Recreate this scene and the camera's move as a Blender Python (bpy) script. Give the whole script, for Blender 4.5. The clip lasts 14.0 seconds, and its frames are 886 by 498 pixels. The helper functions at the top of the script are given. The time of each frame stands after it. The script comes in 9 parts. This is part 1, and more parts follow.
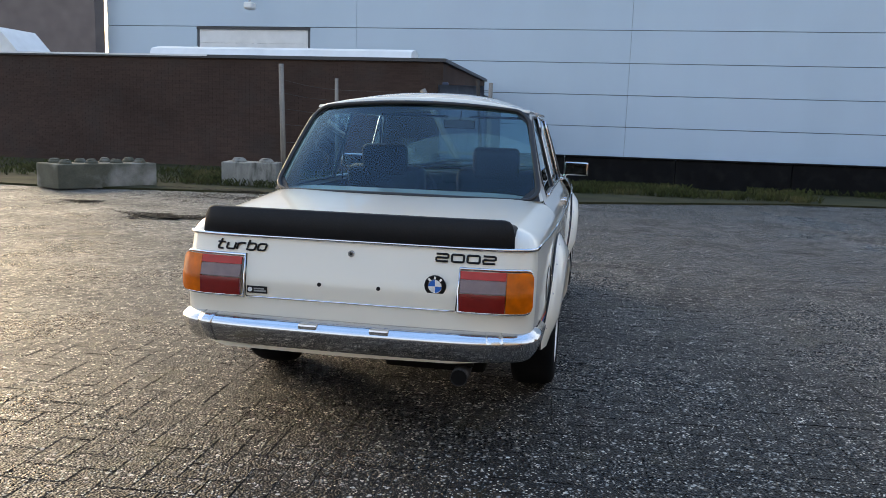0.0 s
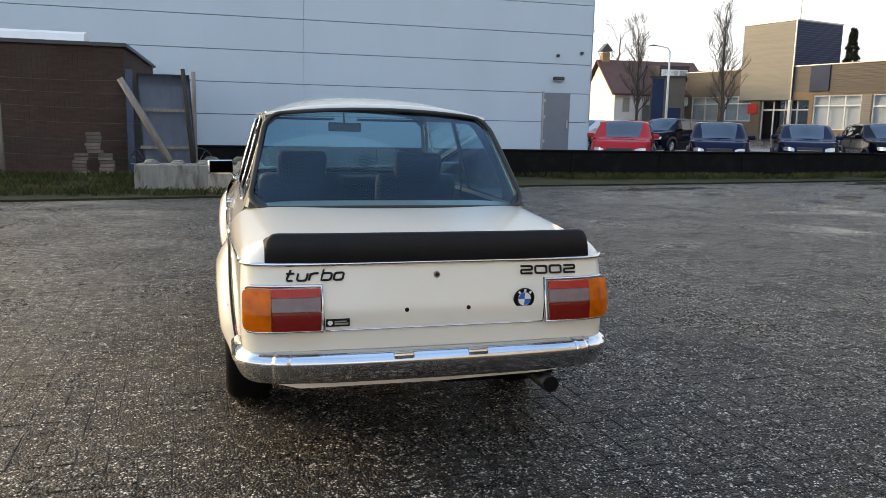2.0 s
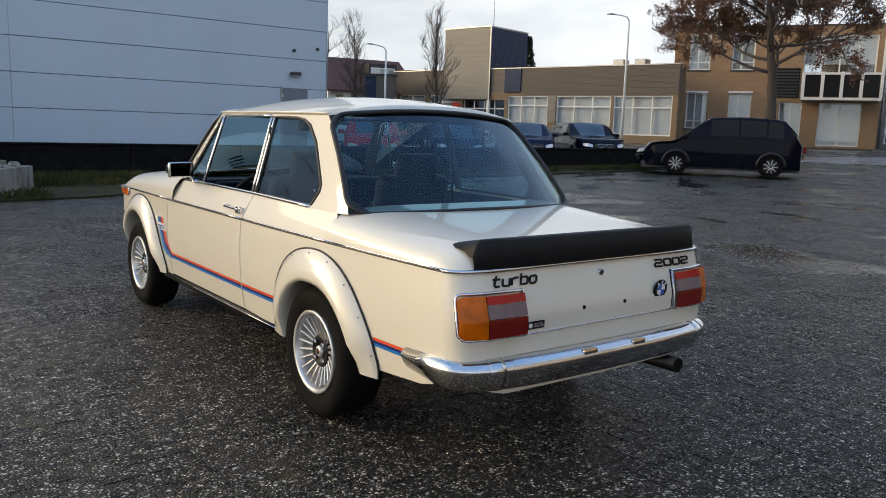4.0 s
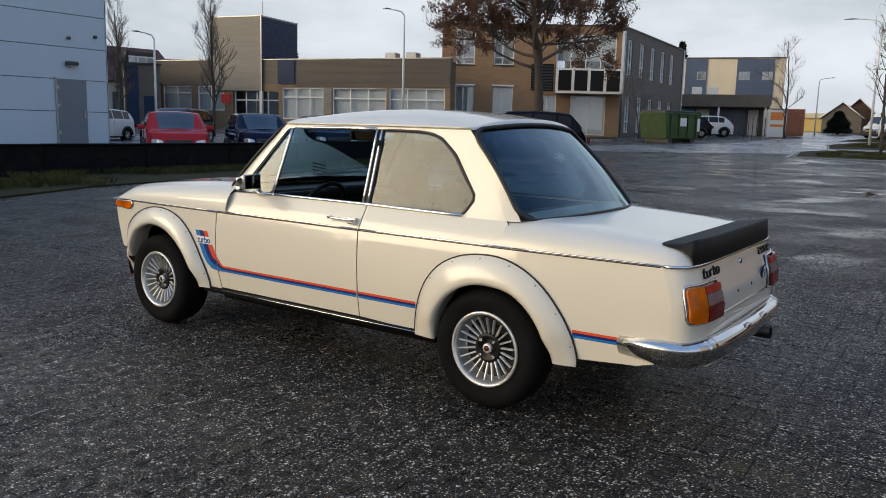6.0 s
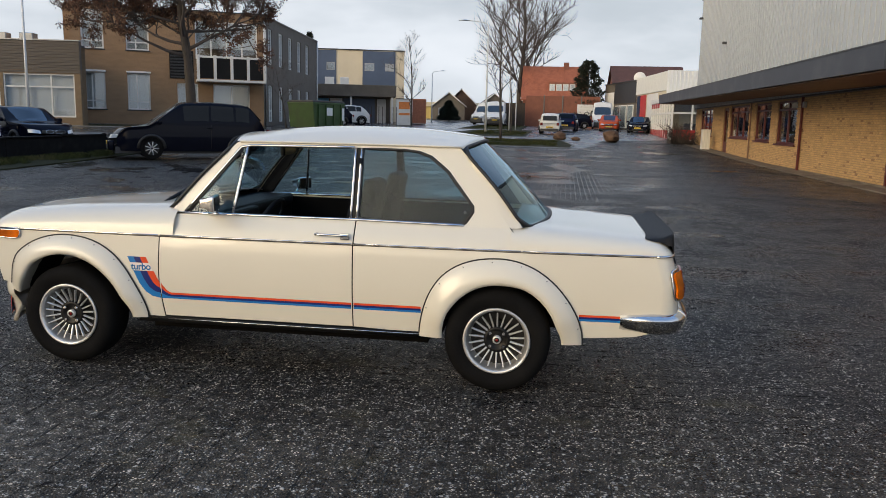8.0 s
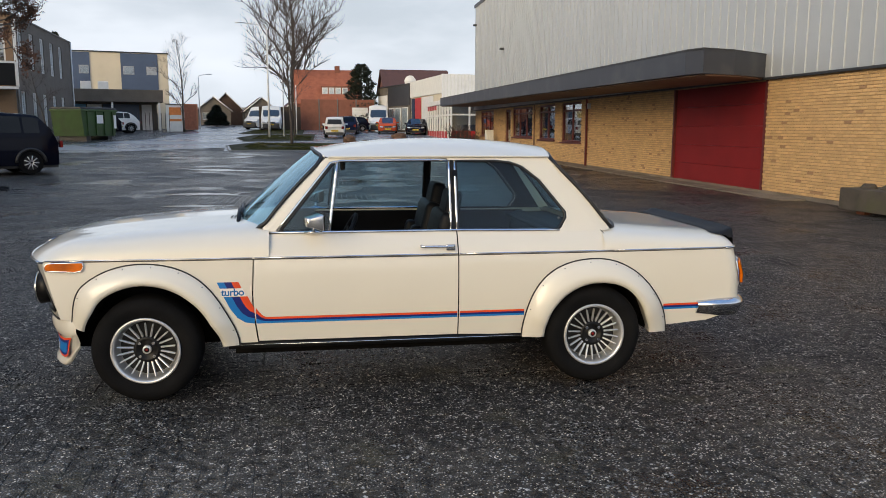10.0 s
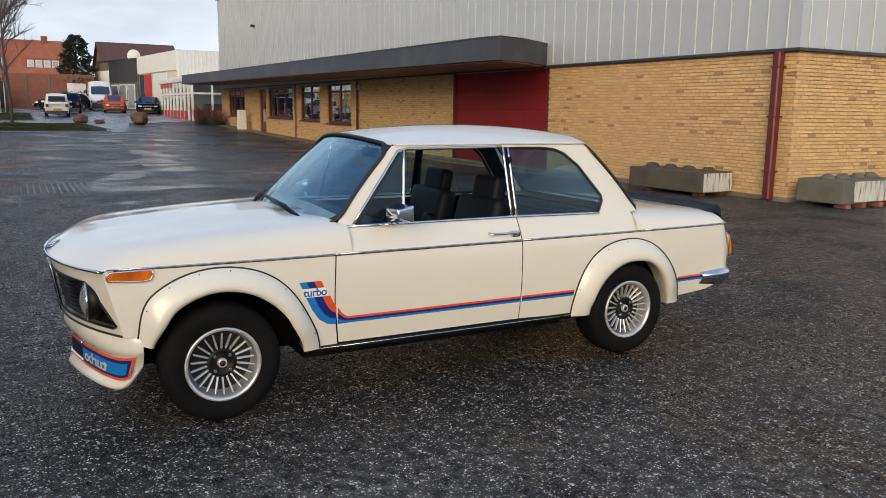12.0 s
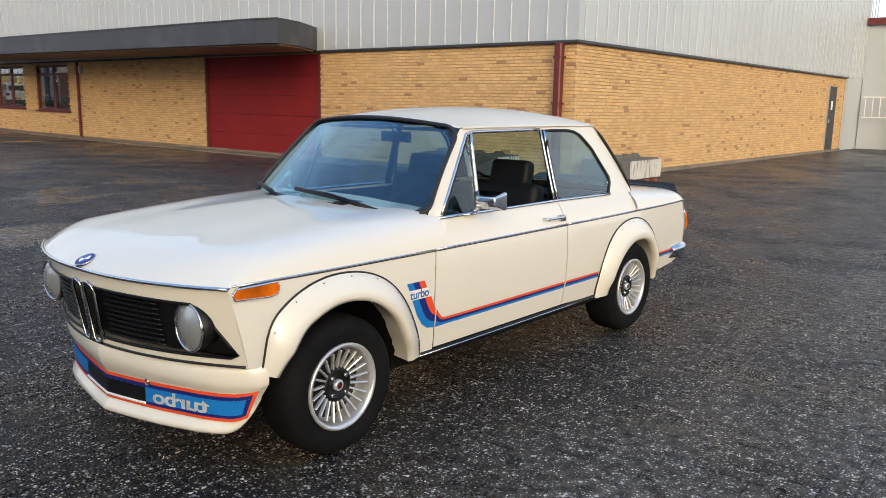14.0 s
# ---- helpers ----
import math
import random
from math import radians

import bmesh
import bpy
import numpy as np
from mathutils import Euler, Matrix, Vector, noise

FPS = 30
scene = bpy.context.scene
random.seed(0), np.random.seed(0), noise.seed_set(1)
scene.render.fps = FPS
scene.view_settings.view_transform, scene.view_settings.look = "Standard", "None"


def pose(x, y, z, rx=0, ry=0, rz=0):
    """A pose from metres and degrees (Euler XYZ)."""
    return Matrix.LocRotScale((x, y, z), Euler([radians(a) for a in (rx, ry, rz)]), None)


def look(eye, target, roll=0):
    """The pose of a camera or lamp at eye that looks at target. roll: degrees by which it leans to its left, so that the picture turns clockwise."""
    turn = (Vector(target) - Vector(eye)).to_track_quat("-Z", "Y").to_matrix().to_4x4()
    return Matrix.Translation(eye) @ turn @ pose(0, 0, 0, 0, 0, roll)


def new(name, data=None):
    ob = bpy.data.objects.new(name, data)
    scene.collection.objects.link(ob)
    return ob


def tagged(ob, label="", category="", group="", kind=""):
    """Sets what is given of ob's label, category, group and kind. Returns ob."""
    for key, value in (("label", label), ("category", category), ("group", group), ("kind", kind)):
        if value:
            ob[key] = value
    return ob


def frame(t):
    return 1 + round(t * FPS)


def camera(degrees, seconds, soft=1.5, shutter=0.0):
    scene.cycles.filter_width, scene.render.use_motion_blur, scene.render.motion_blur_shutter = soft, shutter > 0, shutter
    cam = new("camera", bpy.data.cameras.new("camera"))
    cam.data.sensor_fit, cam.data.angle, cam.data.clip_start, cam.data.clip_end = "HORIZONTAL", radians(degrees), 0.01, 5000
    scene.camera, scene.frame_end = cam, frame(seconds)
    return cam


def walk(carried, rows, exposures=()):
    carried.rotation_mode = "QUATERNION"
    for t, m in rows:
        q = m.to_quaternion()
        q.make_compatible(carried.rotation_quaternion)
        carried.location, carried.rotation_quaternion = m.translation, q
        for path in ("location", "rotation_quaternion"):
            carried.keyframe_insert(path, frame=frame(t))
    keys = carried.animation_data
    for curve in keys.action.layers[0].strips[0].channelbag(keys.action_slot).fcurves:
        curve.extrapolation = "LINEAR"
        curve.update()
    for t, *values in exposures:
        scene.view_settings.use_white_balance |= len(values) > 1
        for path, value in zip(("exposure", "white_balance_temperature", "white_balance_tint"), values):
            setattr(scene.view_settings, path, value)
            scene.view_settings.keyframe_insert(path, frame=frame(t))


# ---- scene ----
cam = camera(58.5, 14.0, soft=0.2)
PATH = [
    (0, (-0.307, 1.128, 1.211), (-0.67, 3.071, 0.911), 1.9),
    (0.5, (-0.685, 1.09, 1.23), (-0.85, 3.06, 0.924), 1.6),
    (1, (-1.113, 1.067, 1.249), (-1.035, 3.042, 0.943), 1.4),
    (1.5, (-1.524, 1.105, 1.268), (-1.217, 3.056, 0.958), 1.6),
    (2, (-1.921, 1.22, 1.273), (-1.4, 3.126, 0.963), 1.3),
    (2.5, (-2.323, 1.354, 1.274), (-1.609, 3.196, 0.964), 1.5),
    (3, (-2.72, 1.523, 1.264), (-1.835, 3.291, 0.957), 1.2),
    (3.2, (-2.884, 1.596, 1.26), (-1.933, 3.329, 0.954), 1.5),
    (5.3, (-4.485, 2.577, 1.288), (-2.989, 3.869, 0.98), 1.3),
    (5.5, (-4.646, 2.678, 1.303), (-3.115, 3.927, 0.994), 1.4),
    (6, (-4.991, 2.999, 1.321), (-3.377, 4.138, 1.013), 1.5),
    (6.5, (-5.371, 3.289, 1.372), (-3.65, 4.261, 1.063), 1.6),
    (7, (-5.662, 3.655, 1.411), (-3.824, 4.381, 1.103), 0.9),
    (7.5, (-5.906, 4.14, 1.434), (-3.985, 4.596, 1.12), 1.1),
    (8, (-6.058, 4.591, 1.448), (-4.104, 4.882, 1.13), 1.3),
    (8.5, (-6.239, 5.039, 1.466), (-4.272, 5.206, 1.144), 1.2),
    (8.7, (-6.28, 5.205, 1.471), (-4.31, 5.329, 1.148), 1.1),
    (10.8, (-6.103, 7.197, 1.485), (-4.216, 6.621, 1.156), 0.5),
    (11, (-6.036, 7.371, 1.521), (-4.172, 6.732, 1.178), 0.8),
    (11.5, (-5.864, 7.782, 1.516), (-4.057, 6.999, 1.17), 0.8),
    (12, (-5.622, 8.204, 1.5), (-3.887, 7.271, 1.154), 0.8),
    (12.5, (-5.31, 8.599, 1.483), (-3.665, 7.516, 1.133), 0.8),
    (13, (-4.954, 8.941, 1.467), (-3.417, 7.712, 1.113), 0.9),
    (13.5, (-4.607, 9.22, 1.451), (-3.186, 7.859, 1.093), 0.9),
    (14, (-4.217, 9.487, 1.431), (-2.948, 7.985, 1.068), 1.1),
]
EXPOSURES = [(0, 0.27, 7250, 10), (1, 0.48, 7900, 10), (1.6, 0.48, 8200, 10), (2.1, 0.25, 8200, 10), (3, -0.02, 7900, 10), (5.5, -0.66, 7050, 10), (6.5, -0.67, 7050, 10), (8.5, -0.59, 7050, 10), (11, -0.48, 6850, 10), (12.5, -0.40, 6750, 10), (14, -0.12, 6750, 10)]
walk(cam, [(t, look(eye, target, roll)) for t, eye, target, roll in PATH], EXPOSURES)

# ---- light ----
world = bpy.data.worlds.new("world")
scene.world = world
world.use_nodes = True
SUN_EL, SUN_AZ = 12.5, -46.0  # degrees: height, and turn from +y (minus is towards -x)


def build_sky():
    nt = world.node_tree
    nt.nodes.clear()
    N, K = nt.nodes.new, nt.links.new
    out, bg = N("ShaderNodeOutputWorld"), N("ShaderNodeBackground")
    sky = N("ShaderNodeTexSky")
    sky.sky_type = "NISHITA"
    sky.sun_disc = False
    sky.sun_elevation, sky.sun_rotation = radians(SUN_EL), radians(SUN_AZ)
    scale = N("ShaderNodeMix")
    scale.data_type, scale.blend_type = "RGBA", "MULTIPLY"
    scale.inputs["Factor"].default_value = 1.0
    scale.inputs["B"].default_value = (0.085, 0.085, 0.085, 1)
    K(sky.outputs[0], scale.inputs["A"])
    co, mp = N("ShaderNodeTexCoord"), N("ShaderNodeMapping")
    mp.inputs["Scale"].default_value = (1.6, 1.6, 5.0)
    noi = N("ShaderNodeTexNoise")
    noi.inputs["Scale"].default_value = 1.7
    noi.inputs["Detail"].default_value = 7
    noi.inputs["Roughness"].default_value = 0.55
    K(co.outputs["Generated"], mp.inputs["Vector"])
    K(mp.outputs[0], noi.inputs["Vector"])
    # cloud cover
    cover = N("ShaderNodeValToRGB")
    cover.color_ramp.elements[0].position, cover.color_ramp.elements[0].color = 0.30, (0.82, 0.82, 0.82, 1)
    cover.color_ramp.elements[1].position, cover.color_ramp.elements[1].color = 0.55, (1, 1, 1, 1)
    K(noi.outputs["Fac"], cover.inputs["Fac"])
    # cloud shade, brighter at large
    shade = N("ShaderNodeValToRGB")
    shade.color_ramp.elements[0].position, shade.color_ramp.elements[0].color = 0.36, (0.88, 0.92, 0.97, 1)
    shade.color_ramp.elements[1].position, shade.color_ramp.elements[1].color = 0.64, (1.16, 1.17, 1.19, 1)
    K(noi.outputs["Fac"], shade.inputs["Fac"])
    # warm low band near the sun
    sunv = Vector((math.sin(radians(SUN_AZ)) * math.cos(radians(SUN_EL)), math.cos(radians(SUN_AZ)) * math.cos(radians(SUN_EL)), math.sin(radians(SUN_EL))))
    dot = N("ShaderNodeVectorMath")
    dot.operation = "DOT_PRODUCT"
    dot.inputs[1].default_value = sunv
    K(co.outputs["Generated"], dot.inputs[0])
    glow = N("ShaderNodeMapRange")
    glow.interpolation_type = "SMOOTHSTEP"
    glow.inputs["From Min"].default_value, glow.inputs["From Max"].default_value = 0.62, 1.0
    K(dot.outputs["Value"], glow.inputs["Value"])
    warm = N("ShaderNodeMix")
    warm.data_type = "RGBA"
    warm.inputs["A"].default_value = (1.0, 1.10, 1.24, 1)
    warm.inputs["B"].default_value = (4.8, 3.8, 2.5, 1)
    K(glow.outputs[0], warm.inputs["Factor"])
    tint = N("ShaderNodeMix")
    tint.data_type, tint.blend_type = "RGBA", "MULTIPLY"
    tint.inputs["Factor"].default_value = 1.0
    K(shade.outputs[0], tint.inputs["A"])
    K(warm.outputs["Result"], tint.inputs["B"])
    mix = N("ShaderNodeMix")
    mix.data_type = "RGBA"
    K(cover.outputs[0], mix.inputs["Factor"])
    K(scale.outputs["Result"], mix.inputs["A"])
    K(tint.outputs["Result"], mix.inputs["B"])
    # thinner cloud overhead lets more blue through
    sep, high, blue = N("ShaderNodeSeparateXYZ"), N("ShaderNodeMapRange"), N("ShaderNodeMix")
    K(co.outputs["Generated"], sep.inputs[0])
    high.inputs["From Min"].default_value, high.inputs["From Max"].default_value = 0.22, 0.75
    K(sep.outputs["Z"], high.inputs["Value"])
    blue.data_type, blue.blend_type = "RGBA", "MULTIPLY"
    blue.inputs["B"].default_value = (0.34, 0.54, 0.88, 1)
    K(high.outputs[0], blue.inputs["Factor"])
    K(mix.outputs["Result"], blue.inputs["A"])
    K(blue.outputs["Result"], bg.inputs["Color"])
    bg.inputs["Strength"].default_value = 1.08
    K(bg.outputs[0], out.inputs["Surface"])
    return sunv


sun_dir = build_sky()
sun = new("sun", bpy.data.lights.new("sun", "SUN"))
sun.data.energy, sun.data.angle, sun.data.color = 2.6, radians(40), (1.0, 0.83, 0.62)
sun.matrix_world = look(sun_dir * 100, (0, 0, 0))
# ---- materials ----
def rise(x, y):
    """Height of the ground: level yard, rising gently towards the street."""
    def sp(d, s=4.0):
        return s * math.log1p(math.exp(-abs(d) / s)) + max(d, 0.0)
    d = 0.85 * x + 0.5 * y - 22
    return 0.027 * sp(d) - 0.015 * sp(d - 35) - 0.00011


def mat(name, base, rough=0.5, metal=0.0, var=0.12, scale=6.0, fine=0.0, fine_scale=120.0, bump=0.0, bump_scale=60.0, rvar=0.0, coat=0.0,
        spec=None, stain=None, stain_amount=0.0, stain_scale=1.2, per_object=0.0, per_island=0.0, streak=None, rare=None):
    """A surface with variation at two scales, relief and optional stains."""
    m = bpy.data.materials.new(name)
    m.use_nodes = True
    nt = m.node_tree
    N, K = nt.nodes.new, nt.links.new
    b = nt.nodes["Principled BSDF"]
    b.inputs["Roughness"].default_value, b.inputs["Metallic"].default_value = rough, metal
    if coat:
        b.inputs["Coat Weight"].default_value, b.inputs["Coat Roughness"].default_value = coat, 0.04
    if spec is not None:
        b.inputs["Specular IOR Level"].default_value = spec
    co = N("ShaderNodeTexCoord")
    vec = co.outputs["Object"]
    if streak:
        mp = N("ShaderNodeMapping")
        mp.inputs["Scale"].default_value = streak
        K(vec, mp.inputs["Vector"])
        vec = mp.outputs[0]

    def noise_tex(s, detail=4):
        n = N("ShaderNodeTexNoise")
        n.inputs["Scale"].default_value, n.inputs["Detail"].default_value = s, detail
        K(vec, n.inputs["Vector"])
        return n.outputs["Fac"]

    def shade(col_socket, fac, amount):
        """Multiplies by a value 1 - amount .. 1 + amount after fac."""
        r = N("ShaderNodeMapRange")
        r.inputs["From Min"].default_value, r.inputs["From Max"].default_value = 0.25, 0.75
        r.inputs["To Min"].default_value, r.inputs["To Max"].default_value = 1 - amount, 1 + amount
        K(fac, r.inputs["Value"])
        v = N("ShaderNodeVectorMath")
        v.operation = "SCALE"
        K(col_socket, v.inputs[0])
        K(r.outputs[0], v.inputs["Scale"])
        return v.outputs[0]

    rgb = N("ShaderNodeRGB")
    rgb.outputs[0].default_value = (*base, 1)
    col = rgb.outputs[0]
    if var:
        col = shade(col, noise_tex(scale), var)
    if fine:
        col = shade(col, noise_tex(fine_scale, 2), fine)
    if per_object:
        oi = N("ShaderNodeObjectInfo")
        col = shade(col, oi.outputs["Random"], per_object)
    if per_island:
        gi = N("ShaderNodeNewGeometry")
        col = shade(col, gi.outputs["Random Per Island"], per_island)
    if rare:
        # a few pieces of another colour
        src = N("ShaderNodeObjectInfo").outputs["Random"] if per_object else N("ShaderNodeNewGeometry").outputs["Random Per Island"]
        gt = N("ShaderNodeMath")
        gt.operation = "GREATER_THAN"
        gt.inputs[1].default_value = 0.972
        K(src, gt.inputs[0])
        mr = N("ShaderNodeMix")
        mr.data_type = "RGBA"
        mr.inputs["B"].default_value = (*rare, 1)
        K(gt.outputs[0], mr.inputs["Factor"])
        K(col, mr.inputs["A"])
        col = mr.outputs["Result"]
    if stain:
        r = N("ShaderNodeMapRange")
        r.inputs["From Min"].default_value, r.inputs["From Max"].default_value = 0.5, 0.72
        r.inputs["To Max"].default_value = stain_amount
        K(noise_tex(stain_scale, 6), r.inputs["Value"])
        mx = N("ShaderNodeMix")
        mx.data_type = "RGBA"
        mx.inputs["B"].default_value = (*stain, 1)
        K(r.outputs[0], mx.inputs["Factor"])
        K(col, mx.inputs["A"])
        col = mx.outputs["Result"]
    K(col, b.inputs["Base Color"])
    if rvar:
        r = N("ShaderNodeMapRange")
        r.inputs["From Min"].default_value, r.inputs["From Max"].default_value = 0.3, 0.7
        r.inputs["To Min"].default_value, r.inputs["To Max"].default_value = max(0.02, rough - rvar), min(1, rough + rvar)
        K(noise_tex(scale * 0.7), r.inputs["Value"])
        K(r.outputs[0], b.inputs["Roughness"])
    if bump:
        bp = N("ShaderNodeBump")
        bp.inputs["Distance"].default_value = bump
        bp.inputs["Strength"].default_value = 1.0
        K(noise_tex(bump_scale, 3), bp.inputs["Height"])
        K(bp.outputs[0], b.inputs["Normal"])
    return m


def glass(name, tint=(0.9, 0.95, 0.95), rough=0.0, alpha=0.25, power=4.5, shine=(1, 1, 1)):
    """Thin pane: part clear, part dark film, with a mirror-like surface."""
    m = bpy.data.materials.new(name)
    m.use_nodes = True
    nt = m.node_tree
    N, K = nt.nodes.new, nt.links.new
    nt.nodes.remove(nt.nodes["Principled BSDF"])
    out = nt.nodes["Material Output"]
    tr, gl, mx, lw = N("ShaderNodeBsdfTransparent"), N("ShaderNodeBsdfGlossy"), N("ShaderNodeMixShader"), N("ShaderNodeLayerWeight")
    tr.inputs["Color"].default_value = (*tint, 1)
    gl.inputs["Roughness"].default_value = rough
    gl.inputs["Color"].default_value = (*shine, 1)
    # share of gloss rises steeply towards a glancing view
    pw, k = N("ShaderNodeMath"), N("ShaderNodeMath")
    pw.operation, k.operation = "POWER", "MULTIPLY_ADD"
    lw.inputs["Blend"].default_value = 0.5
    pw.inputs[1].default_value = power
    k.inputs[1].default_value, k.inputs[2].default_value = 0.85, 0.055 + alpha
    K(lw.outputs["Facing"], pw.inputs[0])
    K(pw.outputs[0], k.inputs[0])
    K(k.outputs[0], mx.inputs["Fac"])
    K(tr.outputs[0], mx.inputs[1])
    K(gl.outputs[0], mx.inputs[2])
    K(mx.outputs[0], out.inputs["Surface"])
    return m


def paver_mat(name, dark, light, specks, rough, pattern):
    """Wet exposed-aggregate paving: dark binder, pale chips, moss and damp patches."""
    m = bpy.data.materials.new(name)
    m.use_nodes = True
    nt = m.node_tree
    N, K = nt.nodes.new, nt.links.new
    b = nt.nodes["Principled BSDF"]
    b.inputs["Specular IOR Level"].default_value = 0.26
    geo = N("ShaderNodeNewGeometry")
    P = geo.outputs["Position"]

    def rng(sock, a, c, lo, hi, smooth=False):
        r = N("ShaderNodeMapRange")
        if smooth:
            r.interpolation_type = "SMOOTHSTEP"
        for k, v in zip(("From Min", "From Max", "To Min", "To Max"), (a, c, lo, hi)):
            r.inputs[k].default_value = v
        K(sock, r.inputs["Value"])
        return r.outputs[0]

    def noi(s, d=3, sx=1.0):
        n = N("ShaderNodeTexNoise")
        n.inputs["Scale"].default_value, n.inputs["Detail"].default_value = s, d
        K(P, n.inputs["Vector"])
        return n.outputs["Fac"]

    def mixc(f, a, c, mode="MIX"):
        x = N("ShaderNodeMix")
        x.data_type, x.blend_type = "RGBA", mode
        for s, v in ((x.inputs["Factor"], f), (x.inputs["A"], a), (x.inputs["B"], c)):
            if isinstance(v, tuple):
                s.default_value = (*v, 1)
            elif isinstance(v, float):
                s.default_value = v
            else:
                K(v, s)
        return x.outputs["Result"]

    chips = N("ShaderNodeTexVoronoi")
    chips.inputs["Scale"].default_value = 104.0
    K(P, chips.inputs["Vector"])
    wn = N("ShaderNodeTexWhiteNoise")
    K(chips.outputs["Color"], wn.inputs["Vector"])
    is_pale = rng(wn.outputs["Value"], 1 - specks, 1.0, 0.12, 1.0)
    gate = N("ShaderNodeMath")
    gate.operation = "GREATER_THAN"
    gate.inputs[1].default_value = 1 - specks
    K(wn.outputs["Value"], gate.inputs[0])
    core = rng(chips.outputs["Distance"], 0.36, 0.54, 1, 0)
    pale = N("ShaderNodeMath")
    pale.operation = "MULTIPLY"
    K(is_pale, pale.inputs[0])
    K(core, pale.inputs[1])
    pale2 = N("ShaderNodeMath")
    pale2.operation = "MULTIPLY"
    K(pale.outputs[0], pale2.inputs[0])
    K(gate.outputs[0], pale2.inputs[1])
    col = mixc(rng(noi(0.7, 5), 0.35, 0.65, 0, 1), dark, tuple(c * 1.5 for c in dark))
    col = mixc(rng(wn.outputs["Value"], 0, 1, 0, 0.55), col, light)
    # dry pale dust over part of the yard, with low-sun glare painted into its colour
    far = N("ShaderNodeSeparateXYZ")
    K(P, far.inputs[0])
    dust_glare = N("ShaderNodeMath")
    dust_glare.operation = "MULTIPLY"
    K(rng(far.outputs["X"], -1.7, -3.4, 0, 1, True), dust_glare.inputs[0])
    K(rng(noi(0.9, 6), 0.36, 0.64, 0.15, 0.95), dust_glare.inputs[1])
    dust_glare2 = N("ShaderNodeMath")
    dust_glare2.operation = "MULTIPLY"
    K(dust_glare.outputs[0], dust_glare2.inputs[0])
    # the share kept at low y is painted glare on the wet stones
    K(rng(far.outputs["Y"], 4.5, 10.5, 0.40, 0.95, True), dust_glare2.inputs[1])
    col = mixc(dust_glare2.outputs[0], col, (0.20, 0.18, 0.15))
    col = mixc(pale2.outputs[0], col, (0.76, 0.70, 0.61))
    # larger chips and clumps that still tell from afar
    big = N("ShaderNodeTexVoronoi")
    big.inputs["Scale"].default_value = 46.0
    K(P, big.inputs["Vector"])
    bw = N("ShaderNodeTexWhiteNoise")
    K(big.outputs["Color"], bw.inputs["Vector"])
    bigp = N("ShaderNodeMath")
    bigp.operation = "MULTIPLY"
    K(rng(bw.outputs["Value"], 0.86, 0.88, 0, 0.9), bigp.inputs[0])
    K(rng(big.outputs["Distance"], 0.28, 0.46, 1, 0), bigp.inputs[1])
    col = mixc(bigp.outputs[0], col, (0.52, 0.49, 0.44))
    col = mixc(1.0, col, rng(noi(15.0, 3), 0.36, 0.64, 0.35, 1.55), "MULTIPLY")
    # moss in patches
    col = mixc(rng(noi(2.3, 6), 0.60, 0.78, 0, 0.45), col, (0.10, 0.085, 0.035))
    height = chips.outputs["Distance"]
    if pattern:
        br = N("ShaderNodeTexBrick")
        br.inputs["Scale"].default_value = 1.0
        br.inputs["Brick Width"].default_value, br.inputs["Row Height"].default_value = 0.21, 0.105
        br.inputs["Mortar Size"].default_value = 0.009
        br.inputs["Color1"].default_value = br.inputs["Color2"].default_value = (1, 1, 1, 1)
        br.inputs["Mortar"].default_value = (0.6, 0.6, 0.6, 1)
        K(P, br.inputs["Vector"])
        col = mixc(1.0, col, br.outputs["Color"], "MULTIPLY")
    else:
        oi = N("ShaderNodeNewGeometry")
        col = mixc(1.0, col, rng(oi.outputs["Random Per Island"], 0, 1, 0.78, 1.2), "MULTIPLY")
    K(col, b.inputs["Base Color"])
    # wetness: puddles where the broad noise is low
    wet = rng(noi(0.55, 6), 0.37, 0.46, 0.0, 1.0, True)
    wet_y = rng(far.outputs["Y"], 7.5, 12.5, 0.0, 1.0, True)
    wet_x = rng(far.outputs["X"], 1.0, 5.0, 0.0, 1.0, True)
    wx = N("ShaderNodeMath")
    wx.operation = "MULTIPLY"
    K(wet_x, wx.inputs[0])
    K(rng(far.outputs["Y"], 0.5, 4.5, 0.0, 1.0, True), wx.inputs[1])
    pud = N("ShaderNodeMath")
    pud.operation = "MULTIPLY"
    inv = N("ShaderNodeMath")
    inv.operation = "SUBTRACT"
    inv.inputs[0].default_value = 1.0
    K(wet, inv.inputs[1])
    K(inv.outputs[0], pud.inputs[0])
    K(wx.outputs[0], pud.inputs[1])
    water = pud.outputs[0]
    if pattern:
        # water standing in the joints of the low parts
        jw = N("ShaderNodeMath")
        jw.operation = "MULTIPLY"
        K(br.outputs["Fac"], jw.inputs[0])
        K(rng(noi(0.22, 4), 0.44, 0.54, 0.0, 1.0, True), jw.inputs[1])
        both = N("ShaderNodeMath")
        both.operation = "MAXIMUM"
        K(water, both.inputs[0])
        K(jw.outputs[0], both.inputs[1])
        water = both.outputs[0]
    ro = N("ShaderNodeMix")
    ro.data_type = "FLOAT"
    K(water, ro.inputs["Factor"])
    patchy = N("ShaderNodeMath")
    patchy.operation = "ADD"
    K(rng(wn.outputs["Value"], 0, 1, rough - 0.12, rough + 0.12), patchy.inputs[0])
    K(rng(noi(1.1, 5), 0.38, 0.62, -0.12, 0.14), patchy.inputs[1])
    K(patchy.outputs[0], ro.inputs["A"])
    ro.inputs["B"].default_value = 0.10
    K(ro.outputs["Result"], b.inputs["Roughness"])
    bp = N("ShaderNodeBump")
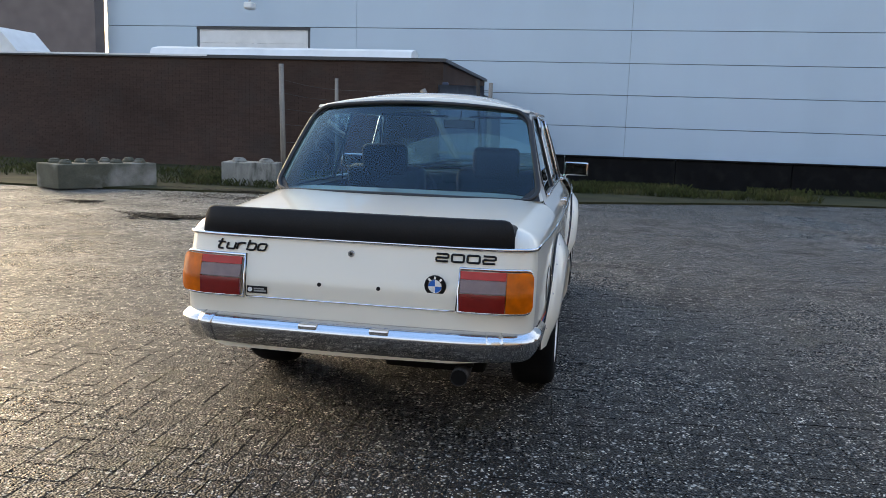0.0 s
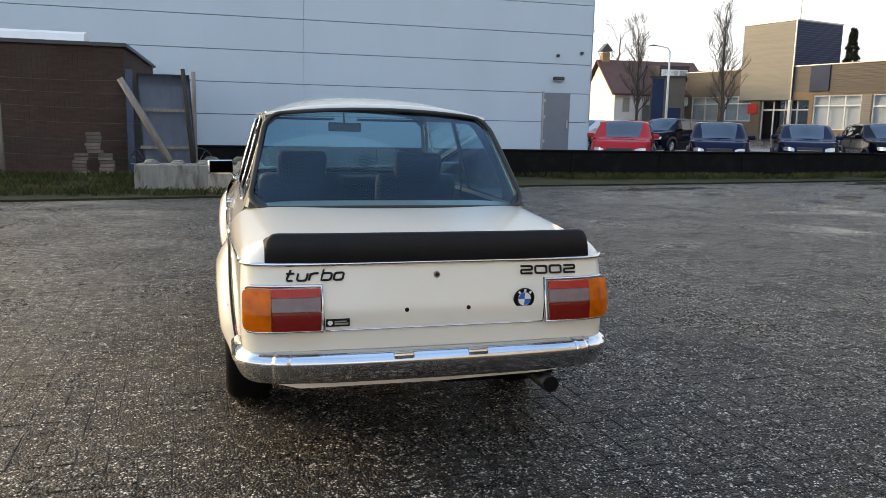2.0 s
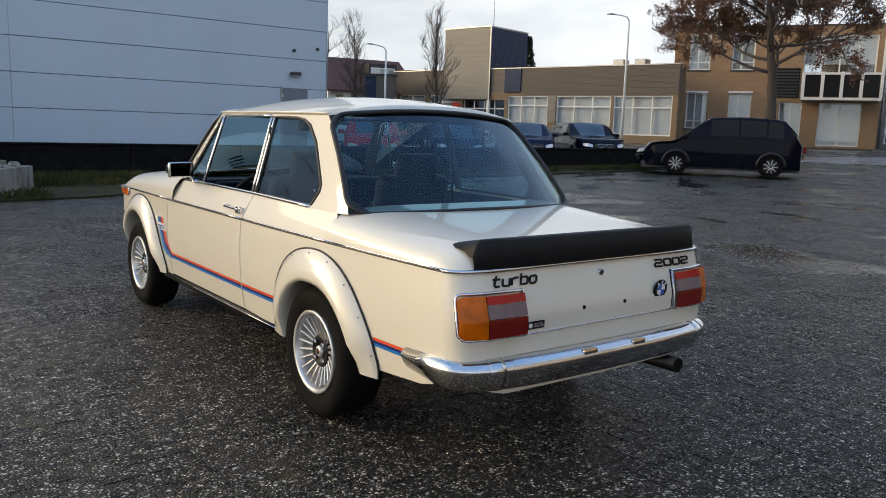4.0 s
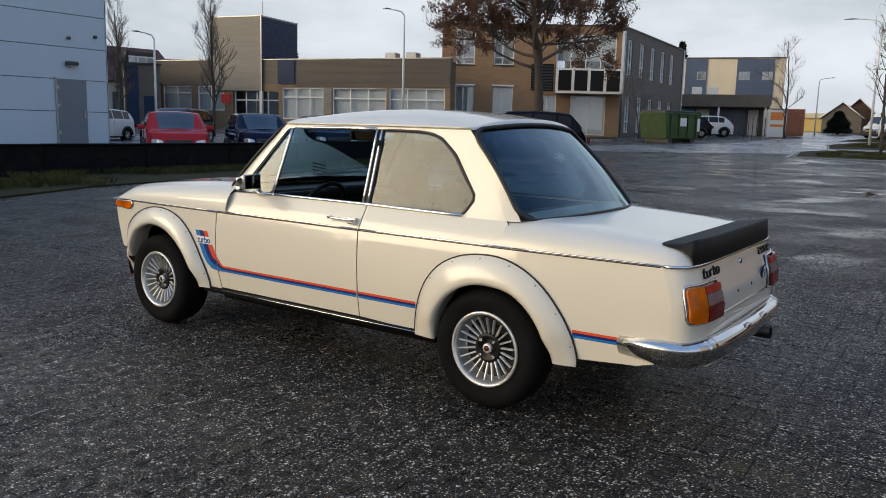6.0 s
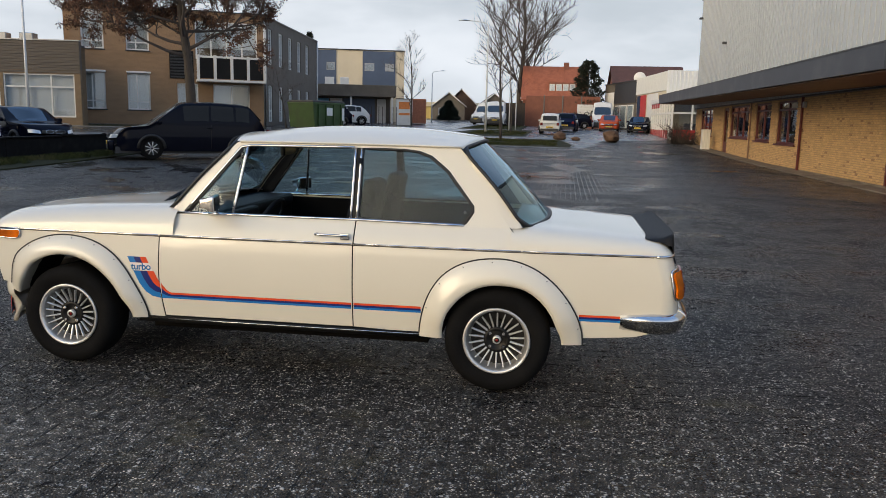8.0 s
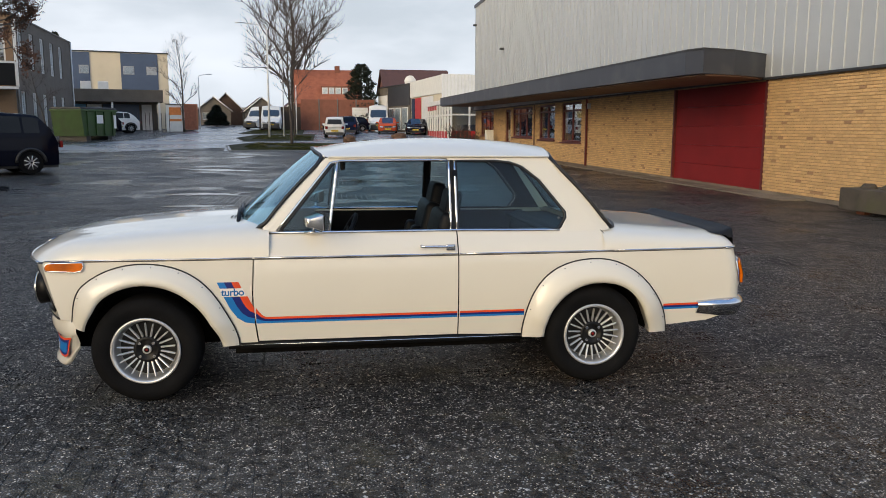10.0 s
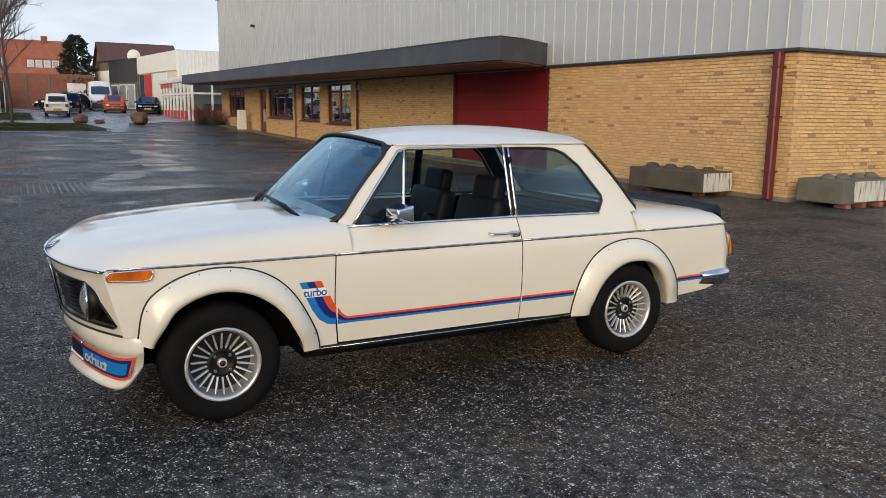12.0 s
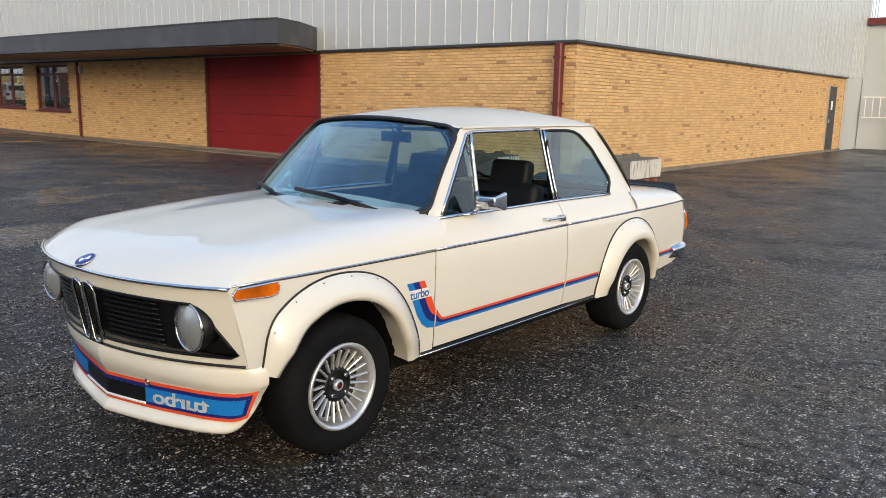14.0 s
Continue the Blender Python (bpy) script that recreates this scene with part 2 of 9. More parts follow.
    K(rng(water, 0, 1, 1.0, 0.08), bp.inputs["Strength"])
    bp.inputs["Distance"].default_value = 0.014
    bp.invert = True
    K(height, bp.inputs["Height"])
    K(bp.outputs[0], b.inputs["Normal"])
    return m


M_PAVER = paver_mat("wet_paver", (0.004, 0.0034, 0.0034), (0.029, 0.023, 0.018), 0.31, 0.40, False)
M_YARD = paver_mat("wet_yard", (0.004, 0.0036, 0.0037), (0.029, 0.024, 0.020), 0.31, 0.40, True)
M_JOINT = mat("joint_sand", (0.075, 0.066, 0.052), 0.85, var=0.3, scale=9, fine=0.3, fine_scale=200)
M_ASPHALT = mat("asphalt", (0.135, 0.150, 0.172), 0.25, var=0.25, scale=0.4, fine=0.35, fine_scale=90, bump=0.004, bump_scale=120, rvar=0.15)
M_GRASS = mat("grass_soil", (0.030, 0.030, 0.012), 0.9, spec=0.15, var=0.4, scale=1.5, fine=0.4, fine_scale=40, stain=(0.06, 0.05, 0.03), stain_amount=0.7, stain_scale=0.8)
M_BLADE = mat("grass_blade", (0.040, 0.048, 0.015), 0.8, spec=0.15, var=0.4, scale=2.0, per_island=0.35, stain=(0.16, 0.13, 0.06), stain_amount=0.6, stain_scale=1.0)
M_BRICK = mat("yellow_brick", (0.60, 0.385, 0.18), 0.85, rare=(0.36, 0.21, 0.11), var=0.06, scale=3, fine=0.14, fine_scale=60, bump=0.003, bump_scale=70, per_object=0.08, stain=(0.54, 0.34, 0.155), stain_amount=0.18, stain_scale=0.9)
M_BRICKS = mat("yellow_bricks", (0.60, 0.385, 0.18), 0.85, rare=(0.36, 0.21, 0.11), var=0.06, scale=3, fine=0.14, fine_scale=60, bump=0.003, bump_scale=70, per_island=0.08, stain=(0.54, 0.34, 0.155), stain_amount=0.18, stain_scale=0.9)
M_MORTAR = mat("mortar", (0.40, 0.26, 0.14), 0.9, var=0.2, scale=5, fine=0.2)
M_CLAD = mat("grey_cladding", (0.44, 0.47, 0.495), 0.36, 0.12, var=0.05, scale=0.6, rvar=0.06, streak=(1, 1, 0.2))
M_CLAD_SEAM = mat("cladding_seam", (0.46, 0.49, 0.51), 0.4, 0.15, var=0.1)
M_HALL = mat("hall_panel", (0.455, 0.56, 0.64), 0.42, 0.0, var=0.05, scale=0.5, rvar=0.08, streak=(1, 1, 0.3), stain=(0.42, 0.49, 0.57), stain_amount=0.5, stain_scale=0.5)
M_HALL_SEAM = mat("hall_seam", (0.10, 0.11, 0.12), 0.6, var=0.1)
M_DARKTRIM = mat("dark_trim", (0.035, 0.037, 0.042), 0.45, var=0.15, scale=2)
M_CANOPY = mat("canopy_sheet", (0.050, 0.054, 0.068), 0.5, var=0.12, scale=1.2, stain=(0.11, 0.11, 0.11), stain_amount=0.5)
M_SOFFIT = mat("soffit_board", (0.22, 0.13, 0.085), 0.7, var=0.2, scale=2)
M_REDDOOR = mat("red_door_paint", (0.22, 0.014, 0.016), 0.6, spec=0.25, var=0.1, scale=1.2, fine=0.05, bump=0.001, bump_scale=30)
M_REDTRIM = mat("red_trim_paint", (0.115, 0.020, 0.018), 0.45, var=0.15, scale=4)
M_CONCRETE = mat("concrete", (0.13, 0.118, 0.098), 0.85, var=0.25, scale=2.5, fine=0.25, fine_scale=80, bump=0.006, bump_scale=40, stain=(0.09, 0.085, 0.05), stain_amount=0.85, stain_scale=2.2)
M_PLINTH = mat("plinth", (0.20, 0.165, 0.13), 0.8, var=0.3, scale=1.5, fine=0.3, stain=(0.1, 0.08, 0.05), stain_amount=0.6)
M_BLACKWALL = mat("black_wall", (0.007, 0.007, 0.0075), 0.85, spec=0.12, var=0.3, scale=2, fine=0.3, bump=0.004, bump_scale=30, stain=(0.02, 0.02, 0.018), stain_amount=0.6, stain_scale=3)
M_SHED = mat("dark_brick", (0.066, 0.044, 0.036), 0.9, spec=0.15, var=0.25, scale=0.6, fine=0.15, fine_scale=30, bump=0.003, bump_scale=30, per_island=0.08, stain=(0.058, 0.050, 0.046), stain_amount=0.5, stain_scale=1.5)
M_OLDBRICK = mat("brown_brick_tall", (0.16, 0.13, 0.12), 0.85, var=0.15, scale=2, fine=0.2, fine_scale=40)
M_WOOD = mat("grey_wood", (0.22, 0.20, 0.175), 0.85, var=0.25, scale=3, fine=0.3, fine_scale=60, streak=(6, 6, 0.7), bump=0.003, bump_scale=20)
M_WHITE = mat("white_paint", (0.74, 0.74, 0.72), 0.45, var=0.06, scale=3, stain=(0.5, 0.5, 0.47), stain_amount=0.35)
M_STEEL = mat("galvanised", (0.42, 0.43, 0.44), 0.42, 0.8, var=0.15, scale=5)
M_WINDOW = glass("window_glass", (0.84, 0.87, 0.89), 0.02, 0.04)
M_INSIDE = mat("dark_inside", (0.02, 0.02, 0.022), 0.9, var=0.3, scale=1.5)
M_CURTAIN = mat("pale_curtain", (0.70, 0.70, 0.66), 0.85, var=0.15, scale=3, streak=(9, 9, 0.5))
M_BLIND = mat("white_blind", (0.80, 0.80, 0.78), 0.7, var=0.08, scale=2)
# ---- tools ----
def part(name, bm, material, parent=None, label="", smooth=False, at=None):
    """Links a bmesh as one mesh object, under a parent if one is given."""
    me = bpy.data.meshes.new(name)
    bm.normal_update()
    bm.to_mesh(me)
    bm.free()
    for m in material if isinstance(material, (list, tuple)) else [material]:
        me.materials.append(m)
    if smooth:
        me.polygons.foreach_set("use_smooth", [True] * len(me.polygons))
    ob = new(name, me)
    if parent:
        ob.parent = parent
    if at is not None:
        ob.matrix_basis = at
    if label:
        tagged(ob, label)
    return ob


def thing(name, label, category, m=None, group="", kind=""):
    """An empty that carries the parts of one thing."""
    ob = new(name)
    ob.empty_display_size = 0.1
    if m is not None:
        ob.matrix_basis = m
    return tagged(ob, label, category, group, kind)


def box(bm, x0, x1, y0, y1, z0, z1, bevel=0.0, m=None, mi=0, seg=1):
    """Adds a box to bm, its edges rounded by bevel."""
    r = bmesh.ops.create_cube(bm, size=1.0)
    vs = r["verts"]
    bmesh.ops.transform(bm, verts=vs, matrix=Matrix.Translation(((x0 + x1) / 2, (y0 + y1) / 2, (z0 + z1) / 2)) @ Matrix.Diagonal((abs(x1 - x0), abs(y1 - y0), abs(z1 - z0), 1)))
    if bevel:
        es = list({e for v in vs for e in v.link_edges})
        r = bmesh.ops.bevel(bm, geom=es, offset=bevel, segments=seg, affect="EDGES", profile=0.6)
        vs = list({v for f in r["faces"] for v in f.verts} | {v for v in vs if v.is_valid})
    if m is not None:
        bmesh.ops.transform(bm, verts=vs, matrix=m)
    if mi:
        for f in {f for v in vs for f in v.link_faces}:
            f.material_index = mi
    return vs


def boxed(*a, **k):
    bm = bmesh.new()
    box(bm, *a, **k)
    return bm


def cyl(bm, p, q, r0, r1=None, n=12, cap=True):
    """Adds a tapered rod from p to q."""
    p, q = Vector(p), Vector(q)
    r1 = r0 if r1 is None else r1
    d = q - p
    m = Matrix.Translation(p) @ d.to_track_quat("Z", "Y").to_matrix().to_4x4()
    rows = []
    for r, z in ((r0, 0.0), (r1, d.length)):
        rows.append([bm.verts.new(m @ Vector((r * math.cos(2 * math.pi * i / n), r * math.sin(2 * math.pi * i / n), z))) for i in range(n)])
    for i in range(n):
        f = bm.faces.new((rows[0][i], rows[0][(i + 1) % n], rows[1][(i + 1) % n], rows[1][i]))
        f.smooth = True
    if cap:
        bm.faces.new(rows[0][::-1])
        bm.faces.new(rows[1])
    return rows[0] + rows[1]


def rodded(p, q, r0, r1=None, n=12):
    bm = bmesh.new()
    cyl(bm, p, q, r0, r1, n)
    return bm


def tube(bm, pts, r, n=8, closed=False, flat=1.0):
    """Adds a bent rod along pts; r is a number or one for each point."""
    pts = [Vector(p) for p in pts]
    rs = r if isinstance(r, (list, tuple)) else [r] * len(pts)
    rings, k = [], len(pts)
    up = Vector((0, 0, 1))
    for i, p in enumerate(pts):
        a = pts[(i - 1) % k] if (i or closed) else p
        c = pts[(i + 1) % k] if (i < k - 1 or closed) else p
        t = (c - a).normalized()
        s = t.cross(up)
        if s.length < 1e-3:
            s = t.cross(Vector((1, 0, 0)))
        s.normalize()
        u = s.cross(t)
        rings.append([bm.verts.new(p + rs[i] * (math.cos(2 * math.pi * j / n) * s + flat * math.sin(2 * math.pi * j / n) * u)) for j in range(n)])
    for i in range(k if closed else k - 1):
        A, B = rings[i], rings[(i + 1) % k]
        for j in range(n):
            bm.faces.new((A[j], A[(j + 1) % n], B[(j + 1) % n], B[j])).smooth = True
    if not closed:
        bm.faces.new(rings[0][::-1])
        bm.faces.new(rings[-1])


def tubed(pts, r, n=8, closed=False, flat=1.0):
    bm = bmesh.new()
    tube(bm, pts, r, n, closed, flat)
    return bm


def prism(bm, outline, y0, y1, m=None):
    """Extrudes an outline of (x, z) from y0 to y1."""
    a = [bm.verts.new((x, y0, z)) for x, z in outline]
    b = [bm.verts.new((x, y1, z)) for x, z in outline]
    k = len(outline)
    bm.faces.new(a)
    bm.faces.new(b[::-1])
    for i in range(k):
        bm.faces.new((a[(i + 1) % k], a[i], b[i], b[(i + 1) % k]))
    if m is not None:
        bmesh.ops.transform(bm, verts=a + b, matrix=m)
    return a + b


def wall_with_holes(bm, x0, x1, z0, z1, holes, y0=0.0, y1=0.25):
    """A wall along x, its openings (x0, x1, z0, z1) cut through."""
    xs = sorted({x0, x1, *[v for h in holes for v in h[:2] if x0 < v < x1]})
    zs = sorted({z0, z1, *[v for h in holes for v in h[2:] if z0 < v < z1]})
    grid = {}

    def vert(i, j, k):
        if (i, j, k) not in grid:
            grid[i, j, k] = bm.verts.new((xs[i], (y0, y1)[k], zs[j]))
        return grid[i, j, k]

    def solid(i, j):
        if not (0 <= i < len(xs) - 1 and 0 <= j < len(zs) - 1):
            return False
        cx, cz = (xs[i] + xs[i + 1]) / 2, (zs[j] + zs[j + 1]) / 2
        return not any(h[0] < cx < h[1] and h[2] < cz < h[3] for h in holes)

    for i in range(len(xs) - 1):
        for j in range(len(zs) - 1):
            if not solid(i, j):
                continue
            v = vert
            bm.faces.new((v(i, j, 0), v(i + 1, j, 0), v(i + 1, j + 1, 0), v(i, j + 1, 0)))
            bm.faces.new((v(i, j + 1, 1), v(i + 1, j + 1, 1), v(i + 1, j, 1), v(i, j, 1)))
            for di, dj, a, c in ((-1, 0, (i, j + 1), (i, j)), (1, 0, (i + 1, j), (i + 1, j + 1)), (0, -1, (i, j), (i + 1, j)), (0, 1, (i + 1, j + 1), (i, j + 1))):
                if not solid(i + di, j + dj):
                    bm.faces.new((v(*a, 1), v(*c, 1), v(*c, 0), v(*a, 0)))


def window(parent, x0, x1, z0, z1, y, m_frame, mullions=(), transoms=(), depth=0.09, fw=0.06, back=M_CURTAIN, back_part=1.0, name="window"):
    """A glazed opening in a wall along x: frame, bars, panes and what hangs behind."""
    bm = bmesh.new()
    box(bm, x0, x0 + fw, y, y + depth, z0, z1)
    box(bm, x1 - fw, x1, y, y + depth, z0, z1)
    box(bm, x0 + fw, x1 - fw, y, y + depth, z1 - fw, z1)
    box(bm, x0 + fw, x1 - fw, y, y + depth, z0, z0 + fw)
    w = part(name, bm, m_frame, parent)
    for u in mullions:
        part("mullion", boxed(x0 + u * (x1 - x0) - fw / 2, x0 + u * (x1 - x0) + fw / 2, y + 0.004, y + depth - 0.004, z0 + fw, z1 - fw), m_frame, w)
    for u in transoms:
        part("transom", boxed(x0 + fw, x1 - fw, y + 0.008, y + depth - 0.008, z0 + u * (z1 - z0) - fw / 2, z0 + u * (z1 - z0) + fw / 2), m_frame, w)
    us = [0, *mullions, 1]
    for a, c in zip(us, us[1:]):
        p = part("pane", boxed(x0 + a * (x1 - x0) + fw * 0.4, x0 + c * (x1 - x0) - fw * 0.4, y + depth * 0.5, y + depth * 0.5 + 0.012, z0 + fw * 0.5, z1 - fw * 0.5), M_WINDOW, w)
        p.visible_shadow = False
    if back:
        part("curtain", boxed(x0, x1, y + depth + 0.12, y + depth + 0.15, z1 - (z1 - z0) * back_part, z1), back, w)
    return w


# ---- ground ----
def build_ground():
    ring = [0, 3, 6, 9, 12, 15, 18, 21, 24, 27, 30, 34, 38, 42, 47, 52, 58, 65, 75, 90, 110, 140, 180, 250, 400, 700, 1200, 2000]
    n = 96
    bm = bmesh.new()
    cx, cy = 8.0, 6.0
    rows = []
    for r in ring[1:]:
        row = []
        for i in range(n):
            a = 2 * math.pi * i / n
            x, y = cx + r * math.cos(a), cy + r * math.sin(a)
            row.append(bm.verts.new((x, y, rise(x, y) - 0.014)))
        rows.append(row)
    c = bm.verts.new((cx, cy, rise(cx, cy) - 0.014))
    for i in range(n):
        bm.faces.new((c, rows[0][i], rows[0][(i + 1) % n]))
        for A, B in zip(rows, rows[1:]):
            bm.faces.new((A[i], B[i], B[(i + 1) % n], A[(i + 1) % n]))
    g = part("ground", bm, M_YARD, smooth=True)
    tagged(g, "wet dark paved yard with puddles and moss", "ground", kind="structure")


build_ground()


def draped(name, outline, lift, material, label, category, step=2.0, kind="structure", edge=0.0):
    """A flat area that follows the ground, raised by lift."""
    bm = bmesh.new()
    bm.faces.new([bm.verts.new((x, y, 0)) for x, y in outline])
    bmesh.ops.triangulate(bm, faces=bm.faces[:])
    xs, ys = [p[0] for p in outline], [p[1] for p in outline]
    for k in range(1, int((max(xs) - min(xs)) / step) + 1):
        bmesh.ops.bisect_plane(bm, geom=bm.verts[:] + bm.edges[:] + bm.faces[:], plane_co=(min(xs) + k * step, 0, 0), plane_no=(1, 0, 0))
    for k in range(1, int((max(ys) - min(ys)) / step) + 1):
        bmesh.ops.bisect_plane(bm, geom=bm.verts[:] + bm.edges[:] + bm.faces[:], plane_co=(0, min(ys) + k * step, 0), plane_no=(0, 1, 0))
    if edge:
        ex = bmesh.ops.extrude_face_region(bm, geom=bm.faces[:])
        low = [v for v in ex["geom"] if isinstance(v, bmesh.types.BMVert)]
        for v in low:
            v.co.z += edge
    for v in bm.verts:
        v.co.z += rise(v.co.x, v.co.y) + lift
    bmesh.ops.recalc_face_normals(bm, faces=bm.faces[:])
    ob = part(name, bm, material)
    return tagged(ob, label, category, kind=kind)


# ---- the brick hall with the canopy ----
BY, BX, BTOP = -3.55, 3.66, 2.60  # front wall's face, side wall's face, top of the brickwork


def build_brick_hall():
    X1, Y1, TOP = 46.4, -22.3, 9.2
    wins = [(24.1, 26.75, 0.9, 2.5), (27.75, 30.35, 0.95, 2.5), (31.6, 35.7, 1.0, 2.5), (40.6, 44.4, 0.98, 2.5)]
    holes = wins + [(36.2, 37.4, 0.02, 2.45), (10.8, 15.7, 0.02, 2.55)]
    wall = bmesh.new()
    # built along x, facing +y: mirrored afterwards
    wall_with_holes(wall, BX, X1, -0.1, BTOP, holes, 0.012, 0.30)
    for v in wall.verts:
        v.co.y = BY - v.co.y
    bmesh.ops.reverse_faces(wall, faces=wall.faces[:])
    front = part("wall_north", wall, M_MORTAR)
    tagged(front, "yellow brick wall of an industrial hall", "wall", kind="structure")
    side = part("wall_west", boxed(BX + 0.012, BX + 0.30, Y1, BY - 0.302, -0.1, BTOP), M_MORTAR)
    tagged(side, "yellow brick side wall of an industrial hall", "wall", kind="structure")
    back = bmesh.new()
    box(back, BX + 0.3, X1, Y1 - 0.3, Y1, -0.1, TOP)
    box(back, X1 - 0.3, X1, Y1, BY - 0.3, -0.1, TOP)
    tagged(part("wall_south", back, M_CLAD), "plain closing walls of the hall", "wall", kind="structure")
    return front, side, wins


hall_front, hall_side, HALL_WINS = build_brick_hall()
# ---- the white coupe ----
from mathutils.geometry import delaunay_2d_cdt


def paint_mat():
    m = mat("cream_white_paint", (0.73, 0.685, 0.585), 0.34, var=0.015, scale=2.0, coat=1.0)
    return m


M_PAINT = paint_mat()
M_PAINT.node_tree.nodes["Principled BSDF"].inputs["Coat Roughness"].default_value = 0.035
M_CHROME = mat("chrome", (0.64, 0.65, 0.67), 0.13, 1.0, var=0.03, rvar=0.03, scale=8)
M_MIRROR = mat("dark_mirror", (0.06, 0.06, 0.065), 0.06, 1.0, var=0.05)
M_ALLOY = mat("alloy", (0.66, 0.66, 0.66), 0.30, 0.65, var=0.06, scale=20)
M_ALLOY_DARK = mat("alloy_recess", (0.014, 0.014, 0.015), 0.6, 0.2, var=0.15, scale=20)
M_TYRE = mat("tyre_rubber", (0.006, 0.006, 0.0065), 0.85, spec=0.12, var=0.3, scale=9, fine=0.2, bump=0.001, bump_scale=90, stain=(0.014, 0.013, 0.012), stain_amount=0.35, stain_scale=5)
M_RUBBER = mat("black_rubber", (0.012, 0.012, 0.013), 0.5, var=0.2, scale=12)
M_SPOILER = mat("spoiler_rubber", (0.009, 0.009, 0.010), 0.6, spec=0.25, var=0.2, scale=14, fine=0.15, bump=0.0006, bump_scale=140)
M_BLACK = mat("satin_black", (0.006, 0.006, 0.0065), 0.4, spec=0.25, var=0.2, scale=10)
M_VINYL = mat("black_vinyl", (0.006, 0.007, 0.010), 0.55, spec=0.2, var=0.25, scale=6, bump=0.001, bump_scale=160)
M_UNDER = mat("underbody", (0.006, 0.0055, 0.005), 0.9, spec=0.1, var=0.3, scale=4)
M_GLASS = glass("car_glass", (0.53, 0.74, 0.81), 0.0, -0.014, 2.8, (0.90, 0.97, 1.0))
M_SCREEN = glass("screen_glass", (0.60, 0.81, 0.86), 0.0, 0.03, 2.6, (0.60, 0.87, 1.0))
M_REAR = glass("rear_glass", (0.46, 0.65, 0.71), 0.0, -0.01, 3.2, (0.66, 0.86, 1.0))
M_AMBER = mat("amber_lens", (0.56, 0.110, 0.0), 0.25, spec=0.2, var=0.42, scale=16, bump=0.0006, bump_scale=120, coat=0.22)
M_REDLENS = mat("red_lens", (0.17, 0.006, 0.005), 0.22, spec=0.3, var=0.15, scale=30, bump=0.0006, bump_scale=300, coat=0.25)
M_BRAKELENS = mat("bright_red_lens", (0.42, 0.012, 0.010), 0.22, spec=0.3, var=0.12, scale=30, bump=0.0006, bump_scale=300, coat=0.25)
M_CLEARLENS = mat("clear_lens", (0.20, 0.14, 0.14), 0.26, spec=0.3, var=0.15, scale=30, bump=0.0012, bump_scale=260, coat=0.15)
M_STRIPE_RED = mat("stripe_red", (0.70, 0.075, 0.022), 0.4, spec=0.3, var=0.03)
M_STRIPE_NAVY = mat("stripe_navy", (0.010, 0.020, 0.15), 0.4, spec=0.3, var=0.03)
M_STRIPE_BLUE = mat("stripe_blue", (0.008, 0.17, 0.48), 0.4, spec=0.3, var=0.03)
M_DECAL_WHITE = mat("decal_white", (0.80, 0.80, 0.78), 0.35, var=0.02)
M_BLUE_ENAMEL = mat("blue_enamel", (0.03, 0.15, 0.55), 0.25, var=0.03)
M_LAMP = mat("headlamp_lens", (0.52, 0.52, 0.50), 0.14, 0.65, var=0.1, scale=22, bump=0.002, bump_scale=60, streak=(3, 1, 0.4), coat=0.8)
M_PIPE = mat("exhaust_steel", (0.05, 0.045, 0.042), 0.4, 0.8, var=0.3, scale=20)


def panel(outline, fn, step=0.05, thick=0.0):
    """A sheet cut to an outline (u, v) and bent by fn(u, v)."""
    edge = []
    for (ua, va), (ub, vb) in zip(outline, outline[1:] + outline[:1]):
        k = max(1, int(math.hypot(ub - ua, vb - va) / step))
        edge += [Vector((ua + (ub - ua) * i / k, va + (vb - va) * i / k)) for i in range(k)]
    n = len(edge)

    def inside(u, v):
        c = False
        for a, b in zip(edge, edge[1:] + edge[:1]):
            if (a.y > v) != (b.y > v) and u < (b.x - a.x) * (v - a.y) / (b.y - a.y) + a.x:
                c = not c
        return c
    us, vs = [p.x for p in edge], [p.y for p in edge]
    inner = []
    for i in range(1, int((max(us) - min(us)) / step) + 1):
        for j in range(1, int((max(vs) - min(vs)) / step) + 1):
            p = Vector((min(us) + i * step, min(vs) + j * step))
            if inside(p.x, p.y) and min((p - q).length for q in edge) > step * 0.4:
                inner.append(p)
    co, _, faces, *_ = delaunay_2d_cdt(edge + inner, [(i, (i + 1) % n) for i in range(n)], [], 1, 1e-6)
    bm = bmesh.new()
    made = [bm.verts.new(fn(p.x, p.y)) for p in co]
    for f in faces:
        bm.faces.new([made[i] for i in f])
    loose = [v for v in bm.verts if not v.link_faces]
    bmesh.ops.delete(bm, geom=loose, context="VERTS")
    bmesh.ops.recalc_face_normals(bm, faces=bm.faces[:])
    if thick:
        bmesh.ops.solidify(bm, geom=bm.faces[:], thickness=thick)
    for f in bm.faces:
        f.smooth = True
    # crisp panel edges
    for e in bm.edges:
        if len(e.link_faces) == 2 and e.calc_face_angle(0) > 0.6:
            e.smooth = False
    return bm


def grid(nu, nv, fn, thick=0.0):
    """A sheet fn(s, t) over 0..1 by 0..1."""
    bm = bmesh.new()
    vs = [[bm.verts.new(fn(i / nu, j / nv)) for j in range(nv + 1)] for i in range(nu + 1)]
    for i in range(nu):
        for j in range(nv):
            bm.faces.new((vs[i][j], vs[i + 1][j], vs[i + 1][j + 1], vs[i][j + 1])).smooth = True
    if thick:
        bmesh.ops.solidify(bm, geom=bm.faces[:], thickness=thick)
    return bm


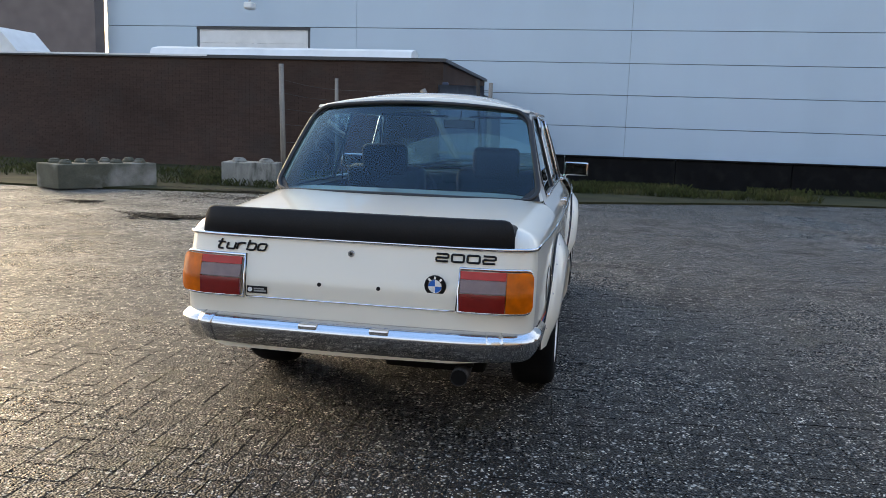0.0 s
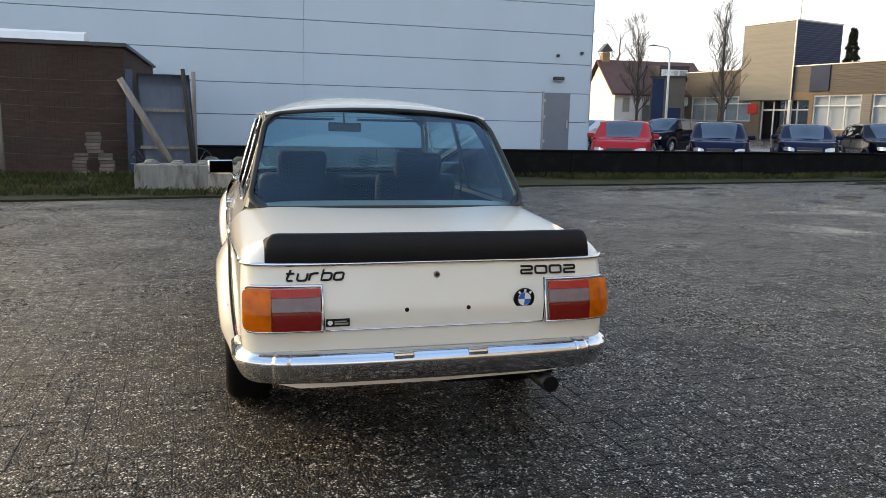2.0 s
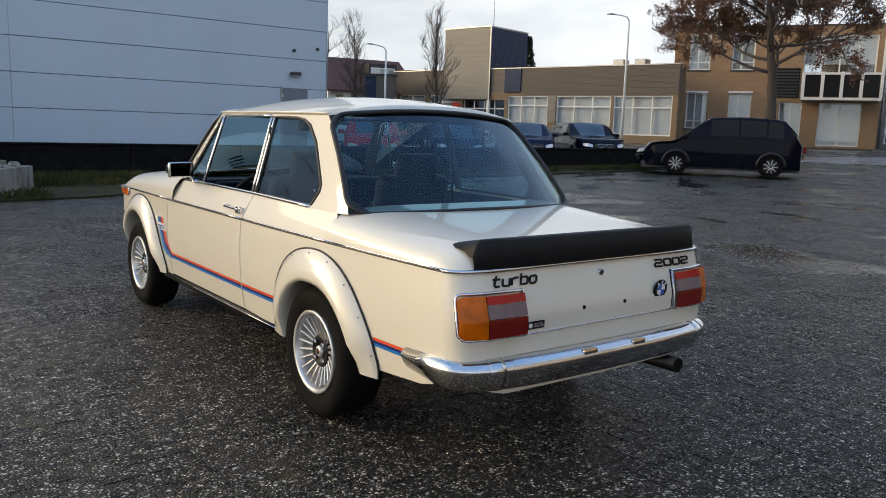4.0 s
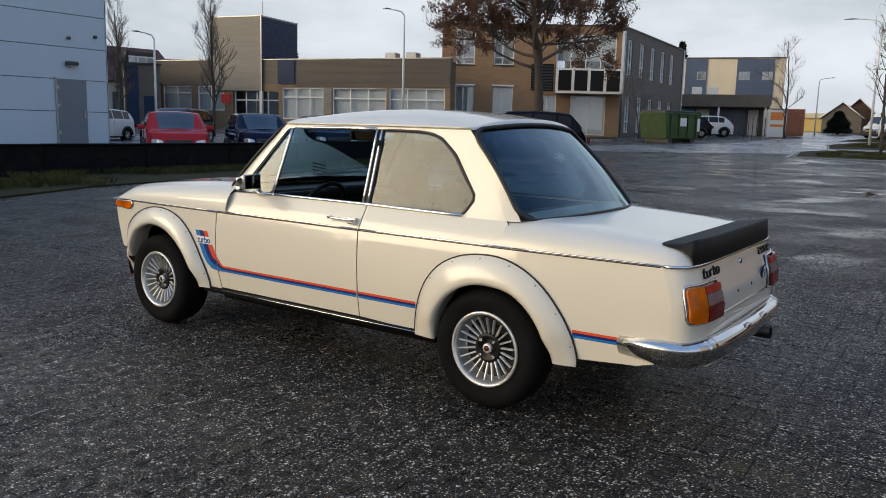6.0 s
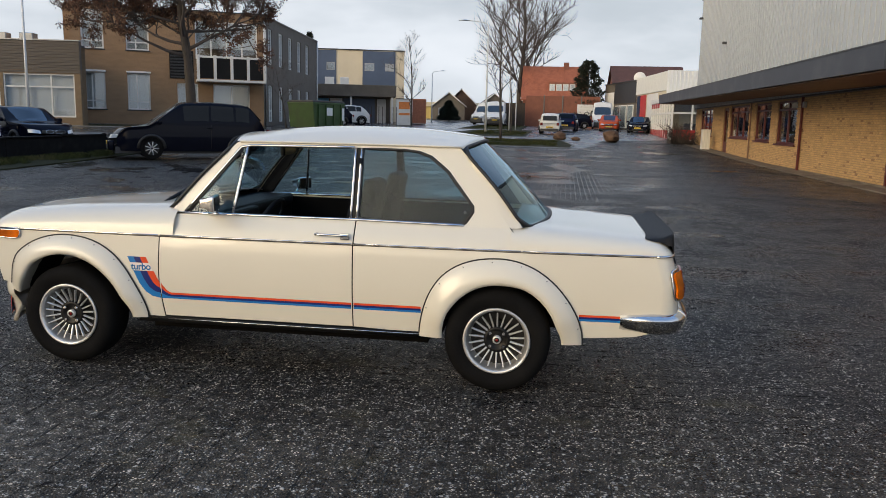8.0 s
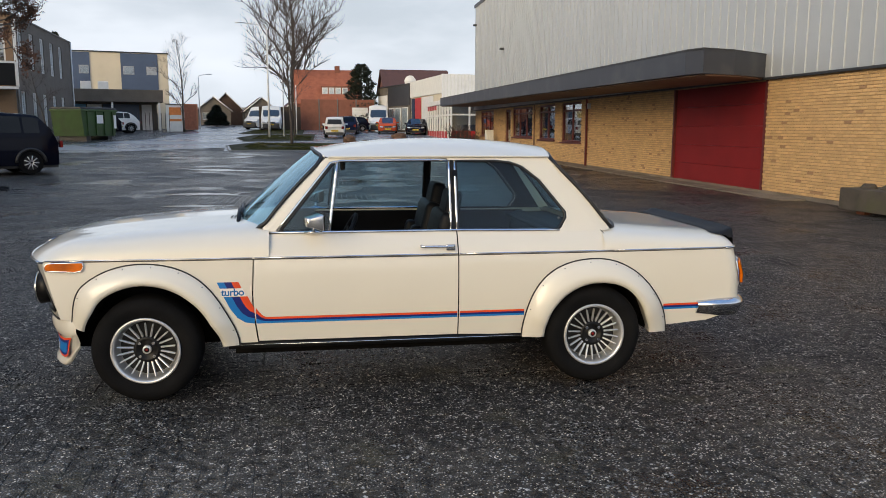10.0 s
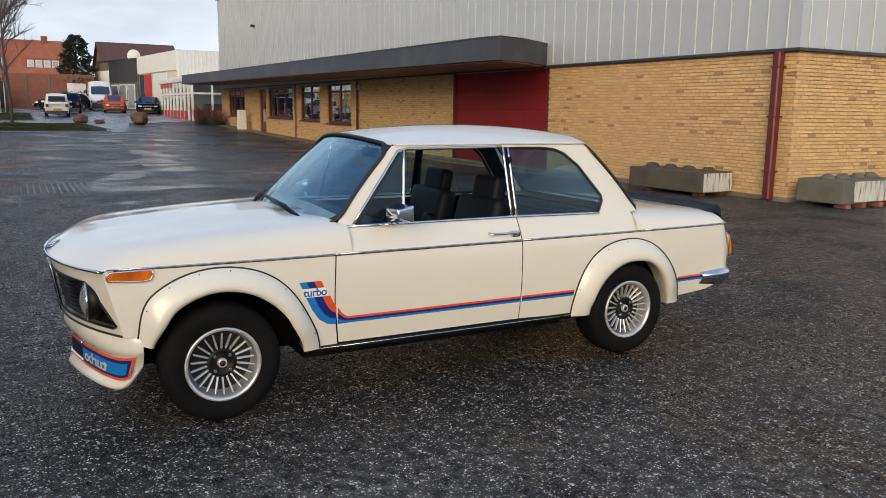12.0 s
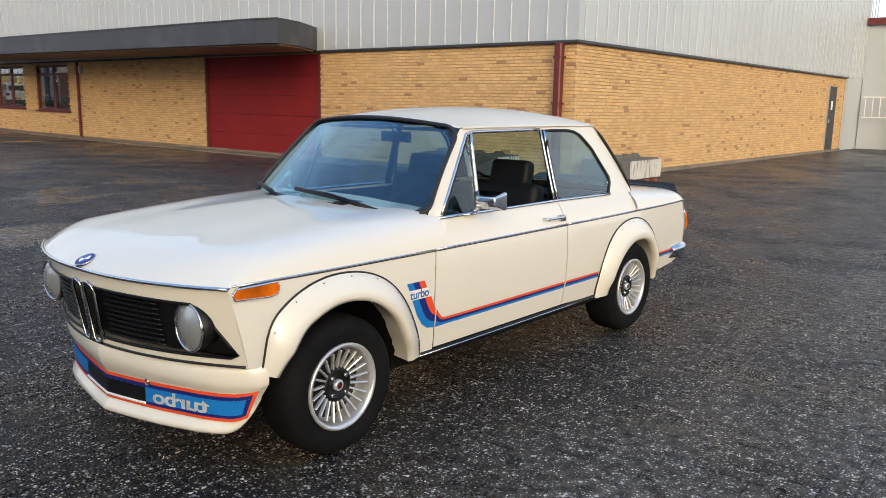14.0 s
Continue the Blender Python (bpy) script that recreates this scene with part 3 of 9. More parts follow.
def merge(*bms):
    """Joins bmeshes into the first."""
    a = bms[0]
    for b in bms[1:]:
        me = bpy.data.meshes.new("tmp")
        b.to_mesh(me)
        b.free()
        a.from_mesh(me)
        bpy.data.meshes.remove(me)
    return a


def sweep(path, profile, closed_profile=True):
    """Carries a profile of (out, up) along a level path; out points away to the path's right."""
    bm = bmesh.new()
    pts = [Vector(p) for p in path]
    rows = []
    for i, p in enumerate(pts):
        a, c = pts[max(0, i - 1)], pts[min(len(pts) - 1, i + 1)]
        t = c - a
        t.z = 0
        t.normalize()
        s = Vector((t.y, -t.x, 0))
        rows.append([bm.verts.new(p + s * o + Vector((0, 0, u))) for o, u in profile])
    k = len(profile)
    for A, B in zip(rows, rows[1:]):
        for j in range(k if closed_profile else k - 1):
            bm.faces.new((A[j], B[j], B[(j + 1) % k], A[(j + 1) % k])).smooth = True
    if closed_profile:
        bm.faces.new(rows[0])
        bm.faces.new(rows[-1][::-1])
    return bm


def text_mesh(body, size, depth=0.004, shear=0.0, spacing=1.0, bold=0.0):
    """Letters as a bmesh, in the xz plane, facing -y, from the origin to the right."""
    cu = bpy.data.curves.new("tmp", "FONT")
    cu.body, cu.size, cu.extrude, cu.shear, cu.space_character, cu.offset = body, size, depth / 2, shear, spacing, bold
    ob = bpy.data.objects.new("tmp", cu)
    scene.collection.objects.link(ob)
    me = bpy.data.meshes.new_from_object(ob.evaluated_get(bpy.context.evaluated_depsgraph_get()))
    bm = bmesh.new()
    bm.from_mesh(me)
    bpy.data.objects.remove(ob)
    bpy.data.curves.remove(cu)
    bpy.data.meshes.remove(me)
    bmesh.ops.transform(bm, verts=bm.verts[:], matrix=pose(0, 0, 0, 90))
    return bm


STRIP = 0.781


def plan(y):
    return 0.742 - 0.040 * abs((y - 1.15) / 1.95) ** 3.2


def side_x(y, z):
    w = plan(y)
    if z < 0.60:
        return w - 0.034 * ((0.60 - z) / 0.32) ** 2
    if z < STRIP:
        return w - 0.008 * ((z - 0.60) / 0.181) ** 2
    if z < 0.91:
        return w - 0.008 - (z - STRIP) * 0.597
    return w - 0.085 - (z - 0.91) * 0.29


def on_side(s, off=0.0):
    return lambda y, z: Vector((s * (side_x(y, z) + off), y, z))


def side_path(s, pts, off=0.0, n=6):
    """Points along a broken line on the flank."""
    out = []
    for (y0, z0), (y1, z1) in zip(pts, pts[1:]):
        for i in range(n):
            y, z = y0 + (y1 - y0) * i / n, z0 + (z1 - z0) * i / n
            out.append(Vector((s * (side_x(y, z) + off), y, z)))
    y, z = pts[-1]
    out.append(Vector((s * (side_x(y, z) + off), y, z)))
    return out


def arc_pts(cy, cz, radius, a0, a1, n=28):
    """(y, z) round a wheel; the angle runs from the rear (180) over the top to the front (0)."""
    out = []
    for i in range(n + 1):
        a = radians(a0 + (a1 - a0) * i / n)
        r = radius(math.degrees(a))
        out.append((cy + r * math.cos(a), cz + r * math.sin(a)))
    return out


def lerp_radius(table):
    def f(a):
        for (a0, r0), (a1, r1) in zip(table, table[1:]):
            if a0 <= a <= a1:
                k = (a - a0) / (a1 - a0)
                k = k * k * (3 - 2 * k)
                return r0 + (r1 - r0) * k
        return table[0][1] if a < table[0][0] else table[-1][1]
    return f


FRONT_Y, REAR_Y, HUB_Z = 2.50, 0.0, 0.289
R_OUT = {0: lerp_radius([(-20, 0.425), (10, 0.428), (55, 0.459), (90, 0.447), (140, 0.439), (180, 0.456), (200, 0.46)]), 1: lerp_radius([(-20, 0.40), (20, 0.405), (50, 0.473), (90, 0.469), (122, 0.476), (152, 0.467), (180, 0.490), (200, 0.50)])}
R_IN = {0: lerp_radius([(-20, 0.30), (0, 0.298), (33, 0.304), (90, 0.312), (123, 0.326), (160, 0.326), (180, 0.345), (200, 0.36)]), 1: lerp_radius([(-20, 0.31), (35, 0.334), (58, 0.356), (90, 0.361), (127, 0.363), (154, 0.369), (180, 0.40), (200, 0.42)])}


def nose_y(x):
    """Plan of the bonnet's front edge."""
    return 3.205 - 0.190 * abs(x / 0.71) ** 2.2


U_ARC = 0.936  # share of the half width where the rear corner's rounding begins
A_ARC = math.atan(0.068 * 11 / 0.70 * U_ARC ** 10)
R_ARC = 0.70 * (1 - U_ARC) / (1 - math.sin(A_ARC))


def rear_bow(u):
    """How far the tail is set forward at a share u of its half width: bowed, then rounded into the flank."""
    u = min(1.0, abs(u))
    if u <= U_ARC:
        return 0.068 * u ** 11
    k = math.sin(A_ARC) + (u - U_ARC) * 0.70 / R_ARC
    return 0.068 * U_ARC ** 11 + R_ARC * (math.cos(A_ARC) - math.sqrt(max(0.0, 1 - min(1.0, k) ** 2)))


def tail_base(z):
    return -0.920 - 0.045 * min(1.0, max(0.0, (0.768 - z) / 0.155))


def tail_point(x, z, off=0.0):
    """A point on the tail; x past 0.655 runs round the corner to the flank at 0.708."""
    a = abs(x)
    if a <= 0.655:
        u = a / 0.70
        slope = math.atan(0.068 * 11 / 0.70 * u ** 10)
        px, py = a, tail_base(z) + rear_bow(u)
    else:
        slope = A_ARC + (math.pi / 2 - A_ARC) * min(1.0, (a - 0.655) / 0.053)
        wide = side_x(tail_base(z) + rear_bow(1.0), z) - 0.655
        px = 0.655 + wide * (math.sin(slope) - math.sin(A_ARC)) / (1 - math.sin(A_ARC))
        py = tail_base(z) + 0.068 * U_ARC ** 11 + R_ARC * (math.cos(A_ARC) - math.cos(slope))
    return Vector((math.copysign(px + off * math.sin(slope), x), py - off * math.cos(slope), z))


def soft_edge(u, p):
    return max(0.0, 1 - abs(u) ** p) ** 0.5


def bonnet(s, t):
    u = math.sin((s - 0.5) * math.pi)
    y0 = 1.84
    y = y0 + (nose_y(u * 0.71) - y0) * (1 - (1 - t) ** 1.6)
    w = plan(y) - 0.004
    top = 0.950 - 0.050 * ((y - 1.95) / 1.2) - 0.048 * max(0, (y - 1.95) / 1.2) ** 2.2
    d = max(0.0, (nose_y(u * 0.71) - y) / 0.25)
    k = 1 - max(0.0, 1 - d) ** 2.4
    bulge = 0.012 * math.exp(-(u / 0.42) ** 4) * min(1.0, d)
    return Vector((u * w, y, STRIP - 0.004 + (top - STRIP + 0.004 + bulge) * soft_edge(u, 9) * k))


def deck(s, t):
    u = math.sin((s - 0.5) * math.pi)
    y0 = -0.055
    yr = -0.925 + rear_bow(u)
    y = y0 + (yr - y0) * (1 - (1 - t) ** 1.6)
    w = plan(y) - 0.004
    top = 0.915 - 0.06 * ((-y - 0.1) / 0.8)
    d = max(0.0, (y - yr) / 0.13)
    k = (1 - max(0.0, 1 - d) ** 2.6) ** 0.8
    return Vector((u * w, y, STRIP - 0.004 + (top - STRIP + 0.004) * soft_edge(u, 8) * k))


def roof(s, t):
    u = math.sin((s - 0.5) * math.pi)
    yf, yr = 1.577 - 0.058 * abs(u) ** 2.2, 0.195 + 0.055 * abs(u) ** 2.5
    y = yf + (yr - yf) * t
    half = side_x(y, 1.312) + 0.002
    crown = 0.101 * (1 - abs(u) ** 2.6) * (1 - 0.48 * abs((y - 0.86) / 0.68) ** 2.3)
    return Vector((u * half, y, 1.311 + crown))


def windscreen_edge(q, v):
    """Point on the windscreen: q from -1 to 1 across, v from 0 (bottom) to 1 (top)."""
    b = Vector((0.648 * q, 2.078 - 0.186 * abs(q) ** 2.3, 0.928 - 0.020 * q * q))
    t = Vector((0.536 * q, 1.604 - 0.075 * abs(q) ** 2.3, 1.346 - 0.040 * q * q))
    p = b.lerp(t, v)
    p.y += 0.018 * math.sin(math.pi * v)
    return p


def rear_glass(q, v):
    b = Vector((0.645 * q, -0.238 + 0.125 * abs(q) ** 2.6, 0.905 - 0.012 * q * q))
    t = Vector((0.548 * q, 0.172 + 0.068 * abs(q) ** 2.5, 1.333 - 0.034 * q * q))
    p = b.lerp(t, v)
    p.y -= 0.02 * math.sin(math.pi * v)
    return p


def rounded_loop(fn, inset_q, inset_v, corner, n=5):
    """A closed loop round a pane with rounded corners, by fn(q, v)."""
    q1, v0, v1 = 1 - inset_q, inset_v, 1 - inset_v
    cq, cv = corner
    out = []
    for sx, vv, a0 in ((1, v1, 0), (-1, v1, 90), (-1, v0, 180), (1, v0, 270)):
        c = (sx * (q1 - cq), vv + (-cv if vv == v1 else cv))
        for i in range(n + 1):
            a = radians(a0 + 90 * i / n)
            out.append((c[0] + cq * math.cos(a), c[1] + cv * math.sin(a)))
    dense = []
    for (qa, va), (qb, vb) in zip(out, out[1:] + out[:1]):
        k = max(1, int(max(abs(qb - qa) / 0.12, abs(vb - va) / 0.12)))
        dense += [(qa + (qb - qa) * i / k, va + (vb - va) * i / k) for i in range(k)]
    return dense


def build_wheel(car, s, y):
    """One wheel: tyre, finned alloy rim, dark centre with cap and nuts."""
    w = thing("wheel", "", "", pose(s * 0.655, y, HUB_Z, 0, 0, 0 if s > 0 else 180))
    w.parent = car
    bm = bmesh.new()
    prof = [(-0.085, 0.195), (-0.098, 0.225), (-0.100, 0.253), (-0.090, 0.277), (-0.06, 0.287), (0, 0.289), (0.06, 0.286), (0.086, 0.274), (0.099, 0.250), (0.101, 0.230), (0.092, 0.196), (0.080, 0.178)]
    n = 56
    rows = [[bm.verts.new((o, r * math.cos(2 * math.pi * i / n), r * math.sin(2 * math.pi * i / n))) for o, r in prof] for i in range(n)]
    for i in range(n):
        A, B = rows[i], rows[(i + 1) % n]
        for j in range(len(prof) - 1):
            bm.faces.new((A[j], A[j + 1], B[j + 1], B[j])).smooth = True
    part("tyre", bm, M_TYRE, w, "dusty black tyre")

    def lathe(prof, n=48):
        bm = bmesh.new()
        rows = [[bm.verts.new((o, r * math.cos(2 * math.pi * i / n), r * math.sin(2 * math.pi * i / n))) for o, r in prof] for i in range(n)]
        for i in range(n):
            A, B = rows[i], rows[(i + 1) % n]
            for j in range(len(prof) - 1):
                bm.faces.new((A[j], A[j + 1], B[j + 1], B[j])).smooth = True
        return bm
    part("rim", lathe([(0.083, 0.181), (0.092, 0.183), (0.097, 0.178), (0.094, 0.168), (0.082, 0.163), (0.050, 0.158), (0.018, 0.152), (0.010, 0.146)]), M_ALLOY, w, "polished alloy rim")
    part("rim_well", lathe([(0.012, 0.150), (0.004, 0.10), (0.004, 0.02), (0.004, 0.0005)]), M_ALLOY_DARK, w)
    sp = bmesh.new()
    prism(sp, [(-0.0048, 0.064), (-0.0038, 0.152), (0.0038, 0.152), (0.0048, 0.064)], -0.010, 0.010)
    bmesh.ops.bevel(sp, geom=sp.edges[:], offset=0.003, segments=1, affect="EDGES")
    # shape: outer end further out than the hub end
    for v in sp.verts:
        lift = 0.044 + 0.030 * (v.co.z - 0.064) / 0.088
        v.co = Vector((v.co.y + lift, v.co.x, v.co.z))
    first = part("fin", sp, M_ALLOY, w)
    for i in range(1, 22):
        o = first.copy()
        scene.collection.objects.link(o)
        o.matrix_basis = pose(0, 0, 0, 360 * i / 22)
    part("hub", lathe([(0.030, 0.077), (0.054, 0.073), (0.060, 0.066), (0.060, 0.052), (0.052, 0.046), (0.052, 0.0005)], 32), M_BLACK, w, "satin black hub")
    part("cap", lathe([(0.050, 0.024), (0.066, 0.023), (0.069, 0.019), (0.069, 0.014)], 24), M_ALLOY, w, "bright ring of the hub cap")
    part("cap_badge", lathe([(0.066, 0.0145), (0.067, 0.012), (0.0675, 0.0005)], 16), M_BLACK, w)
    part("badge_dot", lathe([(0.0677, 0.0080), (0.0685, 0.007), (0.0685, 0.0005)], 12), M_REDLENS, w)
    for i in range(4):
        a = radians(45 + 90 * i)
        part("nut", rodded((0.05, 0.051 * math.cos(a), 0.051 * math.sin(a)), (0.072, 0.051 * math.cos(a), 0.051 * math.sin(a)), 0.0095, 0.008, 6), M_CHROME, w)
    return w


def build_car():
    car = thing("coupe", "cream-white two-door sports coupe with striped flanks on wet paving", "car", pose(-1.192, 4.905, 0, 0, 0, 0.1))
    G = 0.0035

    def P(name, bm, m, label="", parent=None):
        return part(name, bm, m, parent or car, label)

    # flanks
    for s in (-1, 1):
        arch_f = arc_pts(FRONT_Y, HUB_Z, lambda a: (R_OUT[1](a) + R_IN[1](a)) / 2, 172, 22)
        fender = [(1.91 + G, 0.30), (1.932 + G, 0.50), (1.932 + G, 0.60), (1.922 + G, STRIP), (2.4, STRIP), (2.8, STRIP), (2.99, STRIP - 0.004)] + [(nose_y(0.7045) - 0.0125 - 0.25 * (0.765 - z), z) for z in (0.765, 0.735, 0.70, 0.65, 0.60, 0.55, 0.50, 0.465)] + [(2.885, 0.456)]
        fender += [(y, z) for y, z in arch_f[::-1]] + [(2.06, 0.30)]
        fen = P("front_wing", panel(fender, on_side(s), 0.06, 0.004), M_PAINT)
        door_o = [(1.91 - G, 0.315), (1.932 - G, 0.50), (1.932 - G, 0.60), (1.922 - G, 0.779), (1.872, 0.87), (1.84, 0.902), (0.80 + G, 0.902), (0.80 + G, 0.315)]
        door = P("door", panel(door_o, on_side(s), 0.06, 0.004), M_PAINT, "cream door with a chrome waist strip")
        arch_r = arc_pts(REAR_Y, HUB_Z, lambda a: (R_OUT[0](a) + R_IN[0](a)) / 2, 176, 4)
        quarter = [(0.80 - G, 0.315), (0.80 - G, 0.902), (0.2, 0.894), (-0.045, 0.892), (-0.075, 0.86), (-0.118, STRIP), (-0.5, STRIP), (tail_base(STRIP) + rear_bow(1.0) - 0.003, STRIP)] + [(tail_base(z) + rear_bow(1.0) - 0.003, z) for z in (0.768, 0.75, 0.73, 0.70, 0.66, 0.613, 0.54, 0.46)] + [(-0.87, 0.405), (-0.80, 0.362), (-0.72, 0.340)]
        quarter += arch_r + [(0.40, 0.30)]
        quarter = [p for p in quarter]
        P("rear_wing", panel(quarter, on_side(s), 0.06, 0.004), M_PAINT)
        P("wing_seam", tubed(side_path(s, [(-0.048, 0.893), (-0.076, 0.862), (-0.118, STRIP + 0.004)], 0.0006), 0.0020, 5), M_RUBBER)
        # sill
        sill = P("sill", sweep([(s * (side_x(y, 0.30) - 0.01), y, 0.262) for y in (0.36, 0.8, 1.4, 2.07)], [(-0.02, 0.012), (0.012, 0.012), (0.018, 0.045), (-0.02, 0.045)]), M_BLACK, "black sill with a thin bright line")
        part("sill_trim", tubed([(s * (side_x(y, 0.30) + 0.012), y, 0.296) for y in (0.37, 0.8, 1.4, 2.06)], 0.0028, 6), M_CHROME, sill)
        # flared arches
        for k, cy in ((0, REAR_Y), (1, FRONT_Y)):
            a0, a1 = (181, -2) if k == 0 else (179, 20)
            na = 44

            def flare(p, q, k=k, cy=cy, a0=a0, a1=a1):
                a = a0 + (a1 - a0) * p
                ro, ri = R_OUT[k](a), R_IN[k](a)
                # across: on the body, over the swell, to the lip and in
                r = [ro, ro - 0.004, ro - 0.3 * (ro - ri), ro - 0.62 * (ro - ri), ri + 0.018, ri, ri + 0.004, ri + 0.02][q]
                f = min(1.0, math.sin(math.pi * min(1, max(0, p))) * 1.6 + 0.45)
                off = [0.001, 0.009, 0.033 * f, 0.052 * f, 0.058 * f, 0.050 * f, 0.01, -0.09][q]
                y, z = cy + r * math.cos(radians(a)), HUB_Z + r * math.sin(radians(a))
                z = max(z, 0.285)
                return Vector((s * (side_x(y, max(0.33, min(z, STRIP - 0.002))) + off), y, z))
            bm = grid(na, 7, lambda p, q: flare(p, int(round(q * 7))))
            fl = P("wheel_arch", bm, M_PAINT, "bolt-on flared wheel arch")
            edge = [flare(i / na, 0) + Vector((s * 0.004, 0, 0)) for i in range(na + 1)]
            part("arch_seal", tubed(edge, 0.0045, 6), M_RUBBER, fl)
            for i in range(3, na - 2, 5):
                p = flare(i / na, 1).lerp(flare(i / na, 2), 0.35)
                part("rivet", rodded(p, p + Vector((s * 0.004, 0, 0)), 0.004, 0.003, 6), M_CHROME, fl)
            # dark well behind
            well = grid(20, 1, lambda p, q, k=k, cy=cy, a0=a0, a1=a1: Vector((s * (0.69 - 0.30 * q), cy + (R_IN[k](a0 + (a1 - a0) * p) + 0.02) * math.cos(radians(a0 + (a1 - a0) * p)), max(0.25, HUB_Z + (R_IN[k](a0 + (a1 - a0) * p) + 0.02) * math.sin(radians(a0 + (a1 - a0) * p))))))
            P("wheel_well", well, M_UNDER)
        # waist strip: dark rubber under bright bead
        strip = P("waist_strip", tubed(side_path(s, [(2.99, STRIP - 0.001), (1.928, STRIP)], 0.004), 0.0042, 8), M_CHROME)
        part("door_strip", tubed(side_path(s, [(1.916, STRIP), (0.806, STRIP)], 0.004), 0.0042, 8), M_CHROME, door)
        P("waist_strip", tubed(side_path(s, [(0.794, STRIP), (-0.114, STRIP)], 0.004), 0.0042, 8), M_CHROME)
        P("waist_strip", tubed(side_path(s, [(-0.122, STRIP), (-0.845, STRIP)], 0.004), 0.0042, 8), M_CHROME)
        P("strip_shadow_seal", tubed(side_path(s, [(2.96, STRIP - 0.008), (-0.80, STRIP - 0.008)], 0.0005, 24), 0.0022, 6), M_RUBBER)
        # stripes along the flank
        for m, z0, z1 in ((M_STRIPE_RED, 0.441, 0.453), (M_STRIPE_NAVY, 0.4295, 0.441), (M_STRIPE_BLUE, 0.418, 0.4295)):
            for ya, yb in ((1.862, 0.807), (0.793, 0.418), (-0.432, -0.715)):
                P("flank_stripe", panel([(ya, z0), (ya, z1), (yb, z1), (yb, z0)], on_side(s, 0.0022), 0.15), m)
        # the stripes sweep up into a decal behind the front wheel
        for m, w0, w1 in ((M_STRIPE_RED, 0.0, 1 / 3), (M_STRIPE_NAVY, 1 / 3, 2 / 3), (M_STRIPE_BLUE, 2 / 3, 1.0)):
            def swoop(a, b, w0=w0, w1=w1):
                k = w0 + (w1 - w0) * b
                inner = [(1.926, 0.507), (1.932, 0.518), (1.940, 0.532), (1.949, 0.551), (1.959, 0.572)]
                outer = [(1.926, 0.4175), (1.975, 0.4255), (2.016, 0.452), (2.052, 0.502), (2.085, 0.572)]
                i = min(3, int(a * 4))
                f = a * 4 - i
                pi = (inner[i][0] + (inner[i + 1][0] - inner[i][0]) * f, inner[i][1] + (inner[i + 1][1] - inner[i][1]) * f)
                po = (outer[i][0] + (outer[i + 1][0] - outer[i][0]) * f, outer[i][1] + (outer[i + 1][1] - outer[i][1]) * f)
                y, z = pi[0] + (po[0] - pi[0]) * k, pi[1] + (po[1] - pi[1]) * k
                return Vector((s * (side_x(y, z) + 0.0022), y, z))
            P("flank_stripe", grid(16, 2, swoop), m)

            def bend(a, b, w0=w0, w1=w1):
                k = w0 + (w1 - w0) * b
                up, low = (0.453, 0.459, 0.470, 0.487, 0.507), (0.418, 0.4175, 0.417, 0.4170, 0.4175)
                i = min(3, int(a * 4))
                f = a * 4 - i
                z1, z0 = up[i] + (up[i + 1] - up[i]) * f, low[i] + (low[i + 1] - low[i]) * f
                y, z = 1.862 + 0.056 * a, z1 + (z0 - z1) * k
                return Vector((s * (side_x(y, z) + 0.0023), y, z))
            P("flank_stripe", grid(12, 2, bend), m)
            y0, y1 = 1.985 + 0.114 * w0, 1.985 + 0.114 * w1
            P("flank_stripe", panel([(y0 + 0.004, 0.618), (y0 + 0.020, 0.652), (y1 + 0.020, 0.652), (y1 + 0.004, 0.618)], on_side(s, 0.0022), 0.1), m)
        P("lettering_ground", panel([(1.968, 0.574), (1.984, 0.617), (2.104, 0.617), (2.092, 0.574)], on_side(s, 0.0020), 0.1), M_DECAL_WHITE)
        t = text_mesh("turbo", 0.056, 0.001, 0.0, 0.95, 0.0012)
        bmesh.ops.transform(t, verts=t.verts[:], matrix=pose(0, 0, 0, 0, 0, -90 if s < 0 else 90))
        for v in t.verts:
            y = (2.098 if s < 0 else 1.968) + v.co.y
            z = 0.577 + v.co.z + 0.002 * (2.098 - y) / 0.12
            v.co = Vector((s * (side_x(y, z) + 0.0024 + abs(v.co.x) * 0.2), y, z))
        P("flank_lettering", t, M_STRIPE_BLUE, "blue turbo lettering")
        # door handle
        hb = tubed(side_path(s, [(1.015, 0.824), (0.83, 0.822)], 0.026), 0.0068, 8)
        h = P("door_handle", hb, M_CHROME, "chrome pull handle", door)
        part("handle_foot", rodded(side_path(s, [(1.008, 0.824), (1.0, 0.824)], 0.0)[0], side_path(s, [(1.008, 0.824), (1.0, 0.824)], 0.026)[0], 0.009, 0.007, 8), M_CHROME, door)
        lk = boxed(-0.016, 0.016, -0.026, 0.026, -0.018, 0.016, 0.006, seg=2)
        part("handle_lock", lk, M_CHROME, door, at=pose(s * (side_x(0.845, 0.818) + 0.010), 0.845, 0.818))
        # side indicator lamp, wrapping the front corner
        ind_o = [(2.80, 0.771), (2.975, 0.768), (2.992, 0.752), (2.985, 0.730), (2.84, 0.722), (2.806, 0.728), (2.796, 0.748)]
        ind = P("indicator", panel(ind_o, on_side(s, 0.012), 0.05, 0.01), M_AMBER, "amber side indicator lens")
        loop = side_path(s, ind_o + ind_o[:1], 0.008, 3)
        part("indicator_rim", tubed(loop[:-1], 0.005, 6, True), M_CHROME, ind)
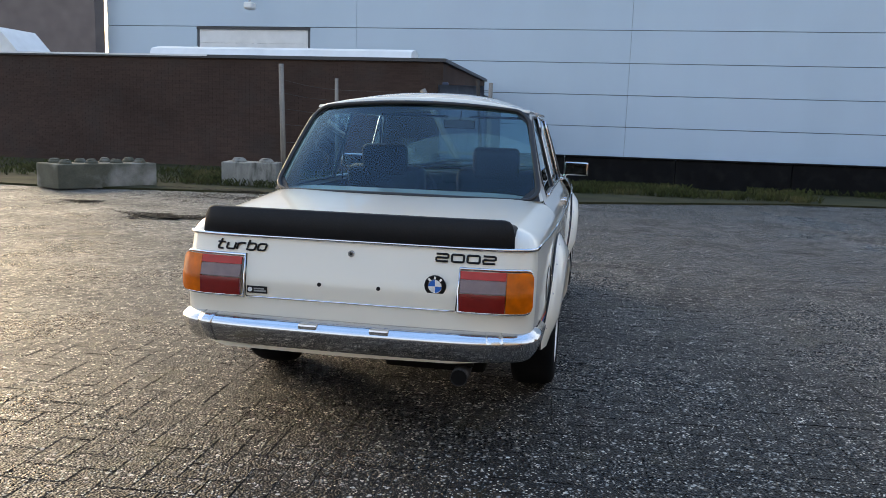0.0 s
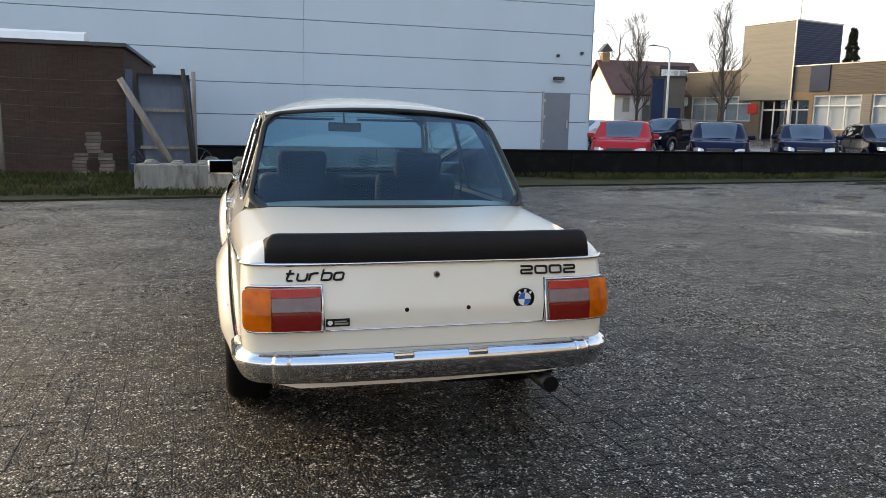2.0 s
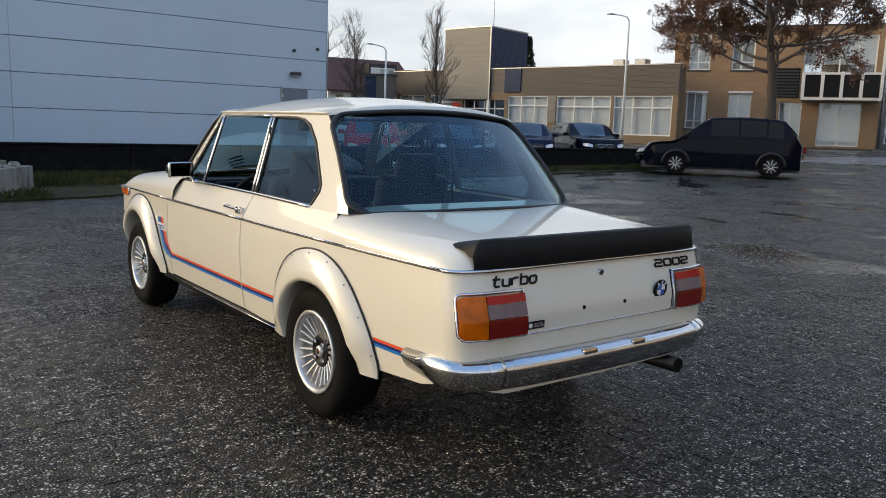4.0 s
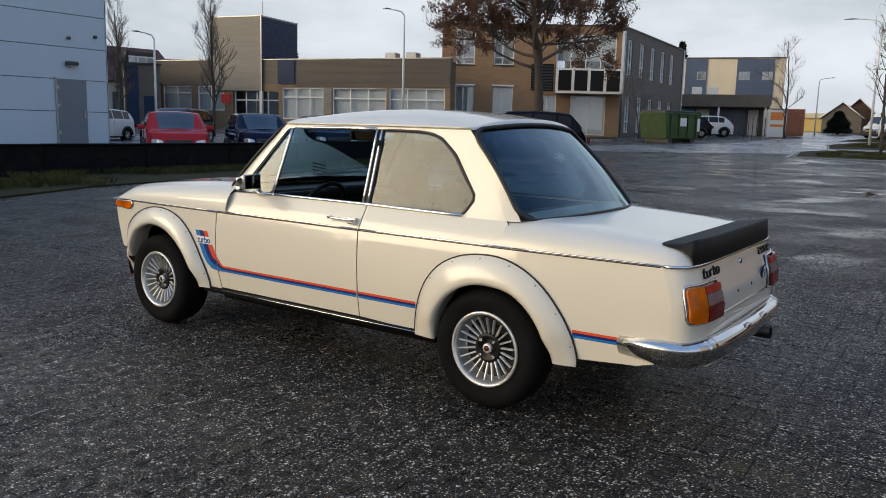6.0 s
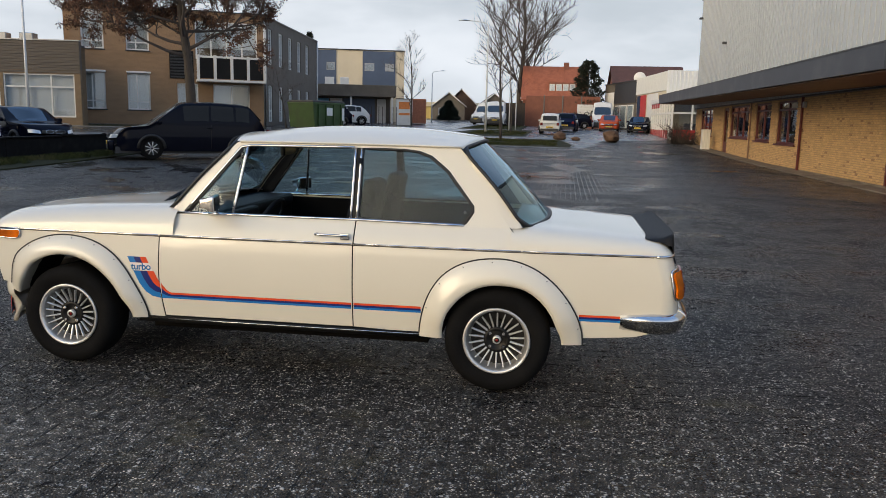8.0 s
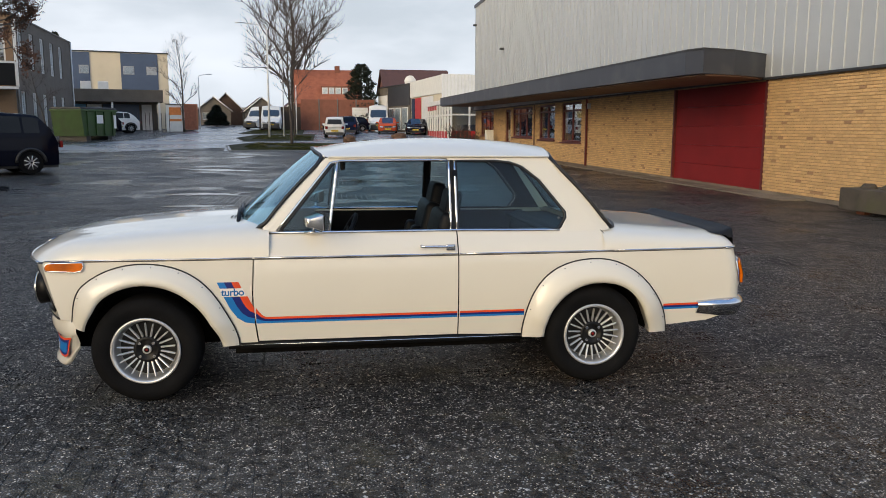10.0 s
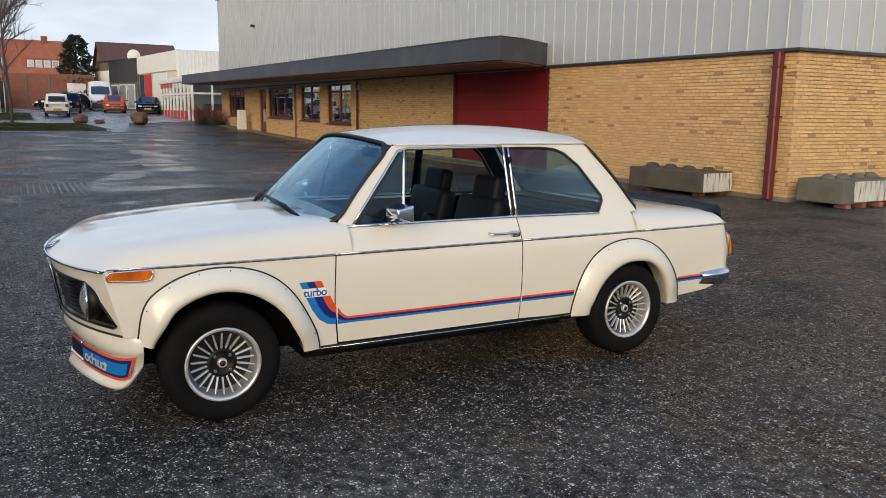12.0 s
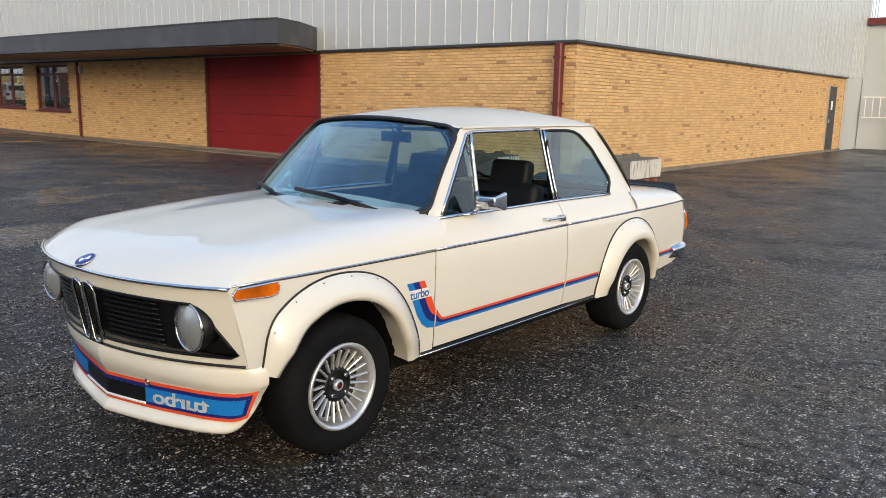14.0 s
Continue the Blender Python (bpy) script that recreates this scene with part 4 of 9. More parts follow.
        # greenhouse: pillars
        a_p = panel([(1.862, 0.900), (1.505, 1.312), (1.36, 1.314), (1.36, 1.296), (1.455, 1.292), (1.50, 1.278), (1.79, 0.915), (1.80, 0.900)], on_side(s, 0.0), 0.06, 0.004)
        pill = grid(8, 1, lambda p, q: Vector((s * side_x(1.862 + (1.505 - 1.862) * p, 0.90 + 0.412 * p), 1.862 + (1.505 - 1.862) * p, 0.90 + 0.412 * p)).lerp(windscreen_edge(s, p), q))
        P("windscreen_pillar", merge(a_p, pill), M_PAINT)
        c_o = [(0.24, 0.890), (0.188, 0.905), (0.150, 0.965), (0.152, 1.0), (0.30, 1.185), (0.40, 1.262), (0.47, 1.286), (0.56, 1.294), (1.36, 1.296), (1.36, 1.314), (0.248, 1.314), (-0.045, 0.890)]
        c_p = panel(c_o, on_side(s, 0.0), 0.06, 0.004)
        cf = grid(8, 1, lambda p, q: Vector((s * side_x(-0.045 + 0.293 * p, 0.89 + 0.424 * p), -0.045 + 0.293 * p, 0.89 + 0.424 * p)).lerp(rear_glass(s, p), q))
        P("rear_pillar", merge(c_p, cf), M_PAINT)
        # black lining inside the pillars
        P("pillar_lining", panel([(1.85, 0.905), (1.495, 1.305), (1.37, 1.307), (1.37, 1.290), (1.46, 1.286), (1.51, 1.272), (1.78, 0.912)], on_side(s, -0.014), 0.06), M_VINYL)
        P("pillar_lining", panel([(0.24, 0.895), (0.188, 0.908), (0.150, 0.965), (0.152, 1.0), (0.30, 1.185), (0.40, 1.262), (0.47, 1.284), (0.56, 1.290), (1.36, 1.291), (1.36, 1.306), (0.255, 1.306), (-0.035, 0.895)], on_side(s, -0.014), 0.06), M_VINYL)
        P("screen_post_lining", grid(8, 1, lambda p, q: (Vector((s * side_x(1.862 + (1.505 - 1.862) * p, 0.90 + 0.412 * p), 1.862 + (1.505 - 1.862) * p, 0.90 + 0.412 * p)).lerp(windscreen_edge(s, p), q)) + Vector((-s * 0.012, -0.014, 0))), M_VINYL)
        # B-pillar with two bright strips
        P("door_pillar", panel([(0.832, 0.90), (0.832, 1.298), (0.796, 1.298), (0.796, 0.90)], on_side(s, -0.004), 0.1, 0.006), M_BLACK)
        P("pillar_trim", tubed(side_path(s, [(0.832, 0.904), (0.832, 1.292)], 0.001), 0.008, 8), M_CHROME)
        P("pillar_trim", tubed(side_path(s, [(0.798, 0.904), (0.798, 1.292)], 0.001), 0.008, 8), M_CHROME)
        # bright trims round the openings
        P("window_sill_trim", tubed(side_path(s, [(1.845, 0.905), (0.80, 0.905), (0.20, 0.897)], 0.003), 0.0085, 8), M_CHROME)
        P("vent_window_frame", tubed(side_path(s, [(1.80, 0.913), (1.50, 1.280), (1.44, 1.291), (0.84, 1.296)], 0.0), 0.0085, 8), M_CHROME)
        P("vent_window_frame", tubed(side_path(s, [(1.515, 0.908), (1.462, 1.286)], 0.001), 0.0095, 8), M_CHROME)
        P("vent_window_rubber", tubed(side_path(s, [(1.775, 0.918), (1.492, 1.268)], -0.001), 0.007, 6), M_RUBBER)
        q_o = [(0.79, 0.905), (0.205, 0.900), (0.160, 0.965), (0.162, 0.998), (0.31, 1.18), (0.41, 1.256), (0.48, 1.280), (0.56, 1.288), (0.79, 1.290)]
        P("quarter_window_rubber", tubed(side_path(s, q_o + q_o[:1], -0.002, 4)[:-1], 0.0085, 6, True), M_RUBBER)
        # drip rail
        P("drip_rail", tubed([Vector((s * (side_x(y, 1.312) + 0.006), y, 1.312 + 0.003 * math.sin(math.pi * (y - 0.24) / 1.28))) for y in [0.24 + 1.27 * i / 14 for i in range(15)]], 0.0065, 6), M_PAINT)
        # panes
        panes = [("quarter_window", q_o, M_GLASS), ("vent_window", [(1.785, 0.913), (1.515, 0.910), (1.465, 1.280), (1.495, 1.268)], M_GLASS)]
        if s > 0:
            panes.append(("door_window", [(1.51, 0.91), (0.832, 0.908), (0.832, 1.292), (1.462, 1.286)], M_GLASS))
        for nm, o, gm in panes:
            g = P(nm, panel(o, on_side(s, -0.006), 0.1), gm)
            g.visible_shadow = False
        part("window_catch", rodded(side_path(s, [(0.20, 0.965), (0.21, 0.965)], 0.002)[0], side_path(s, [(0.20, 0.965), (0.21, 0.965)], 0.008)[0], 0.009, 0.008, 10), M_CHROME, car)
        # mirror: curved stalk, shell with a mirror face to the rear
        mir = thing("door_mirror", "", "")
        mir.parent = car
        base = Vector((s * (side_x(1.60, 0.905) + 0.012), 1.60, 0.906))
        part("mirror_foot", tubed([base + Vector((0, 0.05, 0.0)), base + Vector((s * 0.01, 0, 0.004)), base + Vector((s * 0.004, -0.045, 0.0))], [0.012, 0.019, 0.012], 10, flat=0.6), M_CHROME, mir)
        part("mirror_stalk", tubed([base + Vector((s * 0.01, 0, 0.01)), base + Vector((s * 0.045, -0.005, 0.04)), base + Vector((s * 0.075, -0.01, 0.062))], [0.012, 0.010, 0.012], 8), M_CHROME, mir)
        sh = bmesh.new()
        box(sh, -0.080, 0.080, -0.026, 0.026, -0.044, 0.044, 0.012, seg=3)
        for v in sh.verts:
            if v.co.y > 0:
                v.co.x *= 0.66
                v.co.z *= 0.58
                v.co.y *= 2.3
        mm = pose(*(base + Vector((s * 0.103, -0.015, 0.072))), 0, 0, -s * 14)
        part("mirror_shell", sh, M_CHROME, mir, smooth=True, at=mm)
        part("mirror_face", boxed(-0.072, 0.072, -0.0305, -0.0265, -0.037, 0.037, 0.001), M_MIRROR, mir, "dark mirror glass", at=mm)
    lt = P("filler_latch", boxed(-0.004, 0.005, -0.010, 0.010, -0.026, 0.026, 0.003, seg=2), M_CHROME, "small chrome latch of the filler flap")
    lt.matrix_basis = pose(side_x(-0.335, 0.57) + 0.003, -0.335, 0.57)
    P("flap_gap", tubed([Vector((side_x(y, z) + 0.0005, y, z)) for y, z in [(-0.43 + 0.085 * math.cos(2 * math.pi * i / 32), 0.575 + 0.075 * math.sin(2 * math.pi * i / 32)) for i in range(32)]], 0.0018, 4, True), M_BLACK)
    # upper sheets
    bon = P("bonnet", grid(36, 30, bonnet), M_PAINT, "cream bonnet, wet and faintly bluish from the sky")
    for sx in (-1, 1):
        for i in range(7):
            part("bonnet_slot", boxed(-0.055, 0.055, -0.004, 0.004, -0.001, 0.002, 0.0008), M_BLACK, bon, at=Matrix.Translation(bonnet(0.5 + sx * 0.105, 0.055 + 0.010 * i) + Vector((0, 0, 0.0012))) @ pose(0, 0, 0, -4))
    P("boot_lid", grid(36, 24, deck), M_PAINT, "cream boot lid")
    rf = P("roof", grid(30, 22, roof), M_PAINT, "smooth cream roof")
    for nm, e, fn, dy in (("rear_header", 1.0, rear_glass, -0.004), ("front_header", 0.0, windscreen_edge, 0.004)):
        part(nm, grid(30, 3, lambda p, q, e=e, fn=fn, dy=dy: roof(p, e).lerp(fn(math.sin((p - 0.5) * math.pi) * 1.01, 1.0) + Vector((0, dy, 0.004)), q) + Vector((0, dy * math.sin(math.pi * q), 0.006 * math.sin(math.pi * q)))), M_PAINT, rf)
    # bonnet edge trim round the nose
    P("nose_trim", tubed([Vector((x * 0.712 / 0.71, nose_y(x) + 0.002, STRIP - 0.006)) for x in [-0.712 + 1.424 * i / 40 for i in range(41)]], 0.0075, 8), M_CHROME)
    # nose: white surround, dark grille in it
    def nose(x, z, back=0.0):
        return Vector((x, nose_y(x) - 0.012 - 0.075 * (0.765 - z) / 0.30 * (0.6 + 0.4 * min(1, abs(x) / 0.7)) - back, z))
    EX = 0.7045
    white = [[(-EX, 0.705), (-EX, 0.765), (EX, 0.765), (EX, 0.705)], [(-EX, 0.462), (-EX, 0.505), (EX, 0.505), (EX, 0.462)],
             [(-EX, 0.505), (-EX, 0.705), (-0.57, 0.705), (-0.625, 0.62), (-0.685, 0.52), (-0.68, 0.505)], [(EX, 0.505), (0.68, 0.505), (0.685, 0.52), (0.625, 0.62), (0.57, 0.705), (EX, 0.705)]]
    P("nose_panel", merge(*[panel(o, nose, 0.06, 0.004) for o in white]), M_PAINT)
    P("grille_back", panel([(-0.69, 0.50), (0.69, 0.50), (0.60, 0.71), (-0.60, 0.71)], lambda x, z: nose(x, z, 0.05), 0.08), M_BLACK)
    P("grille_edge", tubed([nose(x, z) + Vector((0, 0.002, 0)) for x, z in rounded_grille()], 0.006, 6, True), M_BLACK)
    for sx in (-1, 1):
        for i in range(9):
            z = 0.520 + 0.0205 * i
            xs = [0.10 + 0.30 * j / 6 for j in range(7)]
            P("grille_bar", tubed([nose(sx * x, z, 0.016) for x in xs], 0.0058, 6, flat=0.7), M_BLACK)
        P("lamp_panel", panel([(sx * 0.40, 0.51), (sx * 0.66, 0.51), (sx * 0.58, 0.70), (sx * 0.40, 0.70)], lambda x, z: nose(x, z, 0.022), 0.06), M_BLACK)
        c = nose(sx * 0.547, 0.617, -0.02)
        c.y = nose(0.547, 0.617).y + 0.012
        lamp = thing("headlamp", "", "", Matrix.Translation(c))
        lamp.parent = car

        def lens(p, q):
            a, r = 2 * math.pi * p, 0.085 * q
            return Vector((r * math.cos(a), 0.026 * (1 - q * q) + 0.006, r * math.sin(a)))
        part("lamp_lens", grid(28, 6, lens), M_LAMP, lamp, "ribbed round glass lens")
        part("lamp_ring", tubed([(0.0875 * math.cos(2 * math.pi * i / 28), 0.006, 0.0875 * math.sin(2 * math.pi * i / 28)) for i in range(28)], 0.0045, 8, True), M_CHROME, lamp)
        part("lamp_bowl", rodded((0, -0.07, 0), (0, 0.001, 0), 0.080, 0.090, 28), M_BLACK, lamp)
        # kidney
        kid = [(0.012, 0.49), (0.030, 0.475), (0.060, 0.478), (0.074, 0.50), (0.086, 0.69), (0.076, 0.716), (0.050, 0.725), (0.020, 0.718), (0.010, 0.70)]
        P("kidney_frame", tubed([nose(sx * x, z, -0.008) for x, z in kid], 0.0065, 8, True), M_CHROME, "chrome-rimmed upright grille")
        P("kidney_core", panel([(sx * x, z) for x, z in kid], lambda x, z: nose(x, z, 0.004), 0.06), M_BLACK)
        for i in range(5):
            x = 0.022 + 0.0125 * i
            P("kidney_bar", tubed([nose(sx * x, 0.49 + 0.22 * j / 5, -0.002) for j in range(6)], 0.0025, 5), M_BLACK)
    # lower front: shelf, dam and lip
    half = [(0.0, 3.110), (0.10, 3.097), (0.20, 3.081), (0.30, 3.063), (0.40, 3.040), (0.50, 3.010), (0.58, 2.975), (0.64, 2.938), (0.68, 2.908), (0.705, 2.882), (0.715, 2.850)]
    run = [0.0]
    for (xa, ya), (xb, yb) in zip(half, half[1:]):
        run.append(run[-1] + math.hypot(xb - xa, yb - ya))

    def dam(k, zz, off=0.0):
        """A point on the dam: k from -1 to 1 along its plan round both corners, off outwards."""
        d = min(abs(k), 0.9999) * run[-1]
        i = max(j for j in range(len(half) - 1) if run[j] <= d)

        def normal(j):
            p, q = half[max(0, j - 1)], half[min(len(half) - 1, j + 1)]
            return Vector((q[1] - p[1], p[0] - q[0])).normalized() * -1 if j else Vector((0, 1))
        f = (d - run[i]) / (run[i + 1] - run[i])
        c = Vector(half[i]).lerp(Vector(half[i + 1]), f)
        c += off * normal(i).lerp(normal(i + 1), f)
        return Vector((math.copysign(c.x, k) if k else 0.0, c.y, zz))

    def k_of(x):
        """The k at a given distance across the car, on the dam's face."""
        for i in range(len(half) - 1):
            if half[i][0] <= abs(x) <= half[i + 1][0]:
                f = (abs(x) - half[i][0]) / (half[i + 1][0] - half[i][0])
                return math.copysign((run[i] + f * (run[i + 1] - run[i])) / run[-1], x)
        return math.copysign(1.0, x)

    def drop(k):
        """The middle of the dam hangs a little lower."""
        return -0.016 * max(0.0, 1 - abs(k) / 0.55)
    prof = [(-0.10, 0.468), (-0.02, 0.466), (0.006, 0.464), (0.024, 0.454), (0.033, 0.432), (0.032, 0.402), (0.024, 0.376), (0.006, 0.360), (0.0, 0.352), (-0.003, 0.240), (0.004, 0.228), (0.020, 0.212), (0.026, 0.198), (0.018, 0.187), (-0.01, 0.184)]

    def shape(k, z):
        """Lower edge rising towards the wheels."""
        f = max(0.0, (abs(k) - 0.80) / 0.20)
        return z + max(0.0, 0.40 - z) * 0.55 * f * f

    def dam_surf(p, q):
        k = -1 + 2 * p
        i = int(round(q * (len(prof) - 1)))
        o, z = prof[i]
        fade = 1 - 0.7 * abs(k) ** 4
        c = dam(k, shape(k, z) + (drop(k) if i > 6 else 0), o * fade)
        c.x *= 1 - 0.085 * max(0.0, (0.36 - z) / 0.18) * abs(k) ** 3
        return c
    P("air_dam", merge(grid(28, len(prof) - 1, lambda p, q: dam_surf(p / 2, q)), grid(28, len(prof) - 1, lambda p, q: dam_surf(0.5 + p / 2, q))), M_PAINT, "cream front air dam with striped band")
    P("dam_joint", tubed([nose(-0.70 + 1.40 * i / 48, 0.4695, -0.004) for i in range(49)], 0.0052, 6), M_RUBBER)

    def band(k0, k1, z0, z1, m, name="dam_stripe", off=0.0):
        def f(p, q):
            k = k0 + (k1 - k0) * p
            z = z0 + (z1 - z0) * q
            k *= 1 - 0.075 * max(0.0, 0.35 - z) / 0.11 * abs(k) ** 5
            return dam(k, shape(k, z) + drop(k), 0.0034 + off)
        return P(name, grid(24, 2, f), m)
    K1, K0 = k_of(0.704), k_of(0.235)
    for sx in (-1, 1):
        band(0.0, sx * K1, 0.337, 0.350, M_STRIPE_RED)
        band(0.0, sx * (K1 - 0.022), 0.322, 0.337, M_STRIPE_NAVY)
        band(sx * K0, sx * (K1 - 0.050), 0.264, 0.322, M_STRIPE_BLUE)
        band(sx * K0, sx * (K1 - 0.022), 0.252, 0.264, M_STRIPE_NAVY)
        band(0.0, sx * K1, 0.240, 0.252, M_STRIPE_RED)
        band(sx * (K1 - 0.050), sx * (K1 - 0.022), 0.264, 0.322, M_STRIPE_NAVY)
        band(sx * (K1 - 0.022), sx * K1, 0.252, 0.337, M_STRIPE_RED)
    band(-K0, K0, 0.252, 0.322, M_BLACK, "dam_intake", 0.0004)
    P("intake_rim", tubed([dam(k_of(-0.235 + 0.47 * i / 20), 0.257 + drop(k_of(-0.235 + 0.47 * i / 20)), 0.006) for i in range(21)], 0.005, 6), M_DECAL_WHITE)
    # mirror-written lettering on the dam
    t = text_mesh("turbo", 0.076, 0.002, 0.0, 0.95, 0.0022)
    wide = 0.265 / max(v.co.x for v in t.verts)
    for v in t.verts:
        k = k_of(-0.540 + v.co.x * wide)
        v.co = dam(k, 0.267 + v.co.z + drop(k), 0.0050)
    P("dam_lettering", t, M_DECAL_WHITE, "white turbo lettering in mirror writing")
    P("tow_hook", tubed([dam(-0.33, 0.342, 0.008) + Vector((0.012 * math.cos(a), 0.004, 0.012 * math.sin(a))) for a in [i * math.pi / 6 for i in range(12)]], 0.004, 6, True), M_CHROME)
    # tail
    tail = tail_point
    P("tail_panel", merge(panel([(-0.708, 0.772), (0.708, 0.772), (0.708, 0.40), (-0.708, 0.40)], tail, 0.02, 0.004), panel([(-0.708, 0.40), (0.708, 0.40), (0.66, 0.398), (0.58, 0.366), (0.40, 0.347), (0.0, 0.338), (-0.50, 0.341), (-0.60, 0.366), (-0.66, 0.398)], tail, 0.02, 0.004)), M_PAINT)
    P("boot_trim", tubed([tail(-0.708 + 1.416 * i / 72, STRIP - 0.003, 0.004) for i in range(73)], 0.0075, 8), M_CHROME)
    P("tail_crease", tubed([tail(-0.41 + 0.82 * i / 20, 0.547) + Vector((0, -0.002, 0)) for i in range(21)], 0.0035, 6), M_CHROME)
    for sx in (-1, 1):
        P("boot_gap", tubed([tail(sx * x, z) + Vector((0, -0.001, 0)) for x, z in ((0.412, 0.549), (0.416, 0.62), (0.420, 0.71))], 0.0022, 5), M_BLACK)
    # tail lamps
    for sx in (-1, 1):
        lamp = thing("tail_lamp", "", "")
        lamp.parent = car

        def lens(x0, x1, z0, z1, off=0.016):
            return panel([(sx * x0, z0), (sx * x1, z0), (sx * x1, z1), (sx * x0, z1)], lambda x, z: tail(x, z, off), 0.014, -0.012)
        part("brake_lens", lens(0.428, 0.590, 0.6681, 0.6967), M_BRAKELENS, lamp, "bright red ribbed lens")
        part("reversing_lens", lens(0.428, 0.590, 0.62, 0.6662), M_CLEARLENS, lamp, "clear grey lens")
        part("red_lens", lens(0.428, 0.590, 0.5554, 0.6182), M_REDLENS, lamp, "red ribbed lens")
        part("turn_lens", panel([(sx * x, z) for x, z in ((0.592, 0.5554), (0.658, 0.5554), (0.667, 0.5628), (0.670, 0.5766), (0.670, 0.6754), (0.667, 0.6893), (0.658, 0.6967), (0.592, 0.6967))], lambda x, z: tail(x, z, 0.014), 0.010, -0.012), M_AMBER, lamp, "amber ribbed lens")
        loop = [(0.420, 0.548), (0.58, 0.548), (0.64, 0.548), (0.655, 0.548), (0.657, 0.5485), (0.664, 0.550), (0.669, 0.556), (0.673, 0.570), (0.673, 0.683), (0.669, 0.697), (0.664, 0.703), (0.657, 0.7045), (0.655, 0.705), (0.64, 0.705), (0.58, 0.705), (0.422, 0.705), (0.420, 0.63)]
        part("lamp_bezel", tubed([tail(sx * x, z, 0.008) for x, z in loop], 0.0062, 8, True), M_CHROME, lamp)
    # lettering, badge, lock, plate holes
    def strokes(glyphs, x0, z0, step, wide, high, slant, thick):
        """Raised letters from rounded strokes in a unit box, one mesh for the word."""
        bm = bmesh.new()
        for n, lines in enumerate(glyphs):
            for line in lines:
                pts = []
                for (xa, za), (xb, zb) in zip(line, line[1:]):
                    pts += [(xa + (xb - xa) * i / 3, za + (zb - za) * i / 3) for i in range(3)]
                pts.append(line[-1])
                tube(bm, [tail(x0 + n * step + x * wide + z * high * slant, z0 + z * high, 0.005) for x, z in pts], thick, 6)
        return bm
    two = [[(0.0, 1.0), (0.88, 1.0), (1.0, 0.9), (1.0, 0.58), (0.9, 0.5), (0.1, 0.5), (0.0, 0.4), (0.0, 0.0), (1.0, 0.0)]]
    nought = [[(0.12, 0.0), (0.88, 0.0), (1.0, 0.12), (1.0, 0.88), (0.88, 1.0), (0.12, 1.0), (0.0, 0.88), (0.0, 0.12), (0.12, 0.0)]]
    P("tail_lettering", strokes([two, nought, nought, two], 0.328, 0.727, 0.0585, 0.045, 0.026, 0.0, 0.0042), M_BLACK, "black raised lettering")
    word = [[[(0.35, 1.5), (0.2, 0.2), (0.35, 0.0), (0.8, 0.0)], [(0.0, 1.0), (0.8, 1.0)]], [[(0.0, 1.0), (0.0, 0.2), (0.15, 0.0), (0.9, 0.0)], [(0.9, 1.0), (0.9, 0.0)]], [[(0.0, 0.0), (0.0, 1.0)], [(0.0, 0.8), (0.3, 1.0), (0.75, 1.0)]], [[(0.0, 1.5), (0.0, 0.0), (0.75, 0.0), (0.9, 0.2), (0.9, 0.8), (0.75, 1.0), (0.0, 1.0)]], [[(0.15, 0.0), (0.75, 0.0), (0.9, 0.2), (0.9, 0.8), (0.75, 1.0), (0.15, 1.0), (0.0, 0.8), (0.0, 0.2), (0.15, 0.0)]]]
    P("tail_lettering", strokes(word, -0.549, 0.724, 0.0425, 0.036, 0.024, 0.30, 0.0040), M_BLACK, "black raised lettering")
    for c in [tail(0.333, 0.637)]:
        bd = thing("round_badge", "", "", Matrix.Translation(c + Vector((0, -0.004, 0))) @ pose(0, 0, 0, 8))
        bd.parent = car
        part("badge_ring", rodded((0, 0, 0), (0, -0.006, 0), 0.0415, 0.040, 32), M_BLACK, bd)
        for i in range(4):
            bm = bmesh.new()
            a0 = i * math.pi / 2
            vs = [bm.verts.new((0, -0.0078, 0))] + [bm.verts.new((0.0245 * math.cos(a0 + math.pi / 2 * j / 8), -0.0078, 0.0245 * math.sin(a0 + math.pi / 2 * j / 8))) for j in range(9)]
            bm.faces.new(vs)
            part("badge_quarter", bm, M_BLUE_ENAMEL if i % 2 else M_DECAL_WHITE, bd)
        part("badge_bead", tubed([(0.0255 * math.cos(2 * math.pi * i / 24), -0.0068, 0.0255 * math.sin(2 * math.pi * i / 24)) for i in range(24)], 0.0016, 6, True), M_CHROME, bd)
        for a in (50, 90, 130):
            part("badge_bar", boxed(-0.004, 0.004, -0.0075, -0.006, -0.005, 0.005), M_DECAL_WHITE, bd, at=pose(0.033 * math.cos(radians(a)), 0, 0.033 * math.sin(radians(a)), 0, 90 - a))
    for nm, x, z, r, m in (("boot_lock", 0.0, 0.732, 0.013, M_CHROME), ("lock_core", 0.0, 0.732, 0.007, M_BLACK), ("plate_hole", -0.116, 0.611, 0.0085, M_BLACK), ("plate_hole", 0.116, 0.611, 0.0085, M_BLACK)):
        c = tail(x, z)
        P(nm, rodded(c + Vector((0, 0.004, 0)), c + Vector((0, -0.008 if nm == "boot_lock" else -0.009 if nm == "lock_core" else -0.0015, 0)), r, r * 0.9, 16), m)
    c = tail(-0.366, 0.575)
    tagp = P("dealer_plate", boxed(-0.042, 0.042, -0.004, 0.0, -0.014, 0.014, 0.001), M_BLACK)
    tagp.matrix_basis = Matrix.Translation(c)
    part("plate_bar", boxed(-0.012, 0.036, -0.0055, -0.0042, -0.007, -0.001), M_STEEL, tagp)
